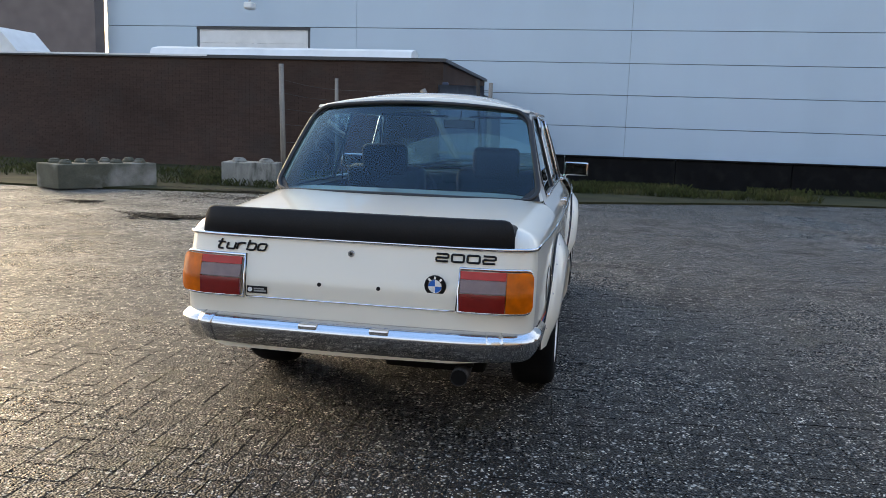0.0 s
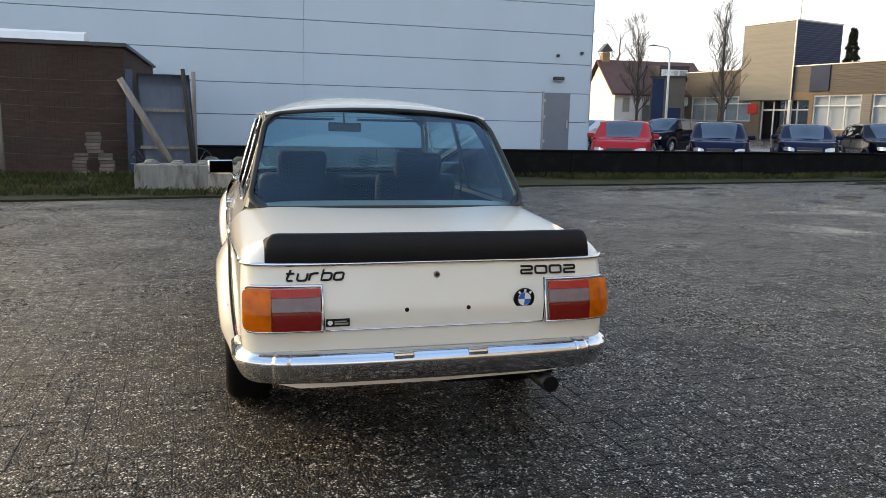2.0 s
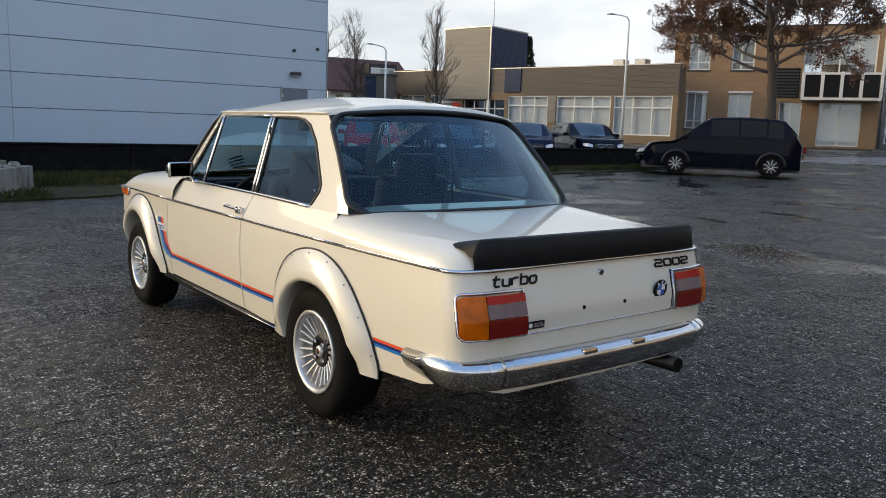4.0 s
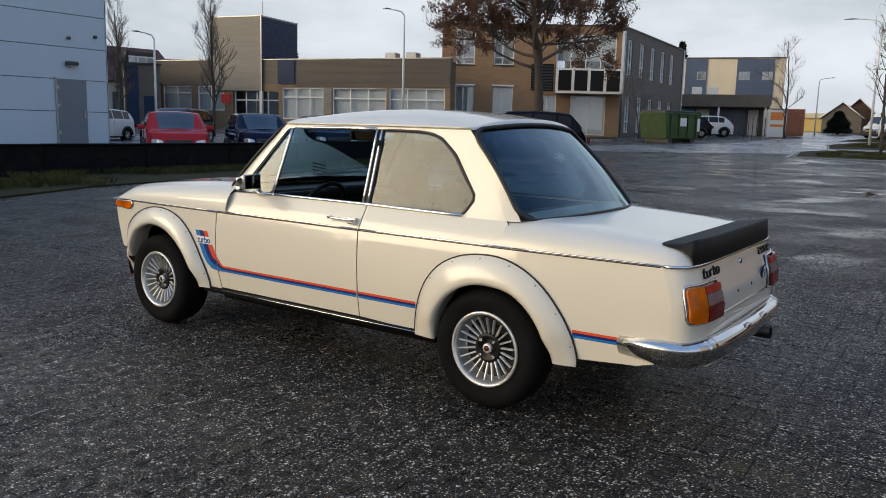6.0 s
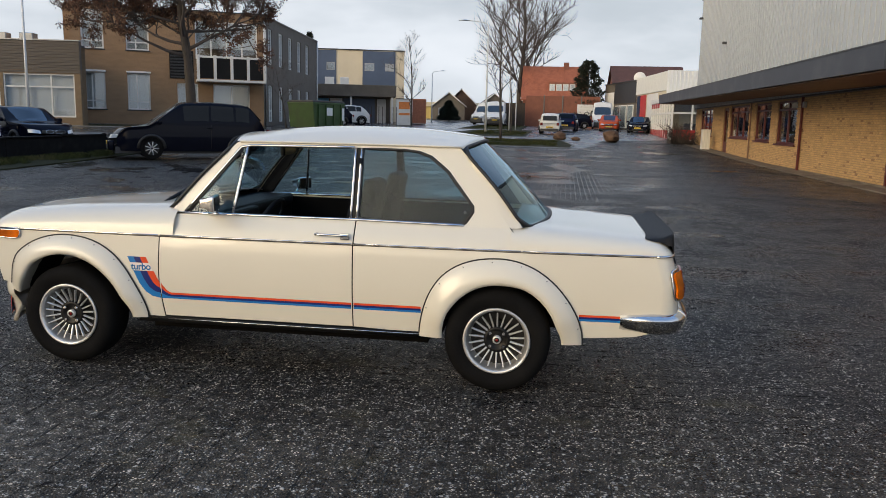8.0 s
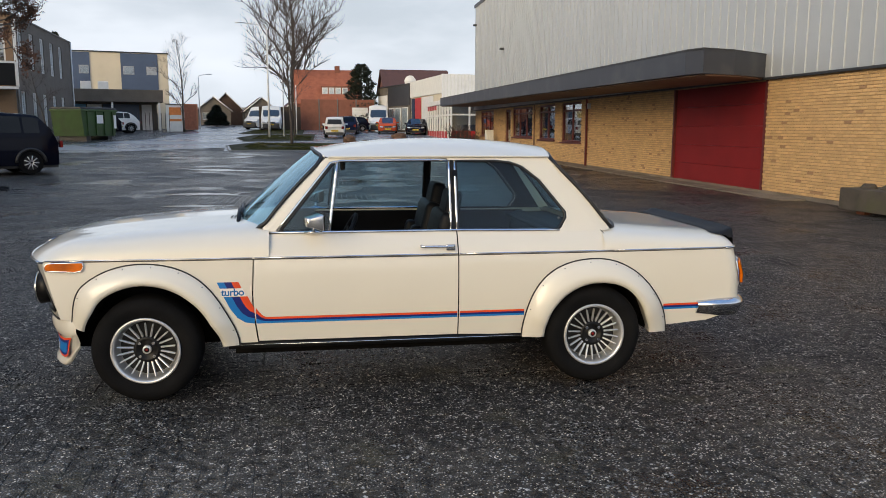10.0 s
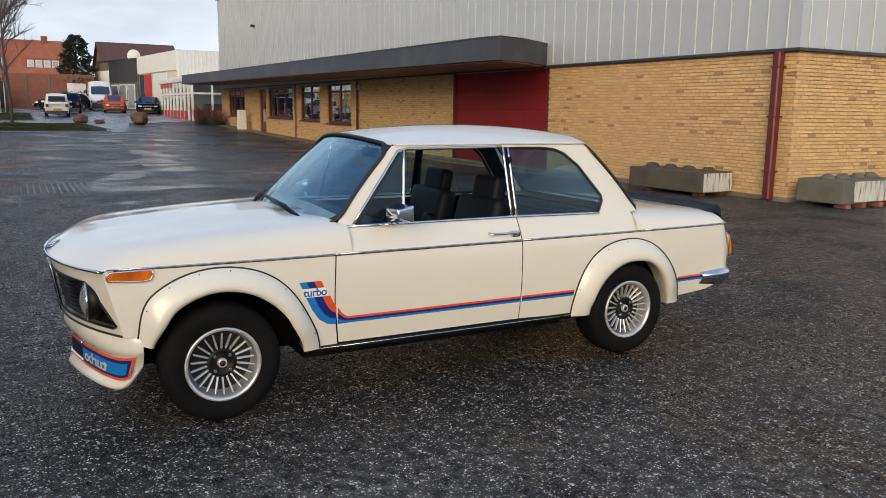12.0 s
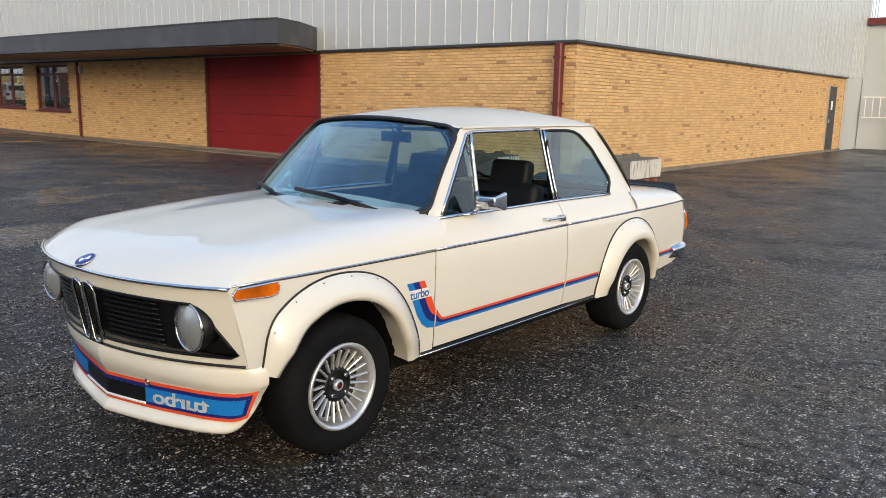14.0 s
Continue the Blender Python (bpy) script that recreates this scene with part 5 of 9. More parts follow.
    part("plate_bar", boxed(-0.012, 0.030, -0.0055, -0.0042, 0.002, 0.007), M_STEEL, tagp)
    part("plate_disc", rodded((-0.028, -0.0042, 0), (-0.028, -0.0056, 0), 0.009, 0.009, 14), M_DECAL_WHITE, tagp)
    # rear bumper
    path = []
    for i in range(41):
        k = -1 + 2 * i / 40
        a = k * math.pi / 2
        x = 0.682 * math.copysign(abs(math.sin(a)) ** 0.42, k)
        y = -0.665 - 0.325 * max(0.0, math.cos(a)) ** 0.25 + 0.02 * (x / 0.68) ** 2
        path.append((x, y, 0.0))
    bprof = [(-0.012, 0.478), (0.004, 0.477), (0.022, 0.471), (0.038, 0.460), (0.047, 0.448), (0.049, 0.440), (0.046, 0.428), (0.036, 0.402), (0.024, 0.378), (0.012, 0.364), (0.0, 0.360), (-0.01, 0.38)]
    blade = sweep(path, bprof)
    for v in blade.verts:
        # the ends grow slimmer round the corners
        k = min(1.0, max(0.0, (v.co.y + 0.86) / 0.20))
        v.co.z = 0.440 + (v.co.z - 0.440) * (1 - 0.25 * k * k)
    bump = P("rear_bumper", blade, M_CHROME, "chrome rear bumper, dulled underneath")
    for x in (-0.138, 0.138):
        part("plate_lamp_foot", boxed(x - 0.048, x + 0.048, -1.020, -0.985, 0.438, 0.458, 0.004), M_DARKTRIM, bump)
        part("plate_lamp", boxed(x - 0.038, x + 0.038, -1.034, -0.995, 0.444, 0.470, 0.008, seg=2), M_CHROME, bump)
    def bumper_y(x):
        c = math.sqrt(max(0.0, 1 - (abs(x) / 0.682) ** (2 / 0.42)))
        return -0.665 - 0.325 * c ** 0.25 + 0.02 * (x / 0.68) ** 2
    for x in (-0.555, 0.555):
        seg = [Vector((x + d, bumper_y(x + d), 0)) for d in (-0.029, -0.01, 0.01, 0.029)]
        part("bumper_joint", sweep(seg, [(o + 0.0025 if o > 0 else o, z + (0.001 if z > 0.44 else 0)) for o, z in bprof]), M_CHROME, bump)
    # rubber spoiler on the boot
    def spoil(p, q):
        x = -0.614 + 1.228 * p
        e = 1 - abs(x / 0.614) ** 60
        prof = [(-0.78, 0.001), (-0.812, 0.006), (-0.845, 0.012), (-0.876, 0.028), (-0.908, 0.096), (-0.920, 0.101), (-0.929, 0.094), (-0.936, 0.0), (-0.930, -0.015)]
        i = int(round(q * 8))
        y, h = prof[i]
        if i <= 4:
            y = -0.90 + (y + 0.90) * (0.6 + 0.4 * e)
        yy = y + 0.045 * abs(x / 0.66) ** 6
        u = x / (plan(yy) - 0.004)
        k = min(1.0, max(0.02, (yy + 0.925 - rear_bow(u)) / 0.13))
        base = STRIP + (0.915 - 0.06 * ((-yy - 0.1) / 0.8) - STRIP) * soft_edge(u, 8) * (1 - (1 - k) ** 2.6) ** 0.8
        if i >= 4:
            base = 0.785
        z = base + h * (0.4 + 0.6 * e) + 0.002
        if i in (7, 8):
            z = 0.788 if i == 7 else 0.782
        return Vector((x, yy, z))
    P("boot_spoiler", grid(120, 8, spoil), M_SPOILER, "black rubber boot spoiler")
    # exhaust
    ex = P("exhaust_pipe", tubed([(0.43, -0.70, 0.30), (0.436, -0.85, 0.303), (0.440, -1.0, 0.307)], [0.028, 0.030, 0.033], 16), M_PIPE)
    part("pipe_end", tubed([(0.440 + 0.031 * math.cos(2 * math.pi * i / 20), -1.002, 0.307 + 0.031 * math.sin(2 * math.pi * i / 20)) for i in range(20)], 0.0022, 6, True), M_ALLOY_DARK, ex)
    part("pipe_mouth", rodded((0.440, -1.0025, 0.307), (0.440, -1.004, 0.307), 0.029, 0.029, 20), M_UNDER, ex)
    P("pipe_hanger", boxed(0.40, 0.48, -0.93, -0.89, 0.325, 0.355, 0.006), M_UNDER)
    # screens
    for nm, fn in (("windscreen", windscreen_edge), ("rear_window", rear_glass)):
        g = P(nm, grid(26, 10, lambda p, q, fn=fn: fn(-0.985 + 1.97 * p, 0.015 + 0.97 * q)), M_SCREEN if nm == "windscreen" else M_REAR, "laminated glass in a black rubber seal")
        g.visible_shadow = False
        loop = rounded_loop(fn, -0.005, -0.005, (0.13, 0.16))
        lift = Vector((0, 0.006, 0.003)) if nm == "windscreen" else Vector((0, -0.006, 0.003))
        part("screen_seal", tubed([fn(q, v) + lift for q, v in loop], 0.0125, 8, True, 0.8), M_RUBBER, g)
        # filling corners behind the seal
        for qs in (-1, 1):
            for vs in (0, 1):
                cor = [fn(qs * (1 + 0.005), vs), fn(qs * 0.86, vs), fn(qs, abs(vs - 0.17))]
                bm = bmesh.new()
                bm.faces.new([bm.verts.new(p + lift * 0.6) for p in cor])
                part("seal_corner", bm, M_RUBBER, g)
    # wipers
    for x0, x1 in ((-0.46, 0.10), (0.15, 0.58)):
        wp = thing("wiper", "", "")
        wp.parent = car
        p0 = Vector((x0, 2.078 - 0.186 * abs(x0 / 0.648) ** 2.3 + 0.03, 0.935))
        tip = windscreen_edge(x1 / 0.65, 0.13) + Vector((0, 0.022, 0.014))
        mid = p0.lerp(tip, 0.55) + Vector((0, 0.012, 0.02))
        part("wiper_arm", tubed([p0, mid, tip.lerp(p0, 0.2) + Vector((0, 0.01, 0.01))], [0.013, 0.009, 0.008], 6), M_BLACK, wp)
        part("wiper_blade", tubed([tip.lerp(p0, 0.62) + Vector((0.0, -0.004, 0.012)), tip], 0.011, 6), M_RUBBER, wp)
    # cowl filler under the windscreen
    P("scuttle", grid(20, 1, lambda p, q: windscreen_edge(-1 + 2 * p, 0.0) + Vector((0, 0.03 - 0.08 * q, -0.012 - 0.03 * q))), M_PAINT)
    # bonnet badge
    bp = bonnet(0.5, 0.90)
    bb = thing("bonnet_badge", "", "", Matrix.Translation(bp + Vector((0, 0, 0.003))) @ pose(0, 0, 0, -24))
    bb.parent = car
    part("badge_ring", rodded((0, 0, -0.004), (0, 0, 0.005), 0.041, 0.039, 28), M_STRIPE_NAVY, bb)
    part("badge_bead", tubed([(0.041 * math.cos(2 * math.pi * i / 28), 0.041 * math.sin(2 * math.pi * i / 28), 0.002) for i in range(28)], 0.0028, 6, True), M_CHROME, bb)
    for i in range(4):
        bm = bmesh.new()
        a0 = i * math.pi / 2
        bm.faces.new([bm.verts.new((0, 0, 0.0062))] + [bm.verts.new((0.024 * math.cos(a0 + math.pi / 2 * j / 8), 0.024 * math.sin(a0 + math.pi / 2 * j / 8), 0.0062)) for j in range(9)])
        part("badge_quarter", bm, M_BLUE_ENAMEL if i % 2 else M_DECAL_WHITE, bb)
    # floor and inner skins
    P("underbody", boxed(-0.58, 0.58, 0.40, 2.05, 0.21, 0.29), M_UNDER)
    P("boot_floor", boxed(-0.56, 0.56, -0.84, 0.40, 0.335, 0.39), M_UNDER)
    P("rear_axle", rodded((-0.60, 0, HUB_Z), (0.60, 0, HUB_Z), 0.045, 0.045, 10), M_UNDER)
    P("engine_tray", boxed(-0.42, 0.42, 2.05, 2.95, 0.24, 0.45), M_UNDER)
    P("silencer", boxed(0.08, 0.50, -0.72, -0.42, 0.235, 0.345, 0.03, seg=2), M_UNDER)
    P("drive_tunnel", boxed(-0.12, 0.12, 0.05, 0.45, 0.22, 0.34, 0.02), M_UNDER)
    P("firewall", boxed(-0.67, 0.67, 1.86, 1.90, 0.3, 0.90), M_UNDER)
    P("boot_bulkhead", boxed(-0.66, 0.66, -0.04, 0.0, 0.38, 0.86), M_UNDER)
    for s in (-1, 1):
        P("door_trim", panel([(1.86, 0.32), (1.84, 0.895), (0.10, 0.885), (0.10, 0.60), (0.42, 0.45), (0.42, 0.32)], on_side(s, -0.055), 0.1, 0.004), M_VINYL)
        P("armrest", boxed(s * 0.60, s * 0.66, 1.0, 1.5, 0.66, 0.70, 0.012, seg=2), M_VINYL)
    P("parcel_shelf", boxed(-0.63, 0.63, -0.10, 0.22, 0.845, 0.868, 0.008), M_VINYL)
    P("dashboard", merge(boxed(-0.62, 0.62, 1.60, 1.965, 0.84, 0.918, 0.03, seg=3), boxed(-0.65, 0.65, 1.62, 1.86, 0.70, 0.885, 0.03, seg=3), boxed(-0.62, 0.62, 1.60, 1.66, 0.58, 0.72, 0.02, seg=2)), M_VINYL)
    bm = boxed(-0.56, -0.14, 1.56, 1.70, 0.83, 0.905, 0.025, seg=3)
    P("instrument_hood", bm, M_VINYL)
    P("headlining", grid(14, 10, lambda p, q: roof(0.04 + 0.92 * p, 0.03 + 0.94 * q) - Vector((0, 0, 0.025))), M_VINYL)
    build_interior(car)
    for s in (-1, 1):
        for y in (REAR_Y, FRONT_Y):
            build_wheel(car, s, y)
    return car


def rounded_grille():
    out = [(-0.56, 0.705), (-0.3, 0.708), (0, 0.708), (0.3, 0.708), (0.56, 0.705), (0.60, 0.67), (0.665, 0.55), (0.685, 0.515), (0.66, 0.503), (0.3, 0.502), (0, 0.502), (-0.3, 0.502), (-0.66, 0.503), (-0.685, 0.515), (-0.665, 0.55), (-0.60, 0.67)]
    dense = []
    for (xa, za), (xb, zb) in zip(out, out[1:] + out[:1]):
        k = max(1, int(abs(xb - xa) / 0.06))
        dense += [(xa + (xb - xa) * i / k, za + (zb - za) * i / k) for i in range(k)]
    return dense


def build_interior(car):
    """Seats, wheel, mirror and belts."""
    for x in (-0.33, 0.33):
        seat = thing("front_seat", "", "", pose(x, 0.95, 0.30))
        seat.parent = car
        part("seat_cushion", boxed(-0.24, 0.24, -0.05, 0.47, 0.12, 0.27, 0.05, seg=3), M_VINYL, seat, smooth=True)
        bk = boxed(-0.235, 0.235, -0.06, 0.06, 0.0, 0.50, 0.05, seg=3)
        part("seat_back", bk, M_VINYL, seat, smooth=True, at=pose(0, -0.02, 0.20, 14))
        hr = boxed(-0.135, 0.135, -0.045, 0.045, 0.0, 0.19, 0.04, seg=4)
        part("headrest", hr, M_VINYL, seat, smooth=True, at=pose(0, -0.145, 0.625, 12))
        for dx in (-0.16, 0.16):
            part("seat_bolster", boxed(-0.05, 0.05, -0.05, 0.05, 0.0, 0.30, 0.04, seg=3), M_VINYL, seat, smooth=True, at=pose(dx, 0.04, 0.24, 14))
    bench = thing("rear_bench", "", "", pose(0, 0.18, 0.30))
    bench.parent = car
    part("bench_cushion", boxed(-0.60, 0.60, 0.05, 0.50, 0.05, 0.22, 0.05, seg=3), M_VINYL, bench, smooth=True)
    part("bench_back", boxed(-0.60, 0.60, -0.06, 0.07, 0.0, 0.44, 0.05, seg=3), M_VINYL, bench, smooth=True, at=pose(0, 0.02, 0.15, 12))
    sw = thing("steering_wheel", "", "", pose(-0.34, 1.44, 0.80, -62))
    sw.parent = car
    part("wheel_rim", tubed([(0.185 * math.cos(2 * math.pi * i / 32), 0.185 * math.sin(2 * math.pi * i / 32), 0) for i in range(32)], 0.013, 8, True), M_VINYL, sw)
    for a in (90, 210, 330):
        part("wheel_spoke", tubed([(0.03 * math.cos(radians(a)), 0.03 * math.sin(radians(a)), -0.02), (0.18 * math.cos(radians(a)), 0.18 * math.sin(radians(a)), 0)], 0.010, 6, flat=0.5), M_BLACK, sw)
    part("wheel_boss", rodded((0, 0, -0.10), (0, 0, 0.0), 0.03, 0.05, 16), M_VINYL, sw)
    rm = thing("rear_view_mirror", "", "", pose(0.0, 1.42, 1.245))
    rm.parent = car
    part("mirror_housing", boxed(-0.105, 0.105, -0.012, 0.016, -0.028, 0.028, 0.01, seg=3), M_BLACK, rm, smooth=True)
    part("mirror_pane", boxed(-0.098, 0.098, -0.0145, -0.0125, -0.023, 0.023), M_MIRROR, rm)
    part("mirror_arm", tubed([(0, 0.01, 0.02), (0, 0.04, 0.06), (0, 0.06, 0.085)], 0.006, 6), M_BLACK, rm)
    for s in (-1, 1):
        bel = part("belt_strap", tubed([(s * 0.575, 0.80, 1.24), (s * 0.60, 0.80, 0.95), (s * 0.60, 0.80, 0.60)], 0.014, 6, flat=0.15), M_VINYL, car)
        part("sun_visor", boxed(s * 0.08, s * 0.50, 1.30, 1.46, 1.285, 1.30, 0.006), M_VINYL, car)
    part("gear_lever", tubed([(0, 1.30, 0.38), (0, 1.27, 0.55), (0, 1.265, 0.60)], [0.012, 0.008, 0.02], 8), M_BLACK, car)
    part("tunnel", boxed(-0.11, 0.11, 0.45, 1.85, 0.30, 0.44, 0.04, seg=2), M_VINYL, car)


CAR = build_car()
# ---- brick hall: cladding, canopy, doors, windows ----
def lift_x(x):
    return 0.008 * max(0.0, x - 12)


def build_hall_details():
    X1, Y1, TOP = 46.4, -22.3, 9.2
    # metal cladding over the brickwork
    clad = bmesh.new()
    box(clad, BX - 0.06, X1, BY - 0.30, BY + 0.06, BTOP + 0.02, TOP)
    box(clad, BX - 0.06, BX + 0.30, Y1, BY - 0.302, BTOP + 0.02, TOP)
    c = tagged(part("cladding", clad, M_CLAD), "grey ribbed metal cladding on the upper hall wall", "wall cladding", kind="structure")
    rib = boxed(-0.016, 0.016, -0.014, 0.016, BTOP + 0.03, TOP, 0.006)
    first = part("seam", rib, M_CLAD_SEAM, c)
    first.matrix_basis = pose(BX + 0.2, BY + 0.072, 0)
    spots = [pose(BX + 0.2 + 0.42 * i, BY + 0.072, 0) for i in range(1, 101)] + [pose(BX - 0.072, BY - 0.15 - 0.42 * i, 0, 0, 0, 90) for i in range(0, 53)]
    for m in spots:
        o = first.copy()
        scene.collection.objects.link(o)
        o.matrix_basis = m
    fl = bmesh.new()
    box(fl, BX - 0.085, X1, BY + 0.0, BY + 0.085, BTOP - 0.03, BTOP + 0.02)
    box(fl, BX - 0.085, BX - 0.001, Y1, BY - 0.0005, BTOP - 0.03, BTOP + 0.02)
    tagged(part("trim", fl, M_DARKTRIM), "dark drip flashing under the cladding", "flashing", kind="structure")
    rf = boxed(BX - 0.1, X1 + 0.1, Y1 - 0.3, BY + 0.12, TOP, TOP + 0.2)
    tagged(part("roof", rf, M_DARKTRIM), "flat dark hall roof", "roof", kind="structure")
    pl = bmesh.new()
    box(pl, BX - 0.02, X1, BY + 0.002, BY + 0.03, -0.05, 0.07)
    box(pl, BX - 0.03, BX - 0.002, Y1, BY, -0.05, 0.07)
    tagged(part("plinth", pl, M_PLINTH), "stained plinth at the wall's foot", "plinth", kind="structure")
    ap = draped("apron", [(9.0, BY + 0.03), (46.4, BY + 0.03), (46.4, -2.7), (9.0, -2.95)], 0.012, M_PLINTH, "damp brown concrete apron along the hall", "apron", 3.0, edge=-0.05)
    # canopy
    can = thing("canopy", "dark metal canopy with a brown soffit along the hall", "canopy")
    plan_top = [(10.85, BY + 0.06), (10.05, -2.3), (9.75, -1.45), (10.3, -1.30), (47.2, -1.30), (47.2, BY + 0.06)]

    def slab(inset, z0, z1):
        bm = bmesh.new()
        cx, cy = 28.0, -2.6
        pts = [(x + (inset if x < cx else -inset), y - (inset if y > cy else 0)) for x, y in plan_top]
        lo = [bm.verts.new((x, y, z0 + lift_x(x))) for x, y in pts]
        hi = [bm.verts.new((x, y, z1 + lift_x(x))) for x, y in pts]
        bm.faces.new(lo[::-1])
        bm.faces.new(hi)
        k = len(pts)
        for i in range(k):
            bm.faces.new((lo[i], lo[(i + 1) % k], hi[(i + 1) % k], hi[i]))
        bmesh.ops.recalc_face_normals(bm, faces=bm.faces[:])
        return bm
    part("fascia", slab(0.0, 2.62, 3.12), M_CANOPY, can)
    part("soffit", slab(0.10, 2.585, 2.615), M_SOFFIT, can)
    part("edge_trim", slab(-0.015, 3.12, 3.15), M_DARKTRIM, can)
    # red roller door
    rd = thing("door_1", "dark red sectional door in the brick wall", "door", kind="structure")
    for i in range(5):
        z0 = 0.02 + i * 0.506
        part("door_panel", boxed(10.86, 15.64, BY - 0.10, BY - 0.06, z0 + 0.002, z0 + 0.504, 0.004), M_REDDOOR, rd)
    fr = bmesh.new()
    box(fr, 10.80, 10.88, BY - 0.2, BY + 0.012, 0, 2.58)
    box(fr, 15.62, 15.70, BY - 0.2, BY + 0.012, 0, 2.58)
    part("door_frame", fr, M_REDTRIM, rd)
    # windows with dark red frames
    for i, (a, b, z0, z1) in enumerate(HALL_WINS):
        w = thing("window_%d" % (i + 1), "hall window with dark red frames", "window", kind="structure")
        m = pose(0, 2 * BY - 0.10, 0)
        ms = (0.5,) if i < 2 else (0.34, 0.67)
        bw = window(w, a, b, z0, z1, 0.0, M_REDTRIM, ms, (0.80,), 0.08, 0.075, None)
        # turned to face +y
        for o in (bw, *bw.children_recursive):
            me = o.data
            for v in me.vertices:
                v.co.y = BY - 0.06 - v.co.y
            me.flip_normals()
        part("reveal", boxed(a - 0.2, b + 0.2, BY - 1.3, BY - 0.9, z0 - 0.2, z1 + 0.2), M_INSIDE, w)
        part("window_sill", boxed(a - 0.08, b + 0.08, BY - 0.06, BY + 0.06, z0 - 0.06, z0, 0.008), M_REDTRIM, w)
    for nm, x, z0, z1, d in (("notice", 33.2, 1.25, 1.75, 0.30), ("notice", 25.3, 1.9, 2.25, 0.22), ("notice", 28.6, 1.9, 2.2, 0.2)):
        n = tagged(part(nm, boxed(x, x + d, BY - 0.175, BY - 0.17, z0, z1), M_DECAL_WHITE), "white paper notice behind a window pane", "notice")
        part("print_bar", boxed(x + 0.05, x + d - 0.05, BY - 0.1695, BY - 0.168, z0 + 0.1, z0 + 0.22), M_DARKTRIM, n)
    dr = thing("door_2", "red-framed glazed entrance door", "door", kind="structure")
    fr = bmesh.new()
    for a, b, z0, z1 in ((36.2, 36.32, 0.02, 2.45), (37.28, 37.4, 0.02, 2.45), (36.32, 37.28, 2.33, 2.45), (36.32, 37.28, 0.02, 0.75)):
        box(fr, a, b, BY - 0.14, BY - 0.06, z0, z1)
    part("door_frame", fr, M_REDTRIM, dr)
    p = part("pane", boxed(36.32, 37.28, BY - 0.105, BY - 0.095, 0.75, 2.33), M_WINDOW, dr)
    part("reveal", boxed(36.0, 37.6, BY - 1.3, BY - 0.9, 0, 2.6), M_INSIDE, dr)
    # drainpipes
    for x, r, m, lab in ((3.96, 0.075, M_REDTRIM, "dark red box-section drainpipe on the brick corner"), (23.25, 0.04, M_REDTRIM, "rust-red drainpipe on the brick wall"), (31.0, 0.03, M_SOFFIT, "thin brown drainpipe between windows")):
        d = thing("drainpipe", lab, "drainpipe")
        part("pipe", boxed(x - r, x + r, BY + 0.03, BY + 0.03 + 2 * r, 0.02, BTOP - 0.03, r * 0.3), m, d)
        for z in (0.5, 1.45, 2.3):
            part("bracket", boxed(x - r - 0.012, x + r + 0.012, BY + 0.005, BY + 0.042 + 2 * r, z, z + 0.03), m, d)
    tagged(part("cable_box", boxed(22.95, 23.1, BY + 0.005, BY + 0.12, 2.2, 2.4, 0.01), M_STEEL), "small grey box under the canopy", "junction box")
    cb = thing("meter_cabinet", "beige weathered meter cabinet beside the entrance", "cabinet")
    part("cabinet_body", boxed(39.0, 39.45, BY + 0.32, BY + 0.75, 0.2, 1.35, 0.02), M_CURTAIN, cb)
    part("cabinet_foot", boxed(39.05, 39.4, BY + 0.36, BY + 0.71, 0.05, 0.2), M_CONCRETE, cb)
    for x, z in ((37.8, 5.8), (45.9, 8.05)):
        w = thing("wall_camera", "small dark fitting on the cladding", "wall fitting", pose(x, BY + 0.07, z))
        part("body", boxed(-0.10, 0.10, 0.0, 0.22, -0.06, 0.06, 0.02), M_DARKTRIM, w)
        part("bracket", boxed(-0.03, 0.03, -0.012, 0.05, -0.12, -0.05), M_STEEL, w)
    # far end of the side wall: dark door, then a projecting bay
    d3 = thing("door_3", "dark blue-grey steel side door with small plates", "door", kind="structure")
    part("door_leaf", boxed(BX - 0.02, BX + 0.03, -21.2, -20.3, 0.0, 2.25, 0.004), M_DARKTRIM, d3)
    part("door_frame", boxed(BX - 0.03, BX + 0.02, -20.3, -20.22, 0.0, 2.3), M_STEEL, d3)
    part("door_plate", boxed(BX - 0.026, BX - 0.02, -20.8, -20.6, 1.45, 1.75), M_DECAL_WHITE, d3)
    part("door_handle", boxed(BX - 0.07, BX - 0.02, -20.42, -20.38, 1.0, 1.12, 0.01), M_STEEL, d3)
    bay = thing("hall_bay", "grey metal-clad bay with a red steel post", "building bay")
    part("bay_wall", boxed(-9.0, BX - 0.09, -24.6, -24.3, 0.0, 4.6), M_CLAD, bay)
    part("bay_roof", boxed(-9.2, BX - 0.09, -25.5, -24.1, 4.6, 4.85), M_REDTRIM, bay)
    part("bay_post", boxed(1.75, 2.05, -24.15, -23.85, 0.0, 4.6, 0.02), M_REDTRIM, bay)
    part("bay_side", boxed(BX - 0.06, BX + 0.3, -24.6, -22.32, 0.0, 9.2), M_CLAD, bay)
    for i in range(5):
        part("rail_bar", rodded((2.3 + 0.25 * i, -23.9, 1.2), (2.3 + 0.25 * i, -23.9, 1.95), 0.018, None, 6), M_WHITE, bay)
    for z in (1.2, 1.95):
        part("rail", boxed(2.2, 3.4, -23.92, -23.88, z - 0.02, z + 0.02), M_WHITE, bay)


build_hall_details()


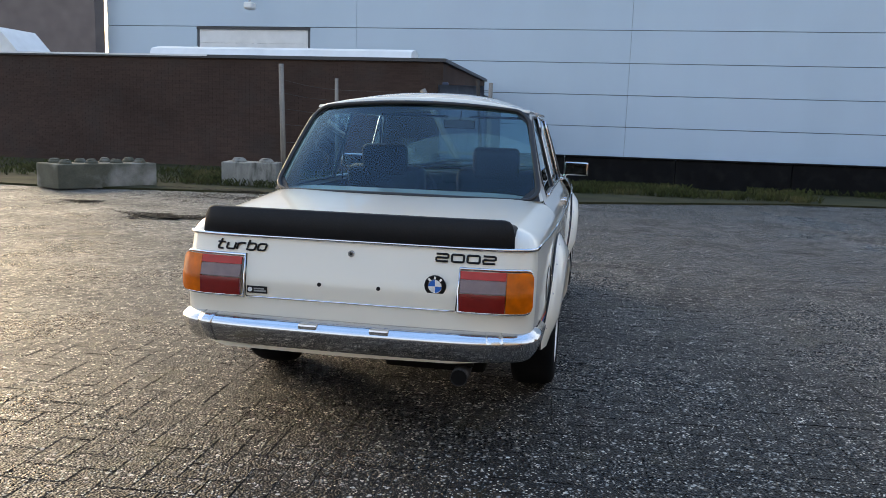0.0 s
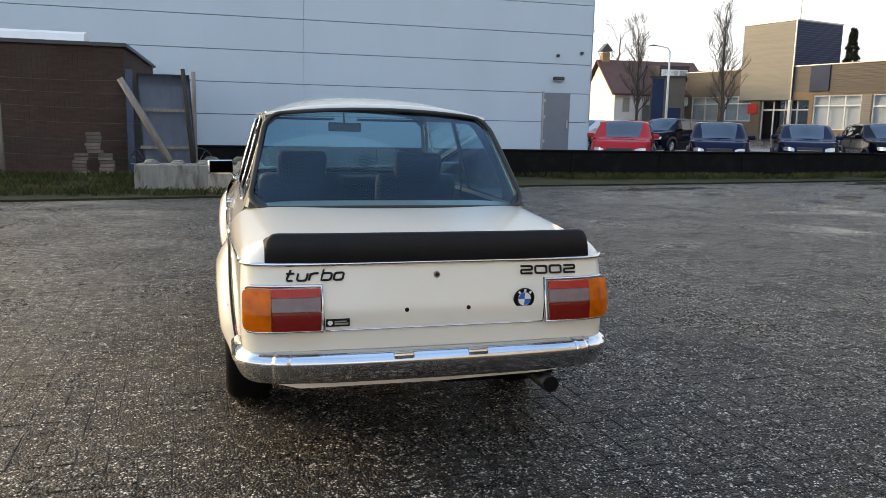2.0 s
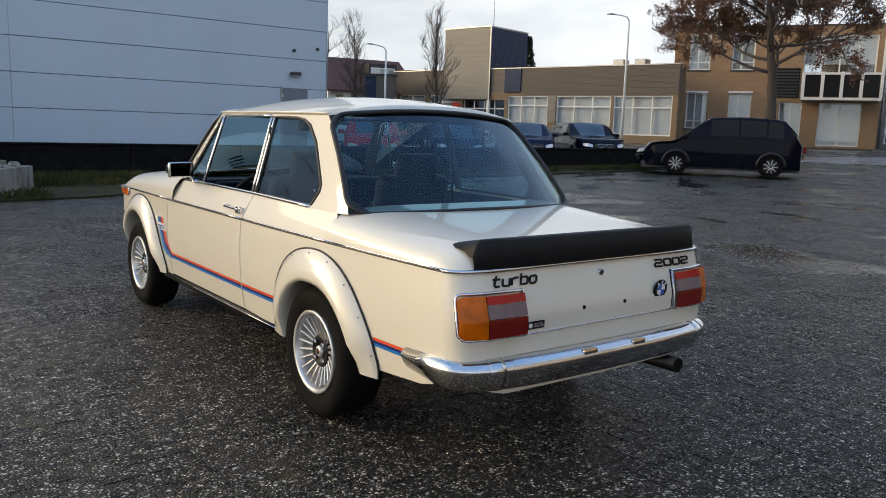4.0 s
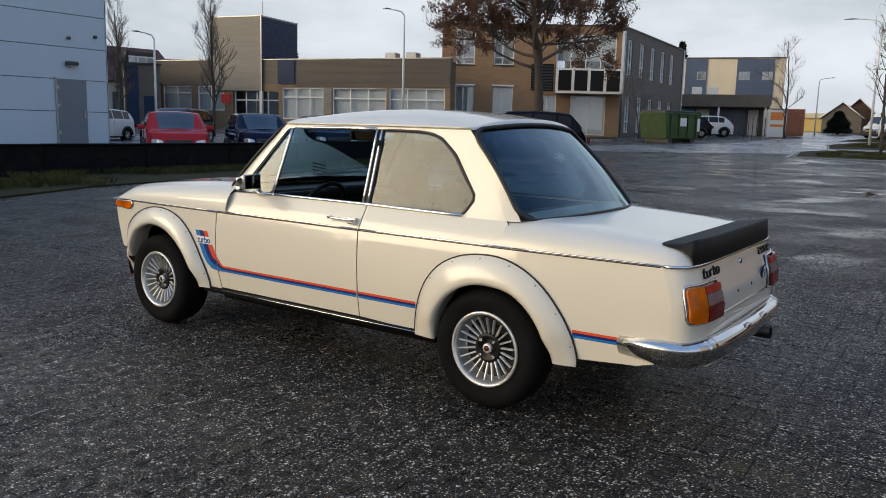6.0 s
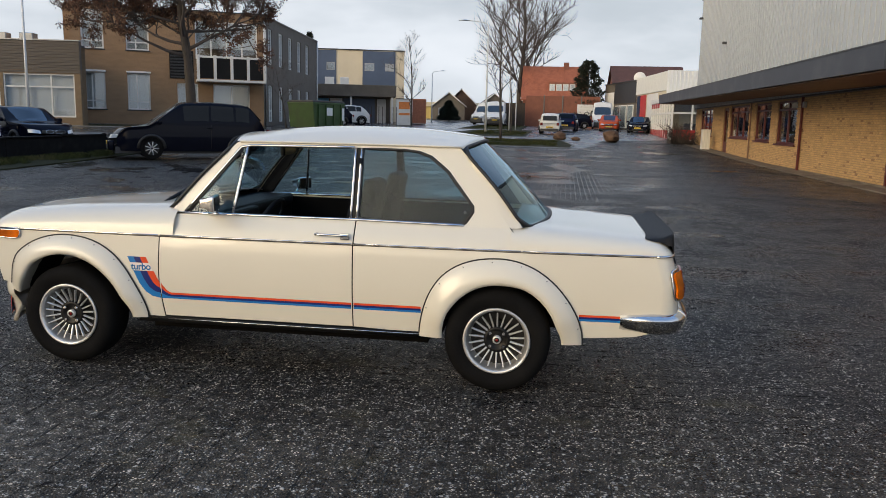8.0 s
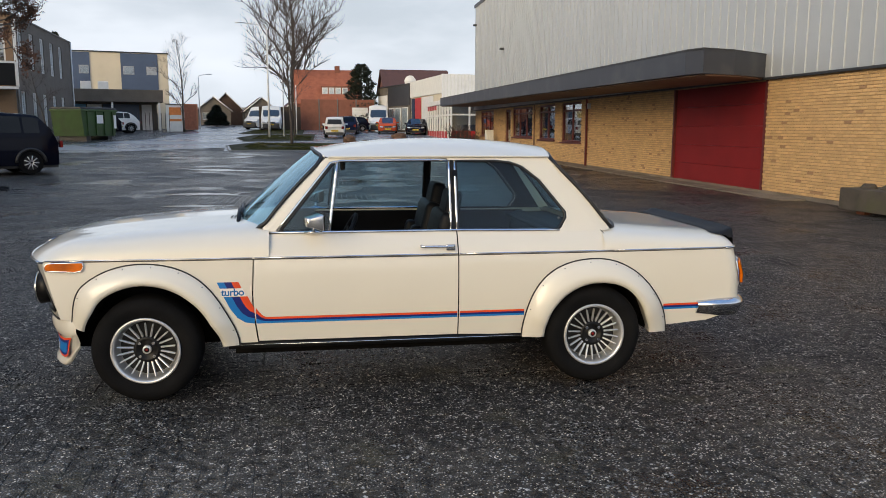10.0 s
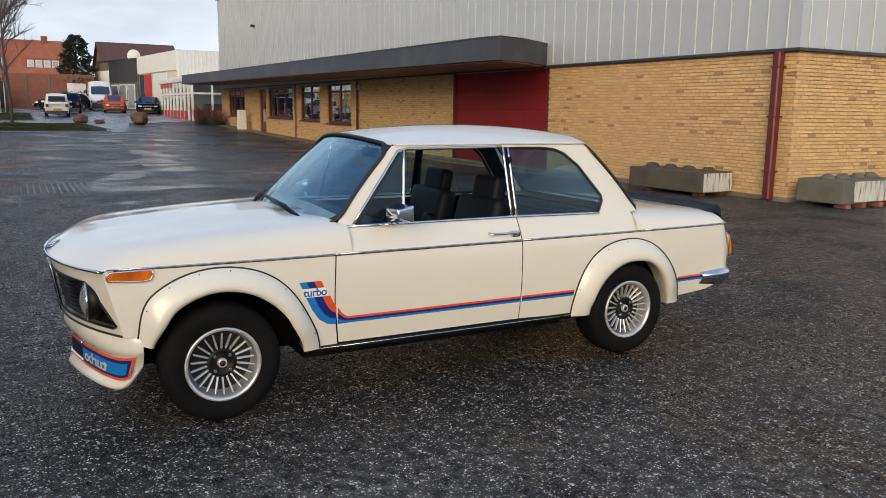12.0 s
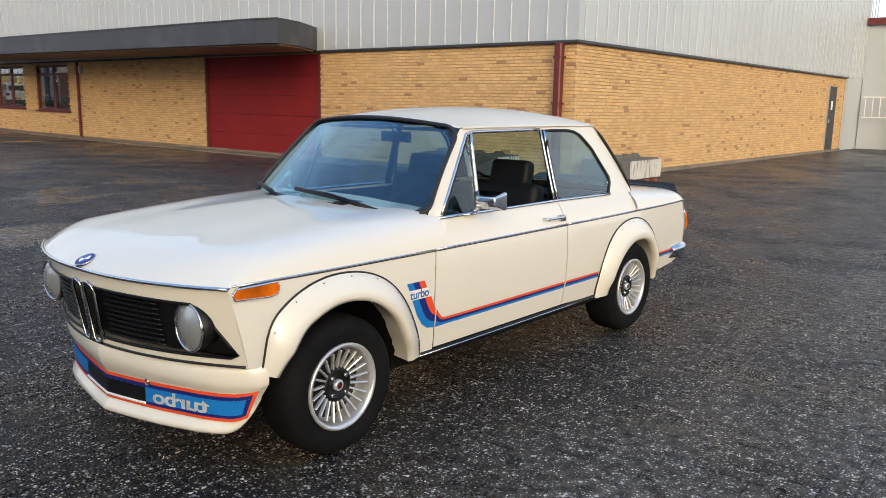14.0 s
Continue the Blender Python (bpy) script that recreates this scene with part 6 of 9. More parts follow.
def concrete_block(label, m, length, width, height, studs, lift=0.0, painted=False, body=None):
    """A stackable concrete block with knobs on top, worn edges."""
    b = thing("concrete_block", label, "concrete block", m, "concrete blocks in the yard")
    body = body or (M_BLOCK_DARK if painted else M_CONCRETE)
    bm = boxed(-length / 2, length / 2, -width / 2, width / 2, lift, lift + height, 0.02, seg=2)
    for v in bm.verts:
        v.co += 0.008 * noise.noise_vector(v.co * 3.1)
    part("block_body", bm, body, b)
    if painted:
        part("painted_end", boxed(-length / 2 - 0.012, -length / 2 - 0.002, -width / 2 + 0.02, width / 2 - 0.02, lift + 0.02, lift + height - 0.02, 0.004), M_BLOCK_WHITE, b, "flaking white paint with dark drips")
        for dx in (-0.36, 0.30):
            for dy in (-0.22, 0.12):
                part("support_brick", boxed(dx * length - 0.1, dx * length + 0.1, dy * width / 0.5 - 0.06, dy * width / 0.5 + 0.06, 0, lift, 0.006), M_REDBRICK, b)
    nx, ny = studs
    for i in range(nx):
        for j in range(ny):
            x, y = (i + 0.5) / nx * length - length / 2, (j + 0.5) / ny * width - width / 2
            st = bmesh.new()
            r = min(length / nx, width / ny) * 0.33
            top = lift + height + 0.075 + 0.012 * noise.noise(Vector((i * 2.3, j * 1.7, length)))
            cyl(st, (x, y, lift + height - 0.01), (x, y, top - 0.02), r, r * 0.68, 8)
            cyl(st, (x, y, top - 0.02), (x, y, top), r * 0.68, r * 0.52, 8)
            for v in st.verts:
                v.co += 0.012 * noise.noise_vector(v.co * 7.0)
            part("knob", st, body, b)
    return b


M_BLOCK_DARK = mat("dark_block", (0.075, 0.062, 0.048), 0.85, var=0.3, scale=3, fine=0.25, bump=0.005, bump_scale=40, stain=(0.07, 0.075, 0.03), stain_amount=0.7, stain_scale=2.5)
M_BLOCK_WHITE = mat("flaking_white", (0.55, 0.53, 0.48), 0.8, var=0.15, scale=5, stain=(0.07, 0.065, 0.05), stain_amount=1.0, stain_scale=6, streak=(3, 3, 0.5), bump=0.003, bump_scale=30)
M_REDBRICK = mat("red_brick", (0.28, 0.10, 0.06), 0.85, var=0.25, scale=6, fine=0.2, per_object=0.2)

concrete_block("dark concrete block with flaking white end on red bricks", pose(5.72, -3.05, 0.0, 0, 0, 3), 1.86, 0.80, 0.38, (4, 1), 0.07, True)
concrete_block("mossy concrete block with white side and drips on bricks", pose(3.02, -4.32, 0.0, 0, 0, 90 + 4), 1.68, 0.84, 0.38, (4, 1), 0.075, False)
tagged(part("white_coat", boxed(2.565, 2.577, -5.10, -3.55, 0.10, 0.44, 0.004), M_BLOCK_WHITE), "white paint coat on a concrete block's face", "paint coat")
for yy in (-3.7, -4.1, -4.55, -4.9):
    tagged(part("loose_brick", boxed(2.56, 2.80, yy - 0.055, yy + 0.055, 0.0, 0.074, 0.006), M_REDBRICK), "red brick wedged under a concrete block", "brick", "bricks under the blocks")
M_BLOCK_MOSS = mat("mossy_concrete", (0.085, 0.082, 0.058), 0.9, var=0.3, scale=3, fine=0.25, fine_scale=60, bump=0.006, bump_scale=30, stain=(0.34, 0.32, 0.29), stain_amount=0.9, stain_scale=1.7)
M_BLOCK_DRIP = mat("streaked_concrete", (0.24, 0.235, 0.21), 0.9, var=0.2, scale=4, fine=0.2, fine_scale=60, bump=0.006, bump_scale=30, stain=(0.028, 0.027, 0.022), stain_amount=1.0, stain_scale=2.6, streak=(2.6, 2.6, 0.7))
concrete_block("long weathered concrete block with eight knobs", pose(-8.96, 13.85, 0.0, 0, 0, 63), 1.83, 0.74, 0.42, (4, 2), body=M_BLOCK_MOSS)
concrete_block("grey stained concrete block by the fence", pose(-6.8, 15.55, 0.0, 0, 0, 10), 1.05, 0.6, 0.46, (2, 1), body=M_BLOCK_DRIP)
concrete_block("grey streaked concrete block by the fence", pose(-2.8, 16.48, 0.0, 0, 0, -9), 1.40, 0.62, 0.46, (3, 1), body=M_BLOCK_DRIP)
concrete_block("cracked concrete block lying askew", pose(-1.68, 15.85, 0.0, 0, 0, 54), 1.02, 0.70, 0.46, (2, 2), body=M_BLOCK_DRIP)
concrete_block("broken concrete block behind the others", pose(-1.95, 17.05, 0.0, 0, 0, 12), 1.1, 0.6, 0.50, (2, 1), body=M_BLOCK_MOSS)


# ---- grey panel hall, dark shed, yard edge ----
def build_grey_hall():
    Y = 29.3
    back = bmesh.new()
    box(back, -18.9, 11.36, Y + 0.05, Y + 0.4, 0.0, 9.6)
    box(back, 11.06, 11.38, Y + 0.4, 60.0, 0.0, 9.6)
    hall = tagged(part("wall_east", back, M_HALL_SEAM), "large hall wall of blue-grey horizontal panels", "wall", kind="structure")
    zs = [0.35, 1.47, 2.54, 3.61, 4.70, 5.78, 6.86, 7.94, 9.02, 9.6]
    xs = [-18.9, -9.0, 0.66, 11.41]
    for z0, z1 in zip(zs, zs[1:]):
        for a, b in zip(xs, xs[1:]):
            spans = [(a, b)]
            if a < -15 and z0 > 2.0 and z0 < 4.6:
                spans = [(a, -15.2)] + ([(-10.75, b)] if b > -10.75 else [])
            for c, d in spans:
                part("panel", boxed(c + 0.004, d - 0.004, Y, Y + 0.05, z0 + 0.010, z1 - 0.010, 0.004), M_HALL, hall)
    sd = boxed(11.38, 11.42, Y, 60.0, 0.0, 9.6)
    part("corner_sheet", sd, M_HALL, hall)
    tagged(part("roof_edge", boxed(-19.0, 11.5, Y - 0.05, 60.0, 9.6, 9.75), M_DARKTRIM), "flat roof of the grey hall", "roof", kind="structure")
    r = thing("door_4", "pale sectional door high in the hall wall", "door", kind="structure")
    for i in range(4):
        part("door_panel", boxed(-15.1, -10.85, Y + 0.02, Y + 0.049, 2.55 + 0.52 * i, 3.065 + 0.52 * i, 0.006), M_WHITE, r)
    part("door_frame", boxed(-15.2, -10.75, Y - 0.03, Y + 0.03, 4.60, 4.68), M_DARKTRIM, r)
    d = thing("door_5", "plain grey steel door in the hall wall", "door", kind="structure")
    part("door_leaf", boxed(9.53, 10.58, Y - 0.03, Y - 0.002, 0.38, 2.55, 0.004), mat("door_grey", (0.16, 0.185, 0.22), 0.45, var=0.06, scale=2), d)
    part("door_frame", boxed(9.47, 9.53, Y - 0.04, Y - 0.002, 0.38, 2.60), M_STEEL, d)
    for z in (0.7, 1.6, 2.2):
        part("hinge", boxed(9.50, 9.60, Y - 0.05, Y - 0.03, z, z + 0.12), M_STEEL, d)
    part("door_handle", boxed(10.44, 10.50, Y - 0.09, Y - 0.03, 1.25, 1.55, 0.01), M_STEEL, d)
    wl = thing("wall_lamp", "flat dark lamp over the steel door", "wall lamp", pose(10.05, Y - 0.002, 3.07))
    part("lamp_body", boxed(-0.20, 0.20, -0.22, 0.0, -0.06, 0.07, 0.03), M_DARKTRIM, wl)
    part("lamp_glass", boxed(-0.16, 0.16, -0.20, -0.04, -0.075, -0.062), M_STEEL, wl)
    for x, z in ((10.01, 3.91), (10.97, 4.04)):
        tagged(part("wall_sensor", boxed(x - 0.06, x + 0.06, Y - 0.10, Y, z - 0.05, z + 0.05, 0.02), M_DARKTRIM), "small dark sensor on the hall wall", "sensor")
    fl = thing("flood_lamp", "white floodlight on a short arm", "floodlight", pose(-13.0, Y - 0.002, 5.6))
    part("lamp_arm", tubed([(0, 0, 0.2), (0.15, -0.5, 0.05), (0.3, -0.9, -0.15)], 0.04, 8), M_STEEL, fl)
    part("lamp_head", boxed(0.18, 0.5, -1.15, -0.75, -0.42, -0.18, 0.04), M_WHITE, fl)
    # brown brick block further along
    tb = tagged(part("wall_far", boxed(-24, -18.95, 28.6, 29.2, 0, 6.6), M_OLDBRICK), "tall brown-grey brick wall", "wall", kind="structure")
    dm = thing("roof_dome", "grey domed rooflight on the shed roof", "rooflight", pose(-17.9, 22.5, 2.95))
    bm = bmesh.new()
    prism(bm, [(-1.2, 0), (1.2, 0), (0.5, 0.75), (-0.6, 0.75)], -0.8, 0.8)
    part("dome_body", bm, M_WHITE, dm)


build_grey_hall()


def build_shed():
    """Low dark-brick shed with courses, roof edge and a rooflight strip."""
    sh = thing("shed", "low dark brick shed with a flat white-edged roof", "shed")
    x0, x1, y0 = -18.6, -4.17, 21.0
    part("shed_wall", boxed(x0, x1, y0 + 0.012, 28.5, 0, 2.86), M_SHED, sh)
    verts, faces = [], []
    rng = random.Random(4)
    z, row = 0.1, 0
    while z < 2.75:
        x = -17.0 - 0.21 * (row % 2) * 0.5
        while x < x1 - 0.1:
            b = min(x + 0.20, x1)
            d = rng.uniform(0.0, 0.002)
            i = len(verts)
            verts += [(x, y0 - d, z), (b, y0 - d, z), (b, y0 - d, z + 0.052), (x, y0 - d, z + 0.052), (x, y0 + 0.02, z), (b, y0 + 0.02, z), (b, y0 + 0.02, z + 0.052), (x, y0 + 0.02, z + 0.052)]
            faces += [(i, i + 1, i + 2, i + 3), (i + 1, i + 5, i + 6, i + 2), (i + 4, i, i + 3, i + 7), (i + 3, i + 2, i + 6, i + 7), (i + 4, i + 5, i + 1, i)]
            x += 0.21
        z += 0.0625
        row += 1
    me = bpy.data.meshes.new("brickwork")
    me.from_pydata(verts, [], faces)
    me.materials.append(M_SHED)
    o = new("brickwork", me)
    o.parent = sh
    tagged(o, kind="stuff")
    part("roof_edge", boxed(x0, x1 + 0.08, y0 - 0.08, 28.6, 2.86, 2.93), M_DARKTRIM, sh)
    part("edge_strip", boxed(x0, -10.5, y0 - 0.095, y0 - 0.082, 2.90, 2.945), M_WHITE, sh)
    part("roof_sheet", boxed(x0, x1 + 0.06, y0, 28.5, 2.93, 2.95), M_DARKTRIM, sh)
    bm = bmesh.new()
    prism(bm, [(0.0, 0.0), (0.9, 0.0), (0.8, 0.16), (0.45, 0.24), (0.1, 0.16)], -12.2, -5.0)
    bmesh.ops.transform(bm, verts=bm.verts[:], matrix=pose(0, 0, 0, 0, 0, -90))
    bmesh.ops.transform(bm, verts=bm.verts[:], matrix=Matrix.Translation((0, 21.9, 2.95)))
    part("rooflight_strip", bm, M_WHITE, sh)
    tagged(part("lean_to", boxed(-4.165, -3.5, 21.6, 28.0, 0.0, 2.2), M_DARKTRIM), "dark boarded lean-to beside the shed", "lean-to")


build_shed()


def build_clutter():
    """Posts, wires, leaning timber, sheet, bicycle and brick stacks by the shed."""
    posts = [(-6.3, 15.9, 2.35, 0.055, (-0.07, 0.0)), (-6.45, 19.6, 2.32, 0.05, (-0.03, 0)), (-2.55, 18.0, 2.2, 0.05, (0.0, 0))]
    for x, y, h, r, (lx, ly) in posts:
        tagged(part("fence_post", rodded((x, y, -0.05), (x + lx, y + ly, h), r, r * 0.85, 9), M_WOOD), "weathered grey wooden fence post", "post", "fence posts")
    f = thing("wire_fence", "sagging wires strung between the posts", "wire fence")
    for z in (0.5, 0.85, 1.2, 1.5, 1.8, 2.05):
        a, b = Vector((-6.33, 15.9, z)), Vector((-6.46, 19.6, z))
        part("wire", tubed([a.lerp(b, i / 6) - Vector((0, 0, 0.03 * math.sin(math.pi * i / 6))) for i in range(7)], 0.0035, 4), M_DARKTRIM, f)
        a, b = Vector((-6.46, 19.6, z)), Vector((-2.55, 18.0, z))
        part("wire", tubed([a.lerp(b, i / 6) - Vector((0, 0, 0.05 * math.sin(math.pi * i / 6))) for i in range(7)], 0.0035, 4), M_DARKTRIM, f)
    bm = bmesh.new()
    tube(bm, [(-3.80, 17.0, 1.98), (-3.36, 16.98, 1.2), (-2.70, 16.95, 0.0)], [0.06, 0.065, 0.06], 4)
    tagged(part("leaning_beam", bm, M_WOOD), "grey timber beam leaning at a slant", "beam")
    sh = thing("leaning_sheet", "dull blue-grey corrugated sheet leaning on a post", "metal sheet")
    m = mat("blue_sheet", (0.16, 0.20, 0.27), 0.5, 0.2, var=0.2, scale=2, stain=(0.25, 0.27, 0.3), stain_amount=0.6)
    g = grid(24, 8, lambda p, q: Vector((-3.55 + 0.95 * p + 0.12 * (1 - q), 17.25 + 0.02 * math.sin(p * 60) + 0.1 * q, 0.02 + 2.08 * q)), 0.006)
    part("sheet", g, m, sh)
    for z in (0.7, 1.4):
        part("sheet_batten", boxed(-3.5, -2.62, 17.20, 17.24, z, z + 0.06), M_WOOD, sh)
    # stacked bricks
    for x, z0, n in ((-4.92, 0.0, 7), (-4.42, 0.0, 7), (-4.66, 0.52, 6)):
        st = thing("brick_stack", "loose stack of grey-brown bricks by the shed", "brick stack", pose(x, 19.5, z0), "stacked bricks")
        rng = random.Random(int(-x * 100))
        for i in range(n):
            part("brick", boxed(-0.14, 0.14, -0.1, 0.1, 0.0, 0.066, 0.005), M_STACK, st, at=pose(rng.uniform(-0.03, 0.03), 0, i * 0.074, 0, 0, rng.uniform(-9, 9)))
    # dark gate posts
    for x, z in ((-4.05, 2.35), (-3.62, 2.25)):
        tagged(part("gate_post", boxed(x - 0.07, x + 0.07, 20.7, 20.84, 0, z, 0.01), mat("dark_blue_paint", (0.03, 0.05, 0.10), 0.5, var=0.2)), "dark blue steel gate post", "gate post", "gate posts")
    tagged(part("leaning_board", tubed([(-2.52, 17.05, 0.00), (-2.71, 17.2, 2.20)], [0.055, 0.05], 4), mat("tarred_board", (0.035, 0.028, 0.022), 0.85, var=0.25, scale=6)), "dark weathered board leaning against the metal sheet", "board")
    bike(pose(-3.05, 18.9, 0.0, 0, 0, 12))


M_STACK = mat("old_brick", (0.15, 0.12, 0.10), 0.9, var=0.3, scale=5, per_object=0.25)


def bike(m):
    b = thing("bicycle", "old dark bicycle leaning by the fence", "bicycle", m)
    for x in (-0.52, 0.52):
        w = part("wheel", tubed([(x + 0.33 * math.cos(2 * math.pi * i / 24), 0, 0.34 + 0.33 * math.sin(2 * math.pi * i / 24)) for i in range(24)], 0.014, 6, True), M_RUBBER, b)
        for k in range(6):
            a = math.pi * k / 6
            part("spoke", rodded((x + 0.32 * math.cos(a), 0, 0.34 + 0.32 * math.sin(a)), (x - 0.32 * math.cos(a), 0, 0.34 - 0.32 * math.sin(a)), 0.002, None, 4), M_STEEL, w)
    for p, q in (((-0.52, 0, 0.34), (-0.12, 0, 0.82)), ((-0.12, 0, 0.82), (0.38, 0, 0.82)), ((-0.05, 0, 0.30), (0.38, 0, 0.82)), ((-0.05, 0, 0.30), (-0.14, 0, 0.95)), ((0.52, 0, 0.34), (0.36, 0, 0.98)), ((-0.52, 0, 0.34), (-0.05, 0, 0.30))):
        part("frame_tube", rodded(p, q, 0.017, None, 8), M_DARKTRIM, b)
    part("handlebar", tubed([(0.30, -0.28, 1.02), (0.38, -0.12, 1.02), (0.37, 0.12, 1.02), (0.30, 0.28, 1.02)], 0.013, 6), M_STEEL, b)
    part("saddle", boxed(-0.27, -0.03, -0.07, 0.07, 0.95, 1.0, 0.02, seg=2), M_RUBBER, b)


build_clutter()

# low black wall and the verge before it
lw = thing("low_wall", "long low black wall at the yard's edge", "wall", kind="structure")
for i in range(10):
    a, b = -3.52 + 2.52 * i, -3.52 + 2.52 * (i + 1)
    part("wall_panel", boxed(a, b - 0.012, 20.0, 20.18, rise(a, 20) - 0.1, 0.66 + rise((a + b) / 2, 20) * 0.6, 0.01), M_BLACKWALL, lw)
    part("wall_cap", boxed(a, b - 0.012, 19.96, 20.22, 0.663 + rise((a + b) / 2, 20) * 0.6, 0.70 + rise((a + b) / 2, 20) * 0.6, 0.008), M_BLACKWALL, lw)
VERGE = [(-34, 14.0), (-9.5, 13.4), (-4.0, 14.5), (-0.5, 15.2), (3.5, 17.1), (10, 18.0), (17, 18.7), (21.7, 19.2), (21.7, 19.98), (-4.0, 19.98), (-4.1, 20.98), (-34, 20.98)]
draped("verge", VERGE, 0.02, M_GRASS, "rough damp grass and soil along the yard's edge", "verge", 1.5, edge=-0.06)
LOT = [(-4, 20.25), (27, 20.25), (33, 24), (30, 33), (22, 44), (12, 60), (11.5, 29.2), (-4, 29.2)]
draped("car_park", LOT, 0.0, M_ASPHALT, "wet asphalt car park behind the low wall", "car park", 3.0)


def grass(name, areas, count, seed, label, height=(0.05, 0.16)):
    """Tufts of bent blades over some areas, as one mesh."""
    rng = random.Random(seed)
    verts, faces = [], []
    for (x0, x1, y0, y1), share in areas:
        for _ in range(int(count * share)):
            x, y = rng.uniform(x0, x1), rng.uniform(y0, y1)
            if noise.noise(Vector((x * 0.6, y * 0.6, seed))) < -0.22:
                continue
            z = rise(x, y) + 0.018
            for _ in range(4):
                a, h, w = rng.uniform(0, 6.28), rng.uniform(*height), rng.uniform(0.004, 0.009)
                dx, dy = math.cos(a), math.sin(a)
                bx, by = x + rng.uniform(-0.04, 0.04), y + rng.uniform(-0.04, 0.04)
                i = len(verts)
                verts += [(bx - dy * w, by + dx * w, z), (bx + dy * w, by - dx * w, z), (bx + dx * h * 0.25, by + dy * h * 0.25, z + h * 0.7), (bx + dx * h * 0.6, by + dy * h * 0.6, z + h)]
                faces += [(i, i + 1, i + 2), (i + 2, i + 3, i)]
    me = bpy.data.meshes.new(name)
    me.from_pydata(verts, [], faces)
    me.materials.append(M_BLADE)
    return tagged(new(name, me), label, "grass", kind="stuff")


grass("verge_grass", [((-9.0, -1.0, 14.9, 19.5), 0.45), ((-1.0, 4.0, 17.2, 19.9), 0.2), ((4.0, 21.5, 18.9, 19.95), 0.25), ((-16.0, -9.0, 15.0, 19.5), 0.1)], 9000, 3, "tufts of rough winter grass on the verge")


# ---- standing water ----
M_WATER = mat("standing_water", (0.020, 0.020, 0.020), 0.15, spec=0.5, var=0.2, scale=3, rvar=0.05)


def puddle(x, y, a, b, turn, seed):
    """A thin sheet of water with a ragged edge and small islands off its rim."""
    rng = random.Random(seed)
    bm = bmesh.new()
    ca, sa = math.cos(radians(turn)), math.sin(radians(turn))
    blobs = [(0.0, 0.0, a, b)] + [(rng.uniform(-1.5, 1.5) * a, rng.uniform(-1.6, 1.6) * b, a * rng.uniform(0.10, 0.35), b * rng.uniform(0.12, 0.3)) for _ in range(7)]
    stones = math.hypot(x + 2.2, y - 6) < 12.5 and y < 13 and x < 9.5
    for k, (u0, v0, p, q) in enumerate(blobs):
        n = 40 if k == 0 else 18
        ring = []
        for i in range(n):
            t = 2 * math.pi * i / n
            w = 1 + 0.75 * noise.noise(Vector((math.cos(t) * 1.3, math.sin(t) * 1.3, seed + k * 3.7))) + 0.35 * noise.noise(Vector((math.cos(t) * 4, math.sin(t) * 4, seed - k)))
            u, v = u0 + p * w * math.cos(t), v0 + q * w * math.sin(t)
            wx, wy = x + ca * u - sa * v, y + sa * u + ca * v
            ring.append(bm.verts.new((wx, wy, rise(wx, wy) + (0.0022 if stones else -0.0075))))
        bm.faces.new(ring)
    bmesh.ops.recalc_face_normals(bm, faces=bm.faces[:])
    for f in bm.faces:
        if f.normal.z < 0:
            f.normal_flip()
    ob = part("puddle", bm, M_WATER)
    return tagged(ob, "shallow rain puddle on the dark paving", "puddle", "puddles in the yard", kind="structure")


for i, (x, y, a, b, turn) in enumerate((
        (11.8, 9.05, 0.85, 0.45, 80), (9.05, 8.95, 0.62, 0.24, 88), (7.0, 9.1, 0.55, 0.16, 70), (15.8, 5.4, 1.0, 0.35, 85), (25.2, 4.1, 1.1, 0.9, 60),
        (14.6, 11.0, 0.5, 0.4, 20), (25.6, 1.5, 0.9, 0.6, 75), (28.6, 3.0, 0.9, 0.8, 30), (13.8, 14.3, 1.0, 0.5, 30), (14.7, 15.2, 1.5, 0.3, 35),
        (8.4, 13.4, 0.8, 0.35, 40), (12.7, 16.2, 0.8, 0.35, 25), (10.1, 14.4, 0.7, 0.28, 40), (14.0, 17.7, 1.2, 0.45, 15), (7.1, 16.5, 1.3, 0.30, 15),
        (17.5, 3.3, 0.6, 0.4, 80), (21.4, -0.7, 0.7, 0.5, 80), (33.0, 0.2, 1.2, 1.0, 70), (20.7, 9.9, 1.2, 0.6, 70))):
    puddle(x, y, 0.8 * a, 0.72 * b, turn, 11 + i)
# ---- buildings round the yard ----
M_BROWNBRICK = mat("brown_brick", (0.30, 0.19, 0.11), 0.85, var=0.15, scale=1.5, fine=0.25, fine_scale=18, streak=(1, 1, 3), bump=0.004, bump_scale=30)
M_BEIGEBRICK = mat("beige_brick", (0.22, 0.155, 0.095), 0.85, var=0.12, scale=1.5, fine=0.2, fine_scale=18, streak=(1, 1, 3))
M_ROOFBOARD = mat("brown_roof_board", (0.125, 0.105, 0.088), 0.7, var=0.15, scale=1, streak=(0.3, 0.3, 4))
M_SIDING = mat("beige_siding", (0.25, 0.235, 0.205), 0.6, var=0.1, scale=1, streak=(0.3, 0.3, 4))
M_NAVY = mat("navy_cladding", (0.018, 0.034, 0.078), 0.5, spec=0.2, var=0.15, scale=1)
M_BLUEPANEL = mat("blue_grey_panel", (0.065, 0.095, 0.16), 0.4, var=0.1, scale=1)
M_CREAM = mat("cream_render", (0.62, 0.55, 0.42), 0.7, var=0.08, scale=0.6, stain=(0.5, 0.44, 0.34), stain_amount=0.4)
M_ROOFTILE = mat("brown_roof_tile", (0.10, 0.045, 0.035), 0.8, var=0.2, scale=2, fine=0.25, fine_scale=12, bump=0.02, bump_scale=8)
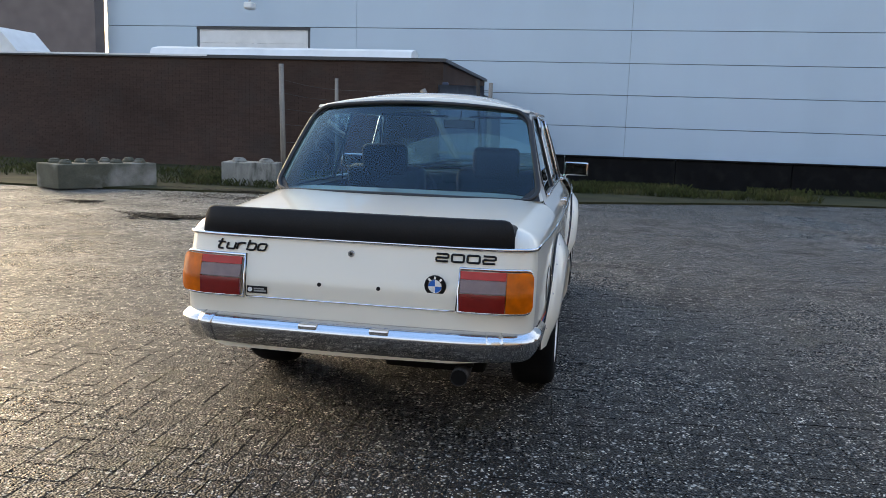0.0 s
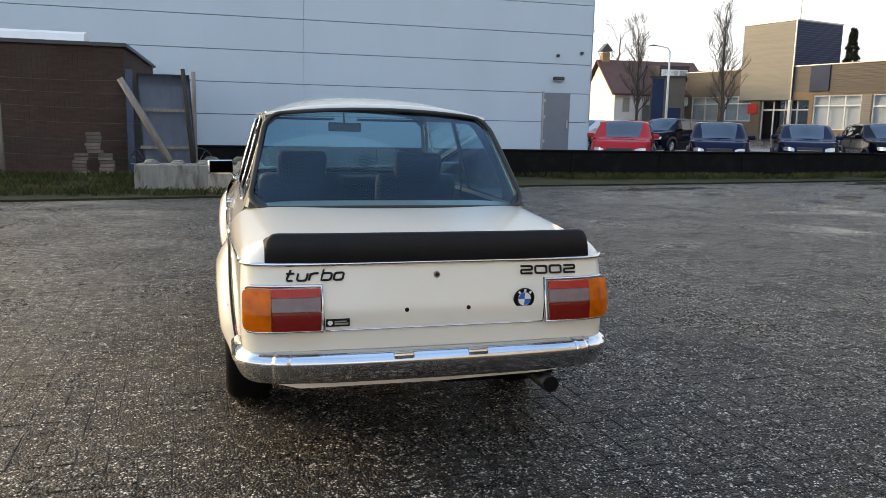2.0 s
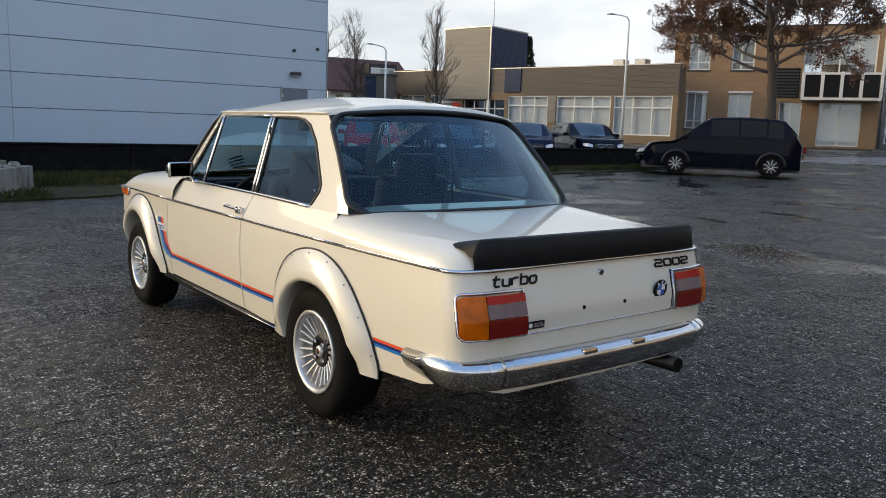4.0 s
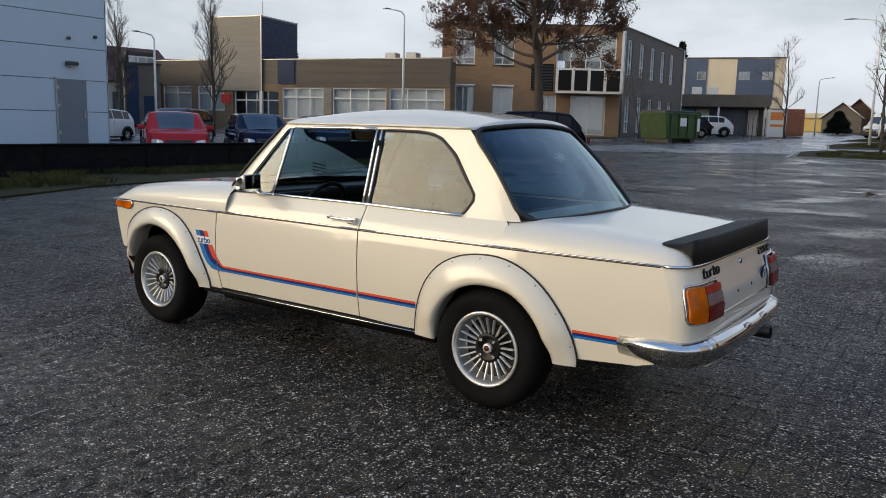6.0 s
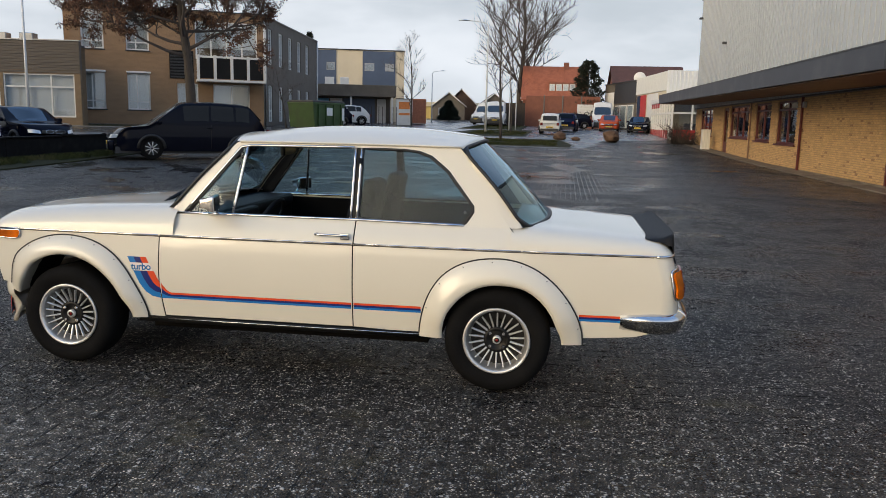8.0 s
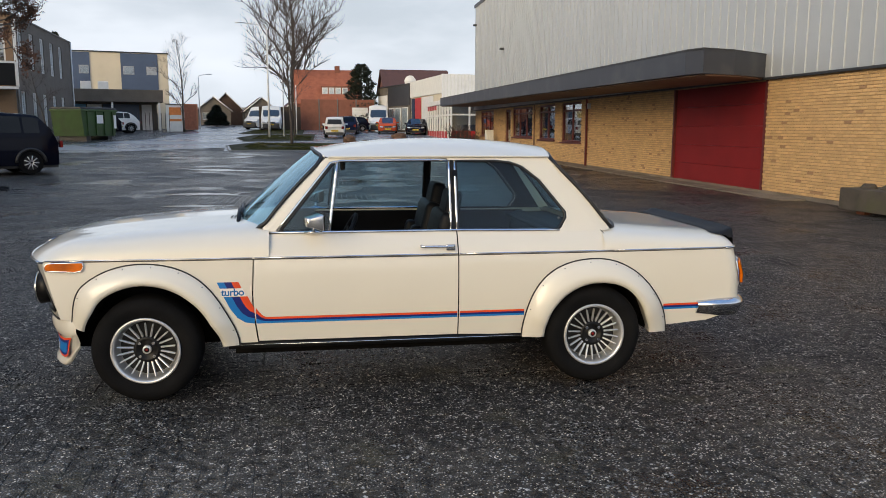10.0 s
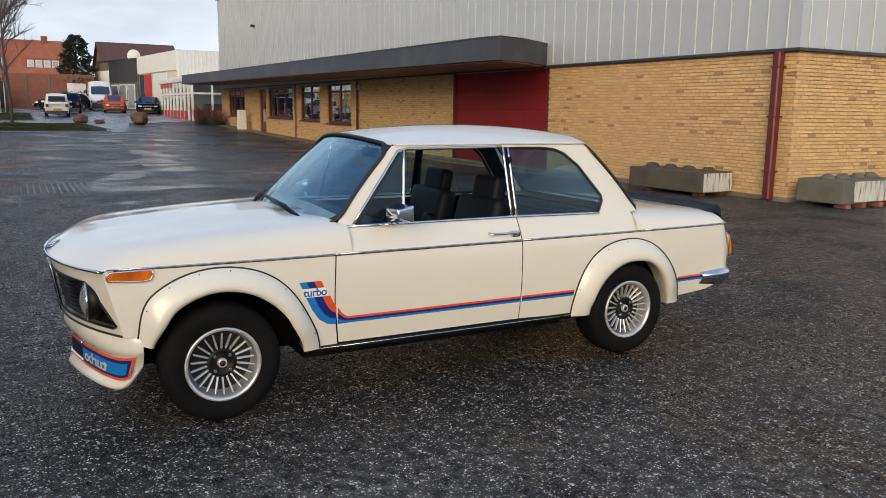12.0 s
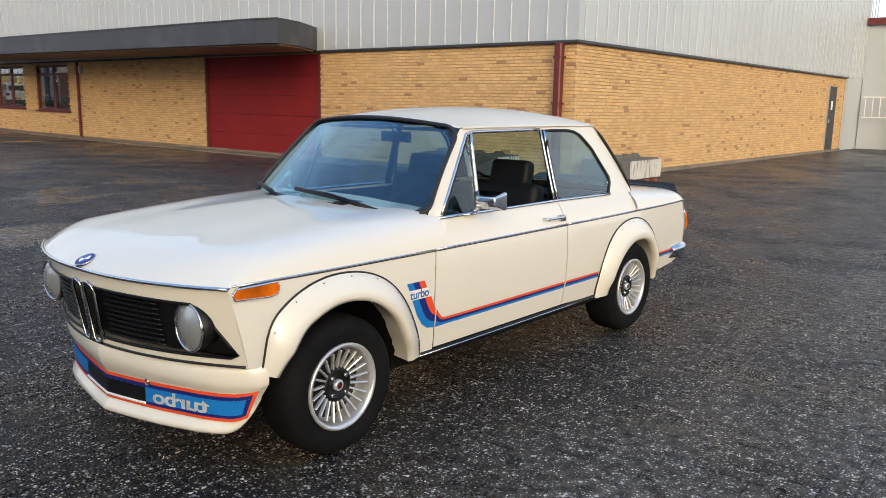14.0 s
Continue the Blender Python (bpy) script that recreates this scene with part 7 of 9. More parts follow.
M_REDTILE = mat("red_roof_tile", (0.33, 0.105, 0.055), 0.8, var=0.2, scale=2, fine=0.25, fine_scale=12, bump=0.02, bump_scale=8)
M_REDWALL = mat("red_brick_wall", (0.23, 0.088, 0.055), 0.85, var=0.15, scale=2, fine=0.2, fine_scale=20)
M_GREYWALL = mat("grey_brick_wall", (0.125, 0.108, 0.09), 0.8, var=0.15, scale=1.5, fine=0.2, fine_scale=20)
M_SKIP = mat("green_skip_paint", (0.030, 0.075, 0.016), 0.55, var=0.2, scale=2, stain=(0.03, 0.05, 0.02), stain_amount=0.6)
M_BLUE = mat("blue_sheet_paint", (0.10, 0.28, 0.48), 0.5, var=0.15)
M_REDBAND = mat("red_band", (0.50, 0.03, 0.03), 0.45, var=0.08)
M_ORANGE = mat("orange_print", (0.75, 0.24, 0.06), 0.5, var=0.15)
M_STONE = mat("boulder_stone", (0.14, 0.078, 0.045), 0.9, var=0.3, scale=2.5, fine=0.25, bump=0.02, bump_scale=6, stain=(0.12, 0.08, 0.06), stain_amount=0.6)
M_KERB = mat("kerb", (0.15, 0.145, 0.135), 0.8, var=0.2, scale=3)


def frame_from(p, q):
    """Local axes for a facade from p to q: x along it, y into the building."""
    a = math.atan2(q[1] - p[1], q[0] - p[0])
    return Matrix.Translation((p[0], p[1], 0)) @ Matrix.Rotation(a, 4, "Z"), math.hypot(q[0] - p[0], q[1] - p[1])


def facade(parent, p, q, z0, z1, holes, m_wall, thick=0.28, name="wall"):
    """A wall with openings between two plan points; returns the wall, with local axes."""
    m, L = frame_from(p, q)
    bm = bmesh.new()
    wall_with_holes(bm, 0.0, L, z0, z1, holes, 0.0, thick)
    return part(name, bm, m_wall, parent, at=m), L


def slats(parent, x0, x1, z0, z1, y, m, step=0.16):
    """Horizontal boards, each a part."""
    n = int((z1 - z0) / step)
    me = None
    for i in range(n):
        if me is None:
            o = part("board", boxed(x0, x1, y - 0.03, y, 0, step - 0.025, 0.006), m, parent)
            me = o
        else:
            o = me.copy()
            scene.collection.objects.link(o)
        o.matrix_basis = pose(0, 0, z0 + i * step)


def build_low_office():
    """Single-storey office wing with a boarded tower."""
    P0, P1 = (32.11, 57.52), (37.717, 32.90)
    of = thing("low_office", "single-storey office with beige boards and wide windows", "office building")
    wins = [(1.75, 4.4, 2.0, 3.78), (5.0, 7.4, 2.0, 3.78), (12.4, 15.8, 1.5, 3.70), (16.5, 20.65, 1.3, 3.70), (20.85, 24.9, 1.2, 3.70)]
    w, L = facade(of, P0, P1, 0.3, 3.95, wins + [(8.15, 12.1, 0.6, 3.4)], M_BEIGEBRICK)
    for i, (a, b, z0, z1) in enumerate(wins):
        n = 2 if b - a < 3 else 3
        window(w, a, b, z0, z1, 0.05, M_WHITE, [k / n for k in range(1, n)], (0.70,), 0.09, 0.08, M_BLIND, 1.0)
    part("parapet", boxed(1.2, L, 0.0, 0.3, 3.95, 5.6), M_ROOFBOARD, w)
    slats(w, 1.2, 6.4, 3.82, 5.58, -0.002, M_ROOFBOARD, 0.15)
    slats(w, 13.52, L, 3.76, 5.58, -0.002, M_ROOFBOARD, 0.15)
    slats(w, 15.8, 16.45, 1.9, 3.84, -0.002, M_SIDING, 0.15)
    part("cap", boxed(1.15, L + 0.05, -0.07, 0.35, 5.6, 5.67), M_STEEL, w)
    bm = bmesh.new()
    rim = [(1.2, 0.3), (L, 0.3), (L, 0.9), (L - 7.5, 9.0), (1.2, 9.0)]
    lo, hi = [bm.verts.new((x, y, 5.3)) for x, y in rim], [bm.verts.new((x, y, 5.4)) for x, y in rim]
    bm.faces.new(lo[::-1])
    bm.faces.new(hi)
    for k in range(5):
        bm.faces.new((lo[k], lo[(k + 1) % 5], hi[(k + 1) % 5], hi[k]))
    part("flat_roof", bm, M_DARKTRIM, w)
    part("back_wall", boxed(1.2, L - 7.5, 8.7, 9.0, 0.2, 5.3), M_BEIGEBRICK, w)
    part("skew_wall", boxed(0.0, math.hypot(7.5, 8.1), -0.3, 0.0, 0.2, 5.3), M_BEIGEBRICK, w, at=pose(L - 7.5, 9.0, 0, 0, 0, math.degrees(math.atan2(-8.1, 7.5))))
    part("end_wall", boxed(0.9, 1.2, 0.0, 9.3, 0.2, 5.6), M_BEIGEBRICK, w)
    for x in (19.0, 20.6):
        part("roof_vent", boxed(x, x + 0.8, 3.0, 3.8, 5.4, 6.3, 0.03), M_STEEL, w)
    # entrance
    for x in (8.15, 9.1, 10.05, 11.0, 12.02):
        part("entrance_post", boxed(x, x + 0.09, 0.25, 0.33, 0.6, 3.4), M_WHITE, w)
    part("entrance_rail", boxed(8.15, 12.1, 0.25, 0.33, 2.75, 2.84), M_WHITE, w)
    part("entrance_glass", boxed(8.15, 12.1, 0.28, 0.29, 0.6, 3.4), M_WINDOW, w)
    part("entrance_back", boxed(7.9, 12.3, 2.2, 2.3, 0.4, 3.6), M_INSIDE, w)
    part("entrance_door", boxed(10.1, 11.0, 0.20, 0.25, 0.6, 2.75, 0.01), M_DARKTRIM, w)
    part("sign_board", boxed(7.2, 8.0, -0.07, -0.03, 2.55, 3.2), M_REDBAND, w)
    # tower
    t = part("tower", boxed(6.45, 10.75, -0.12, 4.5, 3.45, 8.6), M_SIDING, w)
    n = int(5.15 / 0.15)
    for i in range(n):
        z = 3.46 + 0.15 * i
        part("board", boxed(6.45, 10.75, -0.15, -0.123, z, z + 0.132, 0.005), M_SIDING, t)
        part("board", boxed(10.753, 10.78, -0.12, 4.5, z, z + 0.132, 0.005), M_NAVY, t)
    part("corner_strip", boxed(10.73, 10.80, -0.17, -0.10, 3.45, 8.6), M_STEEL, t)
    part("tower_foot", boxed(10.55, 10.75, -0.1, 0.1, 0.5, 3.45), M_WHITE, w)
    part("tower_cap", boxed(6.40, 10.82, -0.18, 4.55, 8.6, 8.68), M_STEEL, w)
    part("link_block", boxed(12.1, 13.5, -0.10, 0.0, 3.95, 5.6), M_NAVY, w)
    part("mast", rodded((10.4, 0.6, 8.65), (10.4, 0.6, 11.0), 0.035, None, 6), M_WHITE, w)
    part("mast_head", boxed(10.25, 10.55, 0.45, 0.75, 11.0, 11.4, 0.02), M_WHITE, w)


build_low_office()


def build_brick_office():
    """Two-storey office: brown brick front, balcony bay, long grey side."""
    of = thing("brick_office", "two-storey brown brick office with white-framed windows", "office building", Matrix.Translation((-5.4, 4.0, 1.35)) @ Matrix.Scale(1.24, 4) @ Matrix.Translation((5.4, -4.0, -1.35)))
    FL, FM, FR, BR = (33.15, 30.28), (35.5, 26.1), (38.04, 21.58), (52.6, 23.05)
    z0, top = 0.2, 7.08
    _, L = frame_from(FL, FM)
    wins = [(0.55, 1.65, 4.85, 6.75), (2.75, 3.9, 4.85, 6.75), (0.55, 1.65, 1.7, 3.65), (2.75, 3.9, 1.7, 3.65)]
    w, L = facade(of, FL, FM, z0, top, wins, M_BROWNBRICK)
    for a, b, c, d in wins:
        window(w, a, b, c, d, 0.06, M_WHITE, (0.42,), (0.22,), 0.08, 0.07, M_CURTAIN, 1.0)
        part("window_sill", boxed(a - 0.06, b + 0.06, -0.05, 0.05, c - 0.06, c), M_DARKTRIM, w)
        part("awning_box", boxed(a - 0.04, b + 0.04, -0.07, 0.02, d - 0.01, d + 0.09, 0.01), M_WHITE, w)
    part("cap", boxed(-0.05, L + 0.02, -0.06, 0.34, top, top + 0.07), M_DARKTRIM, w)
    part("side_wall", boxed(-0.28, 0.0, 0.28, 11, z0, top), M_BROWNBRICK, w)
    part("back_wall", boxed(0, L, 11, 11.3, z0, top), M_BROWNBRICK, w)
    part("flat_roof", boxed(0, L, 0.3, 11, top - 0.35, top - 0.25), M_DARKTRIM, w)
    # balcony bay
    g = [(0.5, 1.6, 1.0, 3.2), (2.4, 4.4, 1.0, 3.2)]
    up = [(1.5, 4.85, 4.55, 6.6)]
    w2, L2 = facade(of, FM, FR, z0, top, g + up, M_BROWNBRICK)
    for a, b, c, d in g:
        window(w2, a, b, c, d, 0.06, M_WHITE, (0.5,), (), 0.08, 0.06, M_CURTAIN, 1.0)
    window(w2, *up[0], 0.06, M_WHITE, (0.25, 0.5, 0.75), (), 0.08, 0.07, M_CURTAIN, 0.7)
    part("cap", boxed(0.0, L2, -0.06, 0.34, top, top + 0.07), M_DARKTRIM, w2)
    bal = part("balcony", boxed(1.5, L2 - 0.05, -1.15, 0.0, 3.30, 3.42), M_WHITE, w2)
    for i in range(4):
        a = 1.55 + (L2 - 1.65) * i / 4
        b = 1.55 + (L2 - 1.65) * (i + 1) / 4
        part("balcony_panel", boxed(a + 0.09, b - 0.09, -1.15, -1.10, 3.46, 4.55, 0.005), M_BLACK, bal)
        part("balcony_post", boxed(a - 0.07, a + 0.08, -1.17, -1.08, 3.42, 4.7, 0.006), M_WHITE, bal)
    part("balcony_post", boxed(L2 - 0.16, L2 - 0.02, -1.17, -1.08, 3.42, 6.7, 0.006), M_WHITE, bal)
    part("balcony_rail", boxed(1.5, L2, -1.16, -1.08, 4.56, 4.66), M_WHITE, bal)
    lou = part("louvre_panel", boxed(0.12, 1.38, -0.05, -0.002, 3.45, 4.95, 0.01), M_BLACK, w2, "dark slatted panel")
    for i in range(9):
        part("louvre_slat", boxed(0.16, 1.34, -0.075, -0.052, 3.49 + 0.16 * i, 3.58 + 0.16 * i), M_DARKTRIM, lou)
    part("flat_roof", boxed(0, L2, 0.3, 9, top - 0.35, top - 0.25), M_DARKTRIM, w2)
    # long side
    _, L3 = frame_from(FR, BR)
    s = []
    for k in range(5):
        a = 1.0 + 2.45 * k
        s += [(a, a + 0.95, 4.5, 6.5), (a, a + 0.95, 1.2, 3.3)]
    w3, L3 = facade(of, FR, BR, z0, top, s, M_GREYWALL)
    for a, b, c, d in s:
        window(w3, a, b, c, d, 0.06, M_WHITE, (0.5,), (0.3,), 0.08, 0.06, M_CURTAIN, 1.0)
    part("cap", boxed(0.0, L3, -0.06, 0.34, top, top + 0.07), M_DARKTRIM, w3)
    part("downpipe", rodded((0.25, -0.06, z0), (0.25, -0.06, top), 0.05, None, 8), M_STEEL, w3)
    part("downpipe", rodded((L3 - 0.2, -0.06, z0), (L3 - 0.2, -0.06, top), 0.05, None, 8), M_WHITE, w3)
    part("far_wall", boxed(L3 - 0.28, L3, 0.28, 9, z0, top), M_GREYWALL, w3)
    part("flat_roof", boxed(0, L3, 0.3, 9, top - 0.35, top - 0.25), M_DARKTRIM, w3)


build_brick_office()


def gable_house(name, label, m, w, d, eave, ridge, m_wall, m_roof, wins=(), base=0.0, along_x=True, overhang=0.3, dormer=None):
    """A house: gabled walls, roof slabs with thickness, windows in the front (y = 0)."""
    h = thing(name, label, "house", m)
    bm = bmesh.new()
    wall_with_holes(bm, 0, w, base, eave, list(wins), 0.0, 0.3)
    fw = part("front_wall", bm, m_wall, h)
    for a, b, c, e in wins:
        window(fw, a, b, c, e, 0.06, M_WHITE, (0.5,) if b - a > 1.0 else (), (), 0.08, 0.07, M_CURTAIN, 1.0)
    part("back_wall", boxed(0, w, d - 0.3, d, base, eave), m_wall, h)
    if along_x:
        for x in (0.0, w - 0.3):
            bm = bmesh.new()
            prism(bm, [(0.3, base), (d - 0.3, base), (d - 0.3, eave), (d / 2, ridge - 0.12), (0.3, eave)], x, x + 0.3)
            for v in bm.verts:
                v.co = Vector((v.co.y, v.co.x, v.co.z))
            bmesh.ops.reverse_faces(bm, faces=bm.faces[:])
            part("gable_wall", bm, m_wall, h)
        for k in (0, 1):
            bm = bmesh.new()
            y0, y1 = (-overhang, d / 2) if k == 0 else (d + overhang, d / 2)
            s = (ridge - eave) / (d / 2)
            za = eave - overhang * s
            vs = [bm.verts.new(p) for p in ((-overhang, y0, za), (w + overhang, y0, za), (w + overhang, y1, ridge), (-overhang, y1, ridge))]
            vs2 = [bm.verts.new(v.co + Vector((0, 0, 0.14))) for v in vs]
            bm.faces.new(vs)
            bm.faces.new(vs2[::-1])
            for i in range(4):
                bm.faces.new((vs[i], vs2[i], vs2[(i + 1) % 4], vs[(i + 1) % 4]))
            bmesh.ops.recalc_face_normals(bm, faces=bm.faces[:])
            part("roof", bm, m_roof, h)
    else:
        bm = bmesh.new()
        prism(bm, [(0.0, eave), (w, eave), (w / 2, ridge - 0.12)], 0.0, 0.3)
        part("gable_wall", bm, m_wall, h)
        for x in (0.0, w - 0.3):
            part("side_wall", boxed(x, x + 0.3, 0.3, d - 0.3, base, eave), m_wall, h)
        for k in (0, 1):
            bm = bmesh.new()
            s = (ridge - eave) / (w / 2)
            x0, x1 = (-overhang, w / 2) if k == 0 else (w + overhang, w / 2)
            za = eave - overhang * s
            vs = [bm.verts.new(p) for p in ((x0, -overhang, za), (x0, d, za), (x1, d, ridge), (x1, -overhang, ridge))]
            vs2 = [bm.verts.new(v.co + Vector((0, 0, 0.14))) for v in vs]
            bm.faces.new(vs)
            bm.faces.new(vs2[::-1])
            for i in range(4):
                bm.faces.new((vs[i], vs2[i], vs2[(i + 1) % 4], vs[(i + 1) % 4]))
            bmesh.ops.recalc_face_normals(bm, faces=bm.faces[:])
            part("roof", bm, m_roof, h)
            bb = bmesh.new()
            tube(bb, [(x0, -overhang - 0.02, za + 0.05), (x1, -overhang - 0.02, ridge + 0.05)], 0.09, 4)
            part("barge_board", bb, M_WHITE, h)
    return h


FAR = Matrix.Translation((-5.5, 4.0, 1.4)) @ Matrix.Scale(1.15, 4) @ Matrix.Translation((5.5, -4.0, -1.4))


def build_far():
    # white house with a brown roof beyond the car park
    h = gable_house("white_house", "white house with a brown tiled roof and chimney", Matrix.Translation((26.6, 57.0, 0.6)) @ pose(0, 0, 0, 0, 0, -8), 7.6, 8.0, 3.4, 6.0, M_WHITE, M_ROOFTILE, [(0.6, 1.3, 1.9, 3.1), (2.2, 3.6, 0.6, 2.6), (4.4, 6.6, 0.9, 2.6)])
    ch = part("chimney", boxed(0.1, 0.7, 3.7, 4.3, 5.6, 6.7), M_BROWNBRICK, h)
    bm = bmesh.new()
    prism(bm, [(-0.1, 6.8), (0.9, 6.8), (0.4, 7.4)], 3.5, 4.5)
    part("chimney_cowl", bm, M_DARKTRIM, ch)
    dr = part("dormer", boxed(3.8, 6.2, 0.9, 3.0, 4.2, 5.6), M_DARKTRIM, h)
    part("dormer_window", boxed(3.95, 6.05, 0.86, 0.9, 4.5, 5.3), M_WHITE, dr)
    for i in range(3):
        part("pane", boxed(4.05 + 0.68 * i, 4.6 + 0.68 * i, 0.85, 0.858, 4.58, 5.22), M_WINDOW, dr)
    g = thing("garage_block", "dark grey flat-roofed building between houses", "building", Matrix.Translation((26.9, 52.2, 0.6)) @ pose(0, 0, 0, 0, 0, -32))
    part("block_wall", boxed(0, 2.3, 0, 5, 0, 4.3), M_GREYWALL, g)
    part("block_door", boxed(1.2, 2.1, -0.04, 0.0, 0, 2.2), M_NAVY, g)
    part("blind_panel", boxed(0.1, 0.9, -0.03, 0.0, 0.0, 4.2), M_NAVY, g)
    part("block_roof", boxed(-0.1, 2.4, -0.1, 5.1, 4.3, 4.4), M_DARKTRIM, g)
    s = gable_house("far_house", "dark-roofed house behind the office", Matrix.Translation((36.0, 66.5, 1.2)) @ pose(0, 0, 0, 0, 0, -40), 7.0, 7.0, 3.4, 5.4, M_GREYWALL, M_ROOFTILE, [(1.0, 2.0, 1.5, 2.8)])
    # cream and blue block beyond the street
    c = thing("cream_block", "cream and blue-grey commercial block with flat roof", "building", FAR @ Matrix.Translation((70.3, 29.0, 0.8)) @ pose(0, 0, 0, 0, 0, math.degrees(math.atan2(21.59 - 29.21, 72.23 - 70.19))))
    bm = bmesh.new()
    part("block_wall", boxed(0, 8.8, 0.0, 18, 0, 7.35), M_CREAM, c)
    for a, b in ((0.15, 2.1), (4.7, 7.9)):
        p = part("blue_panel", boxed(a, b, -0.08, -0.004, 3.2, 7.3, 0.01), M_BLUEPANEL, c)
        part("window", boxed(a + 1.05 if b - a < 2.5 else a + 0.2, b - 0.1 if b - a < 2.5 else a + 1.15, -0.12, -0.084, 5.4, 6.15, 0.01), M_STEEL, p)
        part("pane", boxed(a + 1.12 if b - a < 2.5 else a + 0.27, b - 0.17 if b - a < 2.5 else a + 1.08, -0.135, -0.122, 5.47, 6.08), M_WINDOW, p)
        if b - a > 2.5:
            part("window", boxed(b - 1.0, b - 0.1, -0.12, -0.084, 5.4, 6.15, 0.01), M_STEEL, p)
    part("block_roof", boxed(-0.1, 8.9, -0.1, 18, 7.35, 7.45), M_DARKTRIM, c)
    for x in (5.8, 3.0):
        part("roof_vent", boxed(x, x + 0.5, 4, 4.6, 7.45, 7.8, 0.02), M_STEEL, c)
    for i, (a, b) in enumerate(((1.2, 2.2), (5.5, 8.0), (10.5, 13.0), (14.0, 16.5))):
        part("dark_panel", boxed(8.804, 8.88, a, b, 0.8, 7.3, 0.01), M_NAVY, c)
    po = thing("showroom_porch", "low showroom with grey flat canopy and blue doors", "building", FAR @ Matrix.Translation((62.6, 27.0, 0.7)) @ pose(0, 0, 0, 0, 0, math.degrees(math.atan2(20.01 - 26.94, 64.38 - 62.52))))
    part("porch_roof", boxed(-0.4, 7.6, -1.6, 6.0, 2.75, 3.75, 0.02), M_GREYWALL, po)
    part("porch_wall", boxed(0, 7.2, 0.6, 6, 0, 2.75), M_GREYWALL, po)
    for a, b, m in ((0.2, 1.7, M_BLUE), (1.8, 2.9, M_WHITE), (3.0, 5.8, M_BLUEPANEL), (6.0, 6.8, M_WHITE)):
        part("shop_front", boxed(a, b, 0.52, 0.596, 0.1, 2.6, 0.01), m, po)
    for x in (-0.2, 3.6, 7.2):
        part("porch_post", boxed(x, x + 0.16, -1.5, -1.34, 0, 2.75), M_WHITE, po)
    for x in (1.4, 2.7):
        part("air_unit", boxed(x, x + 0.8, -0.6, -0.1, 3.75, 4.4, 0.03), M_WHITE, po)
    fz = thing("picket_rail", "dark railing fence before the showroom", "fence")
    for i in range(22):
        x, y = 57.4 + 0.1 * i, 24.4 - 0.28 * i
        part("rail_bar", boxed(x - 0.02, x + 0.02, y - 0.02, y + 0.02, rise(x, y), rise(x, y) + 1.6), M_DARKTRIM, fz)
    # advertising column
    s = thing("advert_pillar", "white advertising pillar with an orange print", "sign", Matrix.Translation((66.5, 19.3, rise(66.5, 19.3))) @ pose(0, 0, 0, 0, 0, -76))
    part("pillar_body", boxed(-0.75, 0.75, -0.15, 0.15, 0.0, 2.35, 0.03), M_WHITE, s)
    part("pillar_print", boxed(-0.5, 0.5, -0.165, -0.152, 1.45, 2.1), M_ORANGE, s)
    part("print_bar", boxed(-0.5, 0.5, -0.165, -0.152, 0.9, 1.1), M_ORANGE, s)
    part("pillar_cap", boxed(-0.8, 0.8, -0.2, 0.2, 2.35, 2.41), M_DARKTRIM, s)
    oc = thing("rust_container", "orange-brown container beside the street", "container", Matrix.Translation((72, 18.2, rise(72, 18.2))) @ pose(0, 0, 0, 0, 0, 14))
    part("container_body", boxed(0, 5.5, 0, 2.2, 0.1, 2.5, 0.04), mat("rust_paint", (0.36, 0.14, 0.07), 0.7, var=0.2), oc)
    part("container_door", boxed(-0.05, 0.0, 0.15, 2.05, 0.2, 2.4), mat("rust_dark", (0.25, 0.09, 0.05), 0.7, var=0.2), oc)
    b = gable_house("dark_barn", "dark steep-roofed barn along the street", Matrix.Translation((140.0, 26.6, 1.8)) @ pose(0, 0, 0, 0, 0, -84), 6.0, 14, 2.6, 5.6, M_SHED, M_DARKTRIM, [(1.0, 2.0, 1.0, 2.2)], along_x=False)
    # red-roofed house with a long garden wall
    h = gable_house("red_house", "red brick house with a red tiled roof", Matrix.Translation((88.9, 9.6, 1.1)) @ pose(0, 0, 0, 0, 0, -89), 7.2, 8, 3.3, 7.1, M_REDWALL, M_REDTILE, [(1.2, 2.3, 1.0, 2.4)])
    dr = part("dormer", boxed(2.9, 6.1, 0.9, 3.0, 3.9, 5.2), M_REDWALL, h)
    for i in range(4):
        part("window", boxed(3.0 + 0.78 * i, 3.65 + 0.78 * i, 0.84, 0.898, 4.1, 5.0, 0.01), M_WHITE, dr)
        part("pane", boxed(3.08 + 0.78 * i, 3.57 + 0.78 * i, 0.828, 0.838, 4.2, 4.9), M_WINDOW, dr)
    part("chimney", boxed(4.6, 5.2, 3.6, 4.2, 6.5, 7.7), M_REDWALL, h)
    part("barge_board", boxed(-0.33, -0.25, -0.3, 4.0, 3.2, 3.4), M_WHITE, h)
    gw = thing("garden_wall", "long red brick wall with pale posts", "wall")
    for i in range(4):
        y0, y1 = 8.9 - 2.0 * i, 8.9 - 2.0 * (i + 1)
        part("wall_panel", boxed(81.9, 82.15, y1 + 0.12, y0, 1.0, 4.45, 0.02), M_REDWALL, gw)
        part("wall_post", boxed(81.84, 82.18, y1, y1 + 0.12, 1.0, 4.52), M_KERB, gw)
    wb = tagged(part("wall_board", boxed(81.78, 81.85, 1.7, 3.4, 2.4, 3.6, 0.02), M_WHITE), "pale notice board on the garden wall", "notice board")
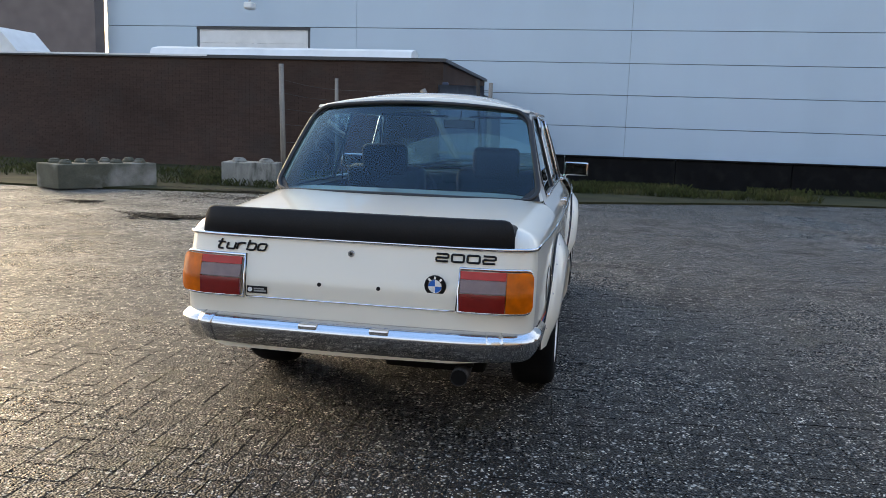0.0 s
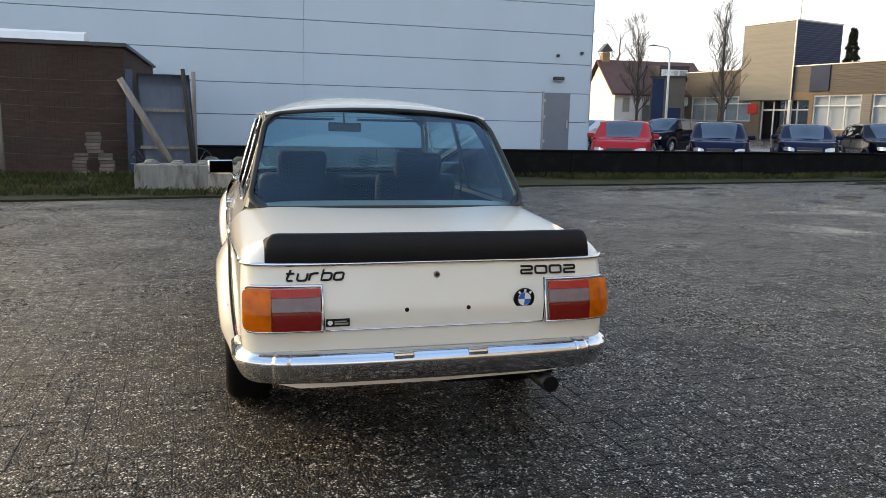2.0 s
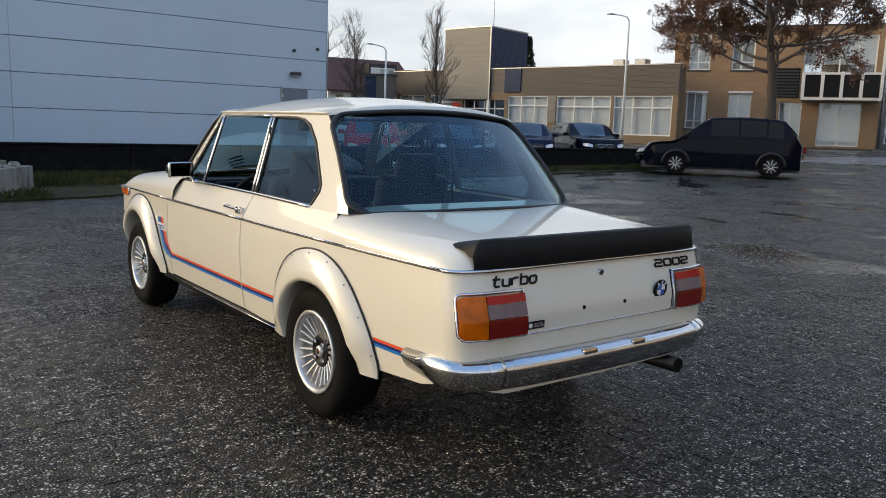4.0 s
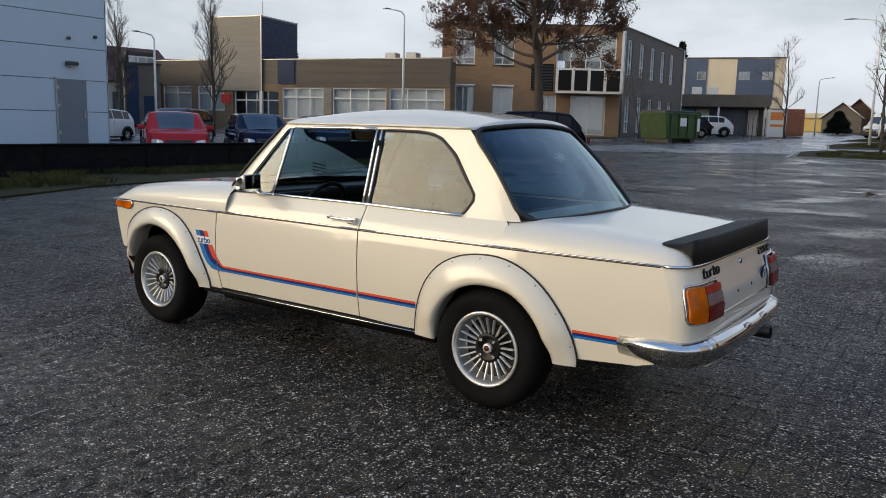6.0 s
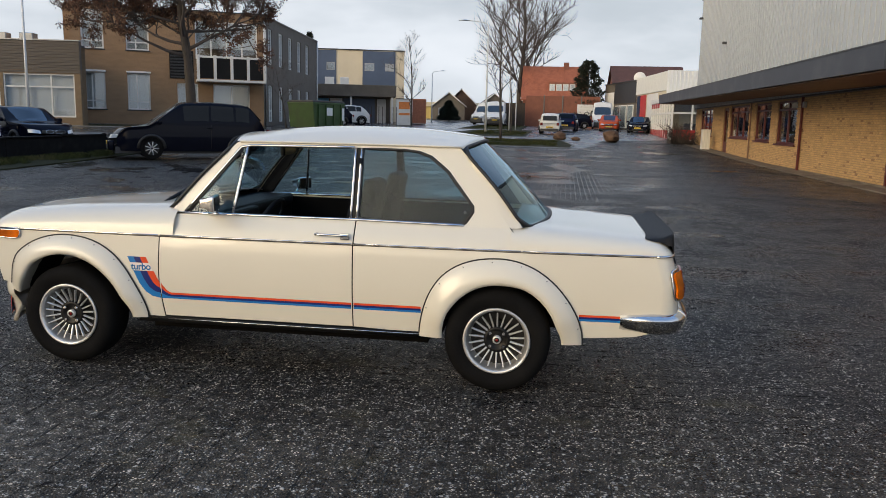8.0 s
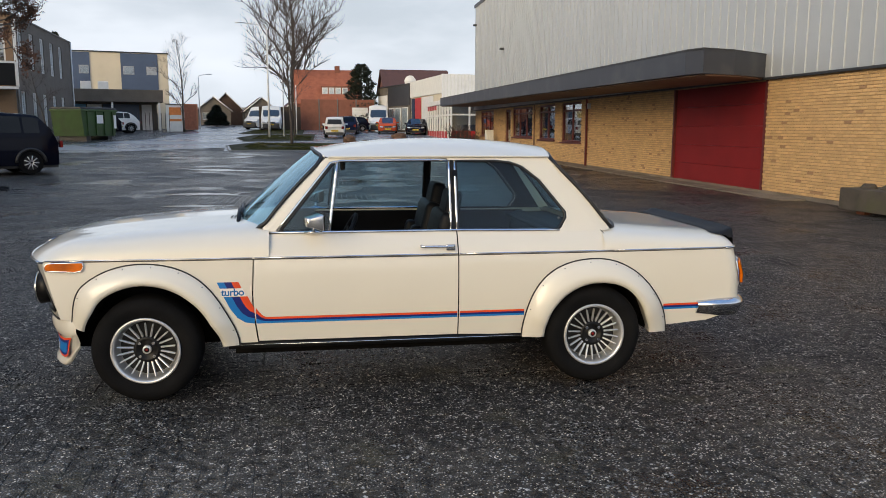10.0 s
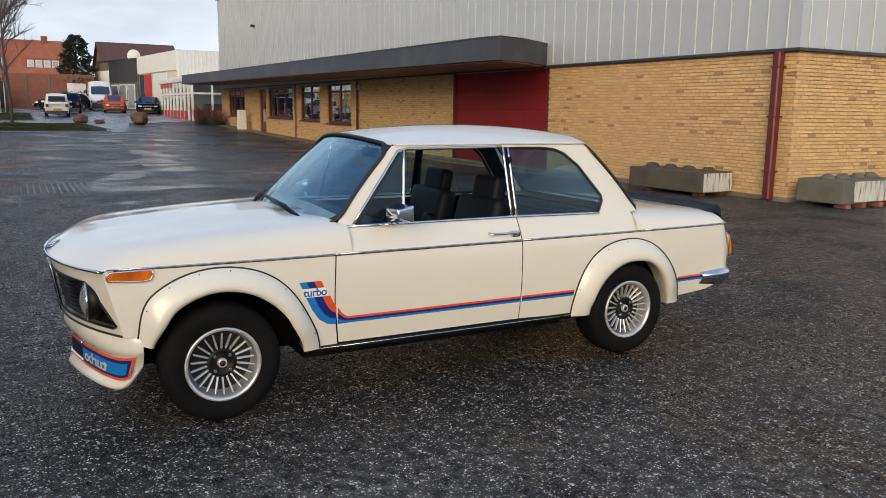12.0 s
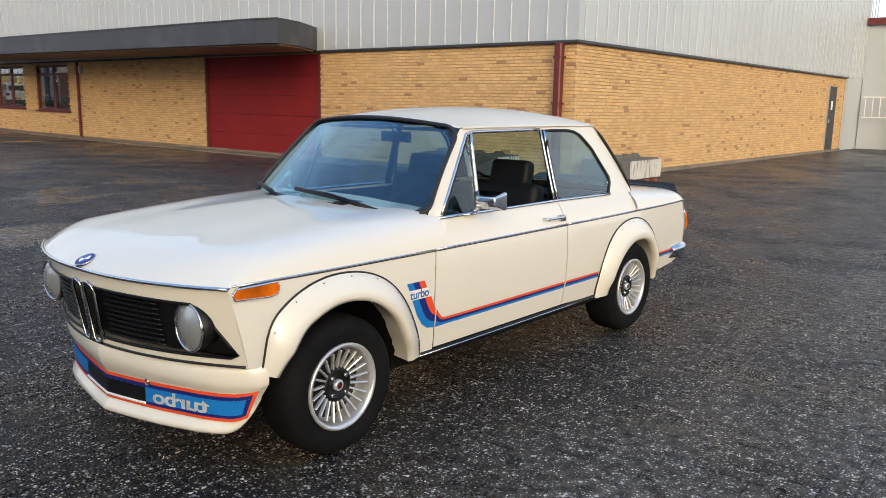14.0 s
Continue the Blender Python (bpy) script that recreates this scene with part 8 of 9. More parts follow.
    for i in range(3):
        part("board_bar", boxed(81.76, 81.777, 1.95, 3.15, 2.65 + 0.3 * i, 2.78 + 0.3 * i), M_CURTAIN, wb)
    hg = tagged(part("hedge_fence", boxed(80.0, 80.3, 8.9, 13.2, 1.0, 3.6), mat("brown_fence", (0.05, 0.035, 0.025), 0.85, var=0.3)), "tall dark brown garden fence", "fence")
    # workshops at the end of the yard
    m, wl = frame_from((84.0, 0.4), (73.7, -2.1))
    g = thing("dark_workshop", "dark boarded workshop with a white door", "workshop", m)
    part("workshop_wall", boxed(0, wl, 0, 10, 0.6, 5.75), M_GREYWALL, g)
    part("boarding", boxed(3.6, wl - 0.1, -0.06, -0.004, 3.7, 5.7, 0.01), M_DARKTRIM, g)
    part("white_door", boxed(0.2, 3.4, -0.05, -0.004, 0.9, 4.9, 0.01), M_WHITE, g)
    for i in range(3):
        part("window", boxed(4.0 + 2.1 * i, 5.8 + 2.1 * i, -0.07, -0.004, 1.2, 3.5, 0.01), M_WHITE, g)
        part("pane", boxed(4.15 + 2.1 * i, 5.65 + 2.1 * i, -0.082, -0.072, 1.3, 3.4), M_WINDOW, g)
    part("workshop_roof", boxed(-0.1, wl + 0.1, -0.1, 10, 5.75, 5.85), M_DARKTRIM, g)
    rr = gable_house("brown_roof_house", "house with a broad brown hipped roof", Matrix.Translation((90.5, -1.0, 1.1)) @ pose(0, 0, 0, 0, 0, -88), 8.0, 9, 4.6, 7.4, M_REDWALL, M_ROOFTILE, [(1, 2, 1, 2.4)])
    dish = thing("satellite_dish", "white round dish on a roof", "dish", Matrix.Translation((84.0, -3.2, 6.6)))
    part("dish_bowl", grid(20, 4, lambda p, q: Vector((0.12 * q * q - 0.1, 0.65 * q * math.cos(2 * math.pi * p), 0.65 * q * math.sin(2 * math.pi * p)))), M_WHITE, dish)
    part("dish_pole", rodded((0, 0, -0.9), (0, 0, 0), 0.04, None, 6), M_STEEL, dish)
    m, wl = frame_from((71.7, -2.0), (59.6, -3.3))
    b = thing("beige_workshop", "beige workshop with a red door and ribbed gable", "workshop", m)
    part("workshop_wall", boxed(0, wl, 0.0, 9, 0.6, 5.75), M_CREAM, b)
    part("eave_band", boxed(-0.05, wl, -0.12, -0.004, 4.3, 5.8, 0.01), M_CURTAIN, b)
    part("dark_bay", boxed(0.3, 1.6, -0.05, -0.004, 0.8, 4.2, 0.01), M_NAVY, b)
    part("red_door", boxed(1.8, 4.2, -0.05, -0.004, 0.8, 4.2, 0.01), M_REDBAND, b)
    part("white_door", boxed(4.8, 9.0, -0.05, -0.004, 0.8, 4.2, 0.01), M_WHITE, b)
    part("ribbed_gable", boxed(wl + 0.004, wl + 0.10, -0.1, 9, 3.4, 5.85), M_WHITE, b)
    for i in range(30):
        part("rib", boxed(wl + 0.10, wl + 0.14, 0.0 + 0.3 * i, 0.12 + 0.3 * i, 3.4, 5.8), M_CURTAIN, b)
    m, wl = frame_from((64.5, -2.75), (51.4, -2.75))
    gl = thing("glass_shop", "white-framed glass shop with a red base band", "shop", m)
    part("shop_roof", boxed(-0.2, wl + 0.2, -0.2, 6, 3.25, 3.6, 0.02), M_WHITE, gl)
    part("red_band", boxed(0, wl - 2.0, -0.09, 0.0, 0.6, 1.2, 0.01), M_REDBAND, gl)
    part("red_band", boxed(0, 5.5, -0.09, 0.0, 2.9, 3.25, 0.01), M_REDBAND, gl)
    part("red_band", boxed(wl, wl + 0.09, 0.0, 5.0, 0.6, 1.25, 0.01), M_REDBAND, gl)
    for i in range(10):
        x = (wl - 0.12) * i / 9
        part("mullion", boxed(x, x + 0.14, -0.1, 0.04, 0.5, 3.25, 0.006), M_WHITE, gl)
    for i in range(1, 5):
        part("mullion", boxed(wl - 0.06, wl + 0.08, 1.25 * i, 1.25 * i + 0.12, 0.5, 3.25, 0.006), M_WHITE, gl)
    part("rail", boxed(0, wl, -0.09, 0.02, 2.35, 2.47), M_WHITE, gl)
    part("rail", boxed(wl - 0.04, wl + 0.07, 0.0, 5.0, 2.35, 2.47), M_WHITE, gl)
    part("pane", boxed(0, wl - 0.05, -0.03, -0.015, 0.7, 3.25), M_WINDOW, gl)
    part("pane", boxed(wl - 0.01, wl + 0.005, 0.0, 5.0, 0.7, 3.25), M_WINDOW, gl)
    part("shop_back", boxed(0, wl, 5.0, 5.2, 0.5, 3.25), M_CREAM, gl)
    part("shop_side", boxed(0, 0.2, 0.1, 5.0, 0.5, 3.25), M_CREAM, gl)
    part("desk", boxed(wl - 1.6, wl - 0.8, 1.0, 2.2, 0.6, 1.7, 0.03), M_DARKTRIM, gl)
    part("blue_panel", boxed(wl + 0.1, wl + 0.16, 3.2, 4.8, 0.5, 1.9, 0.01), M_BLUE, gl)
    # long yellow shed on the skyline
    y = thing("yellow_barn", "long pale yellow barn at the street's end", "barn", Matrix.Translation((150, 46, 2.0)) @ pose(0, 0, 0, 0, 0, -75))
    part("barn_wall", boxed(0, 46, 0, 10, 0, 2.4), mat("yellow_sheet", (0.62, 0.46, 0.16), 0.6, var=0.08, scale=0.3), y)
    part("barn_roof", boxed(-0.3, 46.3, -0.3, 10, 2.4, 3.3, 0.05), mat("pale_roof", (0.62, 0.55, 0.38), 0.6, var=0.08, scale=0.3), y)
    for x, z in ((8, 7.2), (17, 6.6), (24, 6.2)):
        k = gable_house("street_house", "small dark-roofed house at the street's end", Matrix.Translation((128 + x * 0.25, 34 - x * 0.85, 1.8)) @ pose(0, 0, 0, 0, 0, -80), 5.5, 6, 2.4, 4.6, M_GREYWALL, M_ROOFTILE, [(1, 2, 0.8, 2.0)], along_x=False)


build_far()


# ---- street, islands, kerbs, lamps, street furniture ----
ROAD = [(27.5, 21.0), (31.0, 16.4), (36.6, 11.6), (33.0, 11.2), (34.6, 3.6), (45, 2.2), (52, -4.5), (60, -8), (80, -6), (96, -2), (96, 0.6), (86, 1.0), (82.5, 14.5), (100, 20), (150, 34), (146, 42), (96, 25.5), (62, 17.6), (46, 17.2), (38, 20.0), (33, 22)]
draped("road", ROAD, 0.0, M_ASPHALT, "wet blue-grey asphalt street curving away", "road", 4.0)
for pts, lab in (([(33.6, 10.9), (35.0, 4.4), (37.2, 4.2), (43.4, 4.9), (41.4, 10.9), (38.5, 11.6)], "grass island with a kerb at the yard's mouth"), ([(44.5, 11.3), (47.0, 7.2), (60, 7.2), (57, 11.6), (50, 12.3)], "grass island beside the parking bay"), ([(60, 13.2), (60.5, 8.2), (82, 8.6), (80, 13.6)], "grass plot along the street"), ([(37.3, 33.4), (42.6, 23.6), (45.2, 24.4), (40.0, 34.4)], "grass border before the brick office")):
    draped("lawn", pts, 0.04, M_GRASS, lab, "grass", 1.5, edge=-0.12)
    cx, cy = sum(p[0] for p in pts) / len(pts), sum(p[1] for p in pts) / len(pts)
    out = [(x + (x - cx) * 0.04, y + (y - cy) * 0.04) for x, y in pts]
    kb = bmesh.new()
    dense = []
    for a, b in zip(out, out[1:] + out[:1]):
        dense += [(a[0] + (b[0] - a[0]) * i / 6, a[1] + (b[1] - a[1]) * i / 6) for i in range(6)]
    tube(kb, [(x, y, rise(x, y) - 0.022) for x, y in dense], 0.06, 4, True)
    tagged(part("kerb", kb, M_KERB), "pale concrete kerb round the grass", "kerb", kind="structure")
grass("lawn_grass", [((34.6, 41.8, 5.0, 10.6), 0.5), ((47.5, 57.0, 7.4, 11.2), 0.3), ((61, 80, 9.0, 13.0), 0.2)], 9000, 8, "short winter grass on the islands", (0.05, 0.10))


def street_lamp(label, x, y, h, arm, lean=0.0):
    z = rise(x, y) - 0.05
    s = thing("street_lamp", label, "street lamp", pose(x, y, z), "street lamps")
    part("mast", tubed([(0, 0, 0), (lean * 0.5, 0, h * 0.5), (lean, 0, h)], [0.085, 0.065, 0.05], 10), M_WHITE, s)
    a = Vector(arm)
    part("arm", tubed([(lean, 0, h - 0.02), Vector((lean, 0, h + 0.18)) + a * 0.12, Vector((lean, 0, h + 0.28)) + a * 0.45, Vector((lean, 0, h + 0.32)) + a * 0.75], 0.035, 8), M_WHITE, s)
    e = Vector((lean, 0, h + 0.33)) + a * 0.7
    part("lamp_head", tubed([e, e + a * 0.2 + Vector((0, 0, 0.02)), e + a * 0.42], [0.05, 0.10, 0.04], 10, flat=0.5), M_STEEL, s)
    return s


street_lamp("pale street lamp with a curved arm by the car park", 31.55, 31.9, 6.95, (-0.7, 0.85, 0))
street_lamp("tall pale street lamp at the junction", 51.9, 10.3, 7.6, (-0.15, 1.9, 0))
street_lamp("pale street lamp behind the car park trees", 22.2, 42.0, 5.2, (-0.9, 0.5, 0))
street_lamp("distant street lamp along the road", 92, 21.0, 6.0, (0.2, -1.4, 0))
for x, y, h in ((54.2, 9.4, 5.6), (57.6, 9.0, 5.4), (61.0, 8.7, 4.0)):
    tagged(part("flag_pole", rodded((x, y, rise(x, y) - 0.05), (x, y, rise(x, y) + h), 0.05, 0.035, 8), M_WHITE), "slender white flag pole", "flag pole", "flag poles")


def skip(m):
    s = thing("waste_container", "green steel waste container with a small notice", "waste container", m)
    bm = bmesh.new()
    prism(bm, [(0.0, 0.25), (3.0, 0.25), (3.2, 1.7), (-0.2, 1.7)], 0.0, 2.0)
    part("container_body", bm, M_SKIP, s)
    part("container_rim", boxed(-0.25, 3.25, -0.06, 2.06, 1.7, 1.82, 0.02), M_SKIP, s)
    part("container_lid", boxed(-0.2, 3.2, 0.0, 2.0, 1.82, 1.95, 0.03), M_DARKTRIM, s)
    for i in range(4):
        part("container_rib", boxed(0.3 + 0.8 * i, 0.42 + 0.8 * i, -0.07, -0.002, 0.3, 1.7), M_SKIP, s)
    part("notice", boxed(1.15, 1.75, -0.085, -0.072, 1.0, 1.5), M_DECAL_WHITE, s)
    part("notice", boxed(2.8, 3.05, -0.085, -0.072, 0.7, 1.5), M_DECAL_WHITE, s)
    for x in (0.3, 2.4):
        part("runner", boxed(x, x + 0.4, 0.1, 1.9, 0.0, 0.25), M_DARKTRIM, s)


skip(Matrix.Translation((43.0, 20.3, rise(43, 20.3))) @ pose(0, 0, 0, 0, 0, -20))


def boulder(label, x, y, r, seed, sq=0.85):
    bm = bmesh.new()
    bmesh.ops.create_icosphere(bm, subdivisions=4, radius=r)
    for v in bm.verts:
        n = v.co.normalized()
        v.co *= 1 + 0.30 * noise.noise(n * 1.3 + Vector((seed, 0, 0))) - 0.20 * abs(noise.noise(n * 2.2 + Vector((0, seed, 0)))) + 0.07 * noise.noise(n * 6 + Vector((0, seed, 3)))
        v.co.z *= sq
    ob = part("boulder", bm, M_STONE, smooth=True, at=pose(x, y, rise(x, y) + r * sq * 0.8))
    return tagged(ob, label, "boulder")


boulder("large red-brown boulder at the yard's mouth", 43.9, 1.75, 0.50, 2.0)
boulder("small grey-brown boulder on the grass island", 44.0, 4.9, 0.42, 7.0, 0.7)
boulder("flat stone beside the boulder", 44.2, 3.9, 0.28, 9.0, 0.45)
# ---- parked vehicles ----
def car_paint(name, col, rough=0.07):
    return mat(name, col, rough, 0.0, var=0.05, scale=3, spec=0.13)


M_DARKGLASS = glass("dark_car_glass", (0.09, 0.10, 0.11), 0.0, -0.028, 3.6)
M_CARSCREEN = glass("car_screen_glass", (0.16, 0.19, 0.22), 0.0, 0.045, 3.2, (0.85, 0.94, 1.0))
M_LAMPGLASS = mat("lamp_glass", (0.55, 0.57, 0.60), 0.15, 0.5, var=0.1, scale=20, coat=0.8)
M_GREYPLASTIC = mat("grey_plastic", (0.04, 0.04, 0.042), 0.6, var=0.15, scale=8)
M_PLATE = mat("yellow_plate", (0.75, 0.52, 0.04), 0.5, var=0.05)


def vehicle(name, label, m, paint, length, width, height, belt, bonnet_h, cowl, screen_top, roof_end, tail_h, nose_h=0.55, rake=0.25, wheel_r=0.31, base=(0.85, 0.80), tumble=0.78, grille="slot", box_van=False, tail_colour=None):
    """A parked car. Lengths run from the nose (y = 0) to the tail (y = -length); cowl, screen_top and roof_end are fractions of the length."""
    v = thing(name, label, "van" if box_van else "car", m)
    L, W = length, width / 2
    sill = 0.26

    def line(t):
        pts = [(0.0, nose_h), (0.015, nose_h + 0.10), (0.05, bonnet_h - 0.07), (cowl, bonnet_h), (screen_top, height - 0.03), ((screen_top + roof_end) / 2, height), (roof_end, height - 0.06), (min(0.985, roof_end + rake), tail_h), (0.995, tail_h - 0.12), (1.0, tail_h - 0.3)]
        for (a, za), (b, zb) in zip(pts, pts[1:]):
            if a <= t <= b:
                return za + (zb - za) * (t - a) / (b - a)
        return pts[-1][1]

    def top(y):
        """The roof line with its corners rounded."""
        t, w = -y / L, 0.035
        return sum(line(min(1.0, max(0.0, t + w * k / 3))) * g for k, g in ((-3, 1), (-2, 2), (-1, 3), (0, 4), (1, 3), (2, 2), (3, 1))) / 16

    def half(y):
        t = -y / L
        return W * (1 - 0.16 * max(0, 1 - t / 0.14) ** 2.2 - 0.12 * max(0, (t - 0.88) / 0.12) ** 2.2)

    def surf(y, a, off=0.0):
        """a: 0 sill, 0.4 belt, 0.75 roof edge, 1 middle."""
        zt, w = top(y), half(y)
        b = min(belt, zt - 0.02)
        lift = max(0.0, zt - b)
        edge = w - (1 - tumble) * W * min(1.0, lift / max(0.05, height - belt))
        if a < 0.4:
            k = a / 0.4
            z = sill + (b - sill) * k
            x = w * (0.955 + 0.045 * math.sin(math.pi * min(1, k * 0.8 + 0.1)))
        elif a < 0.75:
            k = (a - 0.4) / 0.35
            z = b + lift * 0.93 * k
            x = w * 0.975 + (edge - w * 0.975) * k
        else:
            k = (a - 0.75) / 0.25
            z = b + lift * (0.93 + 0.07 * math.sin(k * math.pi / 2))
            x = edge * (1 - k)
        t = -y / L
        bow = -0.30 * max(0.0, 1 - t / 0.16) * (x / W) ** 2 + 0.16 * max(0.0, (t - 0.90) / 0.10) * (x / W) ** 2
        return Vector((x + off * (1 if a < 0.75 else 0.3), y + bow, z + (off if a >= 0.7 else 0)))

    def both(nu, nv, fn):
        bm = grid(nu, nv, fn)
        b2 = grid(nu, nv, lambda p, q: Vector((-fn(p, q).x, fn(p, q).y, fn(p, q).z)))
        return merge(bm, b2)
    ys = lambda p: -L * p
    shell = both(60, 20, lambda p, q: surf(ys(p), q))
    caps = bmesh.new()
    for y in (0.0, -L):
        row = [surf(y, i / 12) for i in range(13)]
        loop = row + [Vector((-p.x, p.y, p.z)) for p in row[::-1][1:]]
        caps.faces.new([caps.verts.new(p) for p in loop])
    part("body", merge(shell, caps), paint, v, smooth=True)
    part("underside", boxed(-W * 0.86, W * 0.86, -L * 0.97, -L * 0.03, 0.18, sill + 0.12), M_GREYPLASTIC, v)
    # glass
    def pane(nm, y0, y1, a0, a1, sides):
        for s in sides:
            g = grid(10, 6, lambda p, q: Vector((s * surf(y0 + (y1 - y0) * p, a0 + (a1 - a0) * q, 0.008).x, y0 + (y1 - y0) * p, surf(y0 + (y1 - y0) * p, a0 + (a1 - a0) * q, 0.008).z)))
            o = part(nm, g, M_DARKGLASS, v)
    yc, yt, yr = -L * cowl, -L * screen_top, -L * roof_end
    ws = grid(16, 8, lambda p, q: (lambda s, y: Vector(((2 * p - 1) * surf(y, 0.78).x * 0.96, y + 0.012, top(y) - 0.012 * (2 * p - 1) ** 2 * 4 + 0.012)))(p, yc - 0.03 + (yt - yc + 0.05) * (0.12 + 0.55 * q if box_van else q)))
    part("windscreen", ws, M_CARSCREEN, v)
    d = (yr - yt)
    if not box_van:
        for a, b in ((0.02, 0.40), (0.43, 0.78), (0.81, 1.02)):
            pane("side_window", yt + d * a - (0.25 if a < 0.1 else 0) * 0, yt + d * b, 0.46, 0.71, (-1, 1))
        ye = -L * min(0.985, roof_end + rake)
        rw = grid(12, 6, lambda p, q: (lambda y: Vector(((2 * p - 1) * surf(y, 0.78).x * 0.88, y - 0.012, top(y) + 0.010)))(yr - 0.03 + (ye - yr) * 0.75 * q))
        part("rear_window", rw, M_DARKGLASS, v)
    else:
        pane("side_window", yt + 0.25, yt - 0.75, 0.46, 0.70, (-1, 1))
    # dark inside so panes read as glass
    part("cabin", boxed(-W * 0.62, W * 0.62, yr + 0.1, yt - 0.1, sill + 0.2, belt + 0.12), M_VINYL, v)
    for x in (-W * 0.42, W * 0.42):
        part("seat", boxed(x - 0.2, x + 0.2, yt + d * 0.42 - 0.1, yt + d * 0.42 + 0.08, belt - 0.1, height - 0.42, 0.05, seg=2), M_VINYL, v)
    # wheels
    for s in (-1, 1):
        for yw in (-base[0], -L + base[1]):
            w = thing("wheel", "", "", pose(s * (W - 0.10), yw, wheel_r, 0, 0, 0 if s > 0 else 180))
            w.parent = v
            part("tyre", rodded((-0.10, 0, 0), (0.10, 0, 0), wheel_r, wheel_r * 0.985, 28), M_TYRE, w)
            part("rim", rodded((0.095, 0, 0), (0.108, 0, 0), wheel_r * 0.64, wheel_r * 0.60, 24), M_ALLOY_DARK, w)
            for i in range(9):
                a = 2 * math.pi * i / 9
                part("spoke", tubed([(0.108, 0.03 * math.cos(a), 0.03 * math.sin(a)), (0.112, wheel_r * 0.60 * math.cos(a), wheel_r * 0.60 * math.sin(a))], 0.018, 4), M_ALLOY, w)
            arch = [(s * (half(yw) * 1.0 + 0.012), yw + (wheel_r + 0.05) * math.cos(math.pi * i / 14), wheel_r + (wheel_r + 0.05) * math.sin(math.pi * i / 14)) for i in range(15)]
            part("wheel_arch", tubed(arch, 0.05, 6), M_GREYPLASTIC if box_van else M_RUBBER, v)
    # lamps, grille, bumper, plate, mirrors
    for s in (-1, 1):
        hl = grid(8, 4, lambda p, q: Vector((s * (W * 0.50 + W * 0.34 * p), 0.048 - 0.02 * p - 0.22 * p * p - 0.05 * q, nose_h + 0.02 + 0.12 * q * (0.55 + 0.45 * math.sin(math.pi * (0.2 + 0.6 * p))) + 0.035 * p)))
        part("headlamp", hl, M_LAMPGLASS, v)
        part("tail_lamp", boxed(s * W * 0.66, s * W * 0.90, -L - 0.012, -L + 0.06, tail_h - 0.34, tail_h - 0.14, 0.02), M_REDLENS, v)
        mr = part("door_mirror", boxed(-0.10, 0.10, -0.05, 0.07, -0.06, 0.07, 0.03, seg=2), M_GREYPLASTIC if box_van else paint, v, smooth=True, at=pose(s * (W + 0.09), yc - 0.28, belt + 0.06))
        part("door_handle", boxed(-0.012, 0.012, -0.09, 0.09, -0.015, 0.015, 0.006), paint, v, at=pose(s * (half(yt + d * 0.4) * 0.985 + 0.012), yt + d * 0.40, belt - 0.1))
        part("door_gap", tubed([surf(yt + d * 0.42, a / 10 * 0.4, 0.002) * 1.0 if s > 0 else Vector((-surf(yt + d * 0.42, a / 10 * 0.4, 0.002).x, yt + d * 0.42, surf(yt + d * 0.42, a / 10 * 0.4, 0.002).z)) for a in range(1, 11)], 0.006, 4), M_RUBBER, v)
    gw = W * (0.42 if grille != "wide" else 0.62)
    part("grille", boxed(-gw, gw, -0.03, 0.022, nose_h + 0.02, nose_h + (0.16 if grille != "kidney" else 0.14), 0.015), M_GREYPLASTIC, v)
    if grille == "kidney":
        for s in (-1, 1):
            part("grille_ring", tubed([(s * (0.16 + 0.13 * math.cos(2 * math.pi * i / 16)), 0.03, nose_h + 0.08 + 0.065 * math.sin(2 * math.pi * i / 16)) for i in range(16)], 0.010, 6, True), M_CHROME, v)
    else:
        for i in range(3 if grille == "wide" else 1):
            part("grille_bar", boxed(-gw * 0.95, gw * 0.95, 0.022, 0.034, nose_h + 0.045 + 0.045 * i, nose_h + 0.065 + 0.045 * i, 0.004), M_CHROME, v)
    part("bumper", boxed(-W * 0.80, W * 0.80, -0.12, 0.05, 0.27, nose_h - 0.04, 0.05, seg=2), M_GREYPLASTIC if box_van else paint, v, smooth=True)
    part("intake", boxed(-W * 0.5, W * 0.5, 0.045, 0.056, 0.30, nose_h - 0.16, 0.01), M_GREYPLASTIC, v)
    part("number_plate", boxed(-0.26, 0.26, 0.056, 0.066, nose_h - 0.16, nose_h - 0.05), M_PLATE, v)
    part("plate_bar", boxed(-0.2, 0.2, 0.066, 0.069, nose_h - 0.125, nose_h - 0.085), M_GREYPLASTIC, v)
    part("number_plate", boxed(-0.26, 0.26, -L - 0.022, -L - 0.01, tail_h - 0.52, tail_h - 0.41), M_PLATE, v)
    part("plate_bar", boxed(-0.2, 0.2, -L - 0.026, -L - 0.022, tail_h - 0.485, tail_h - 0.445), M_GREYPLASTIC, v)
    return v


def park(x, y, deg):
    """Nose at (x, y), heading deg (0 faces +y)."""
    return Matrix.Translation((x, y, rise(x, y))) @ pose(0, 0, 0, 0, 0, deg)


P_RED = car_paint("red_car_paint", (0.42, 0.022, 0.03))
P_NAVY = car_paint("navy_car_paint", (0.006, 0.009, 0.032))
P_BLUE = car_paint("dark_blue_car_paint", (0.008, 0.013, 0.038))
P_BLACK = car_paint("black_blue_car_paint", (0.0035, 0.0045, 0.011))
P_GREY = car_paint("grey_car_paint", (0.12, 0.13, 0.14))
P_WHITE = car_paint("white_car_paint", (0.72, 0.72, 0.70), 0.35)
P_ORANGE = car_paint("orange_car_paint", (0.48, 0.08, 0.03))

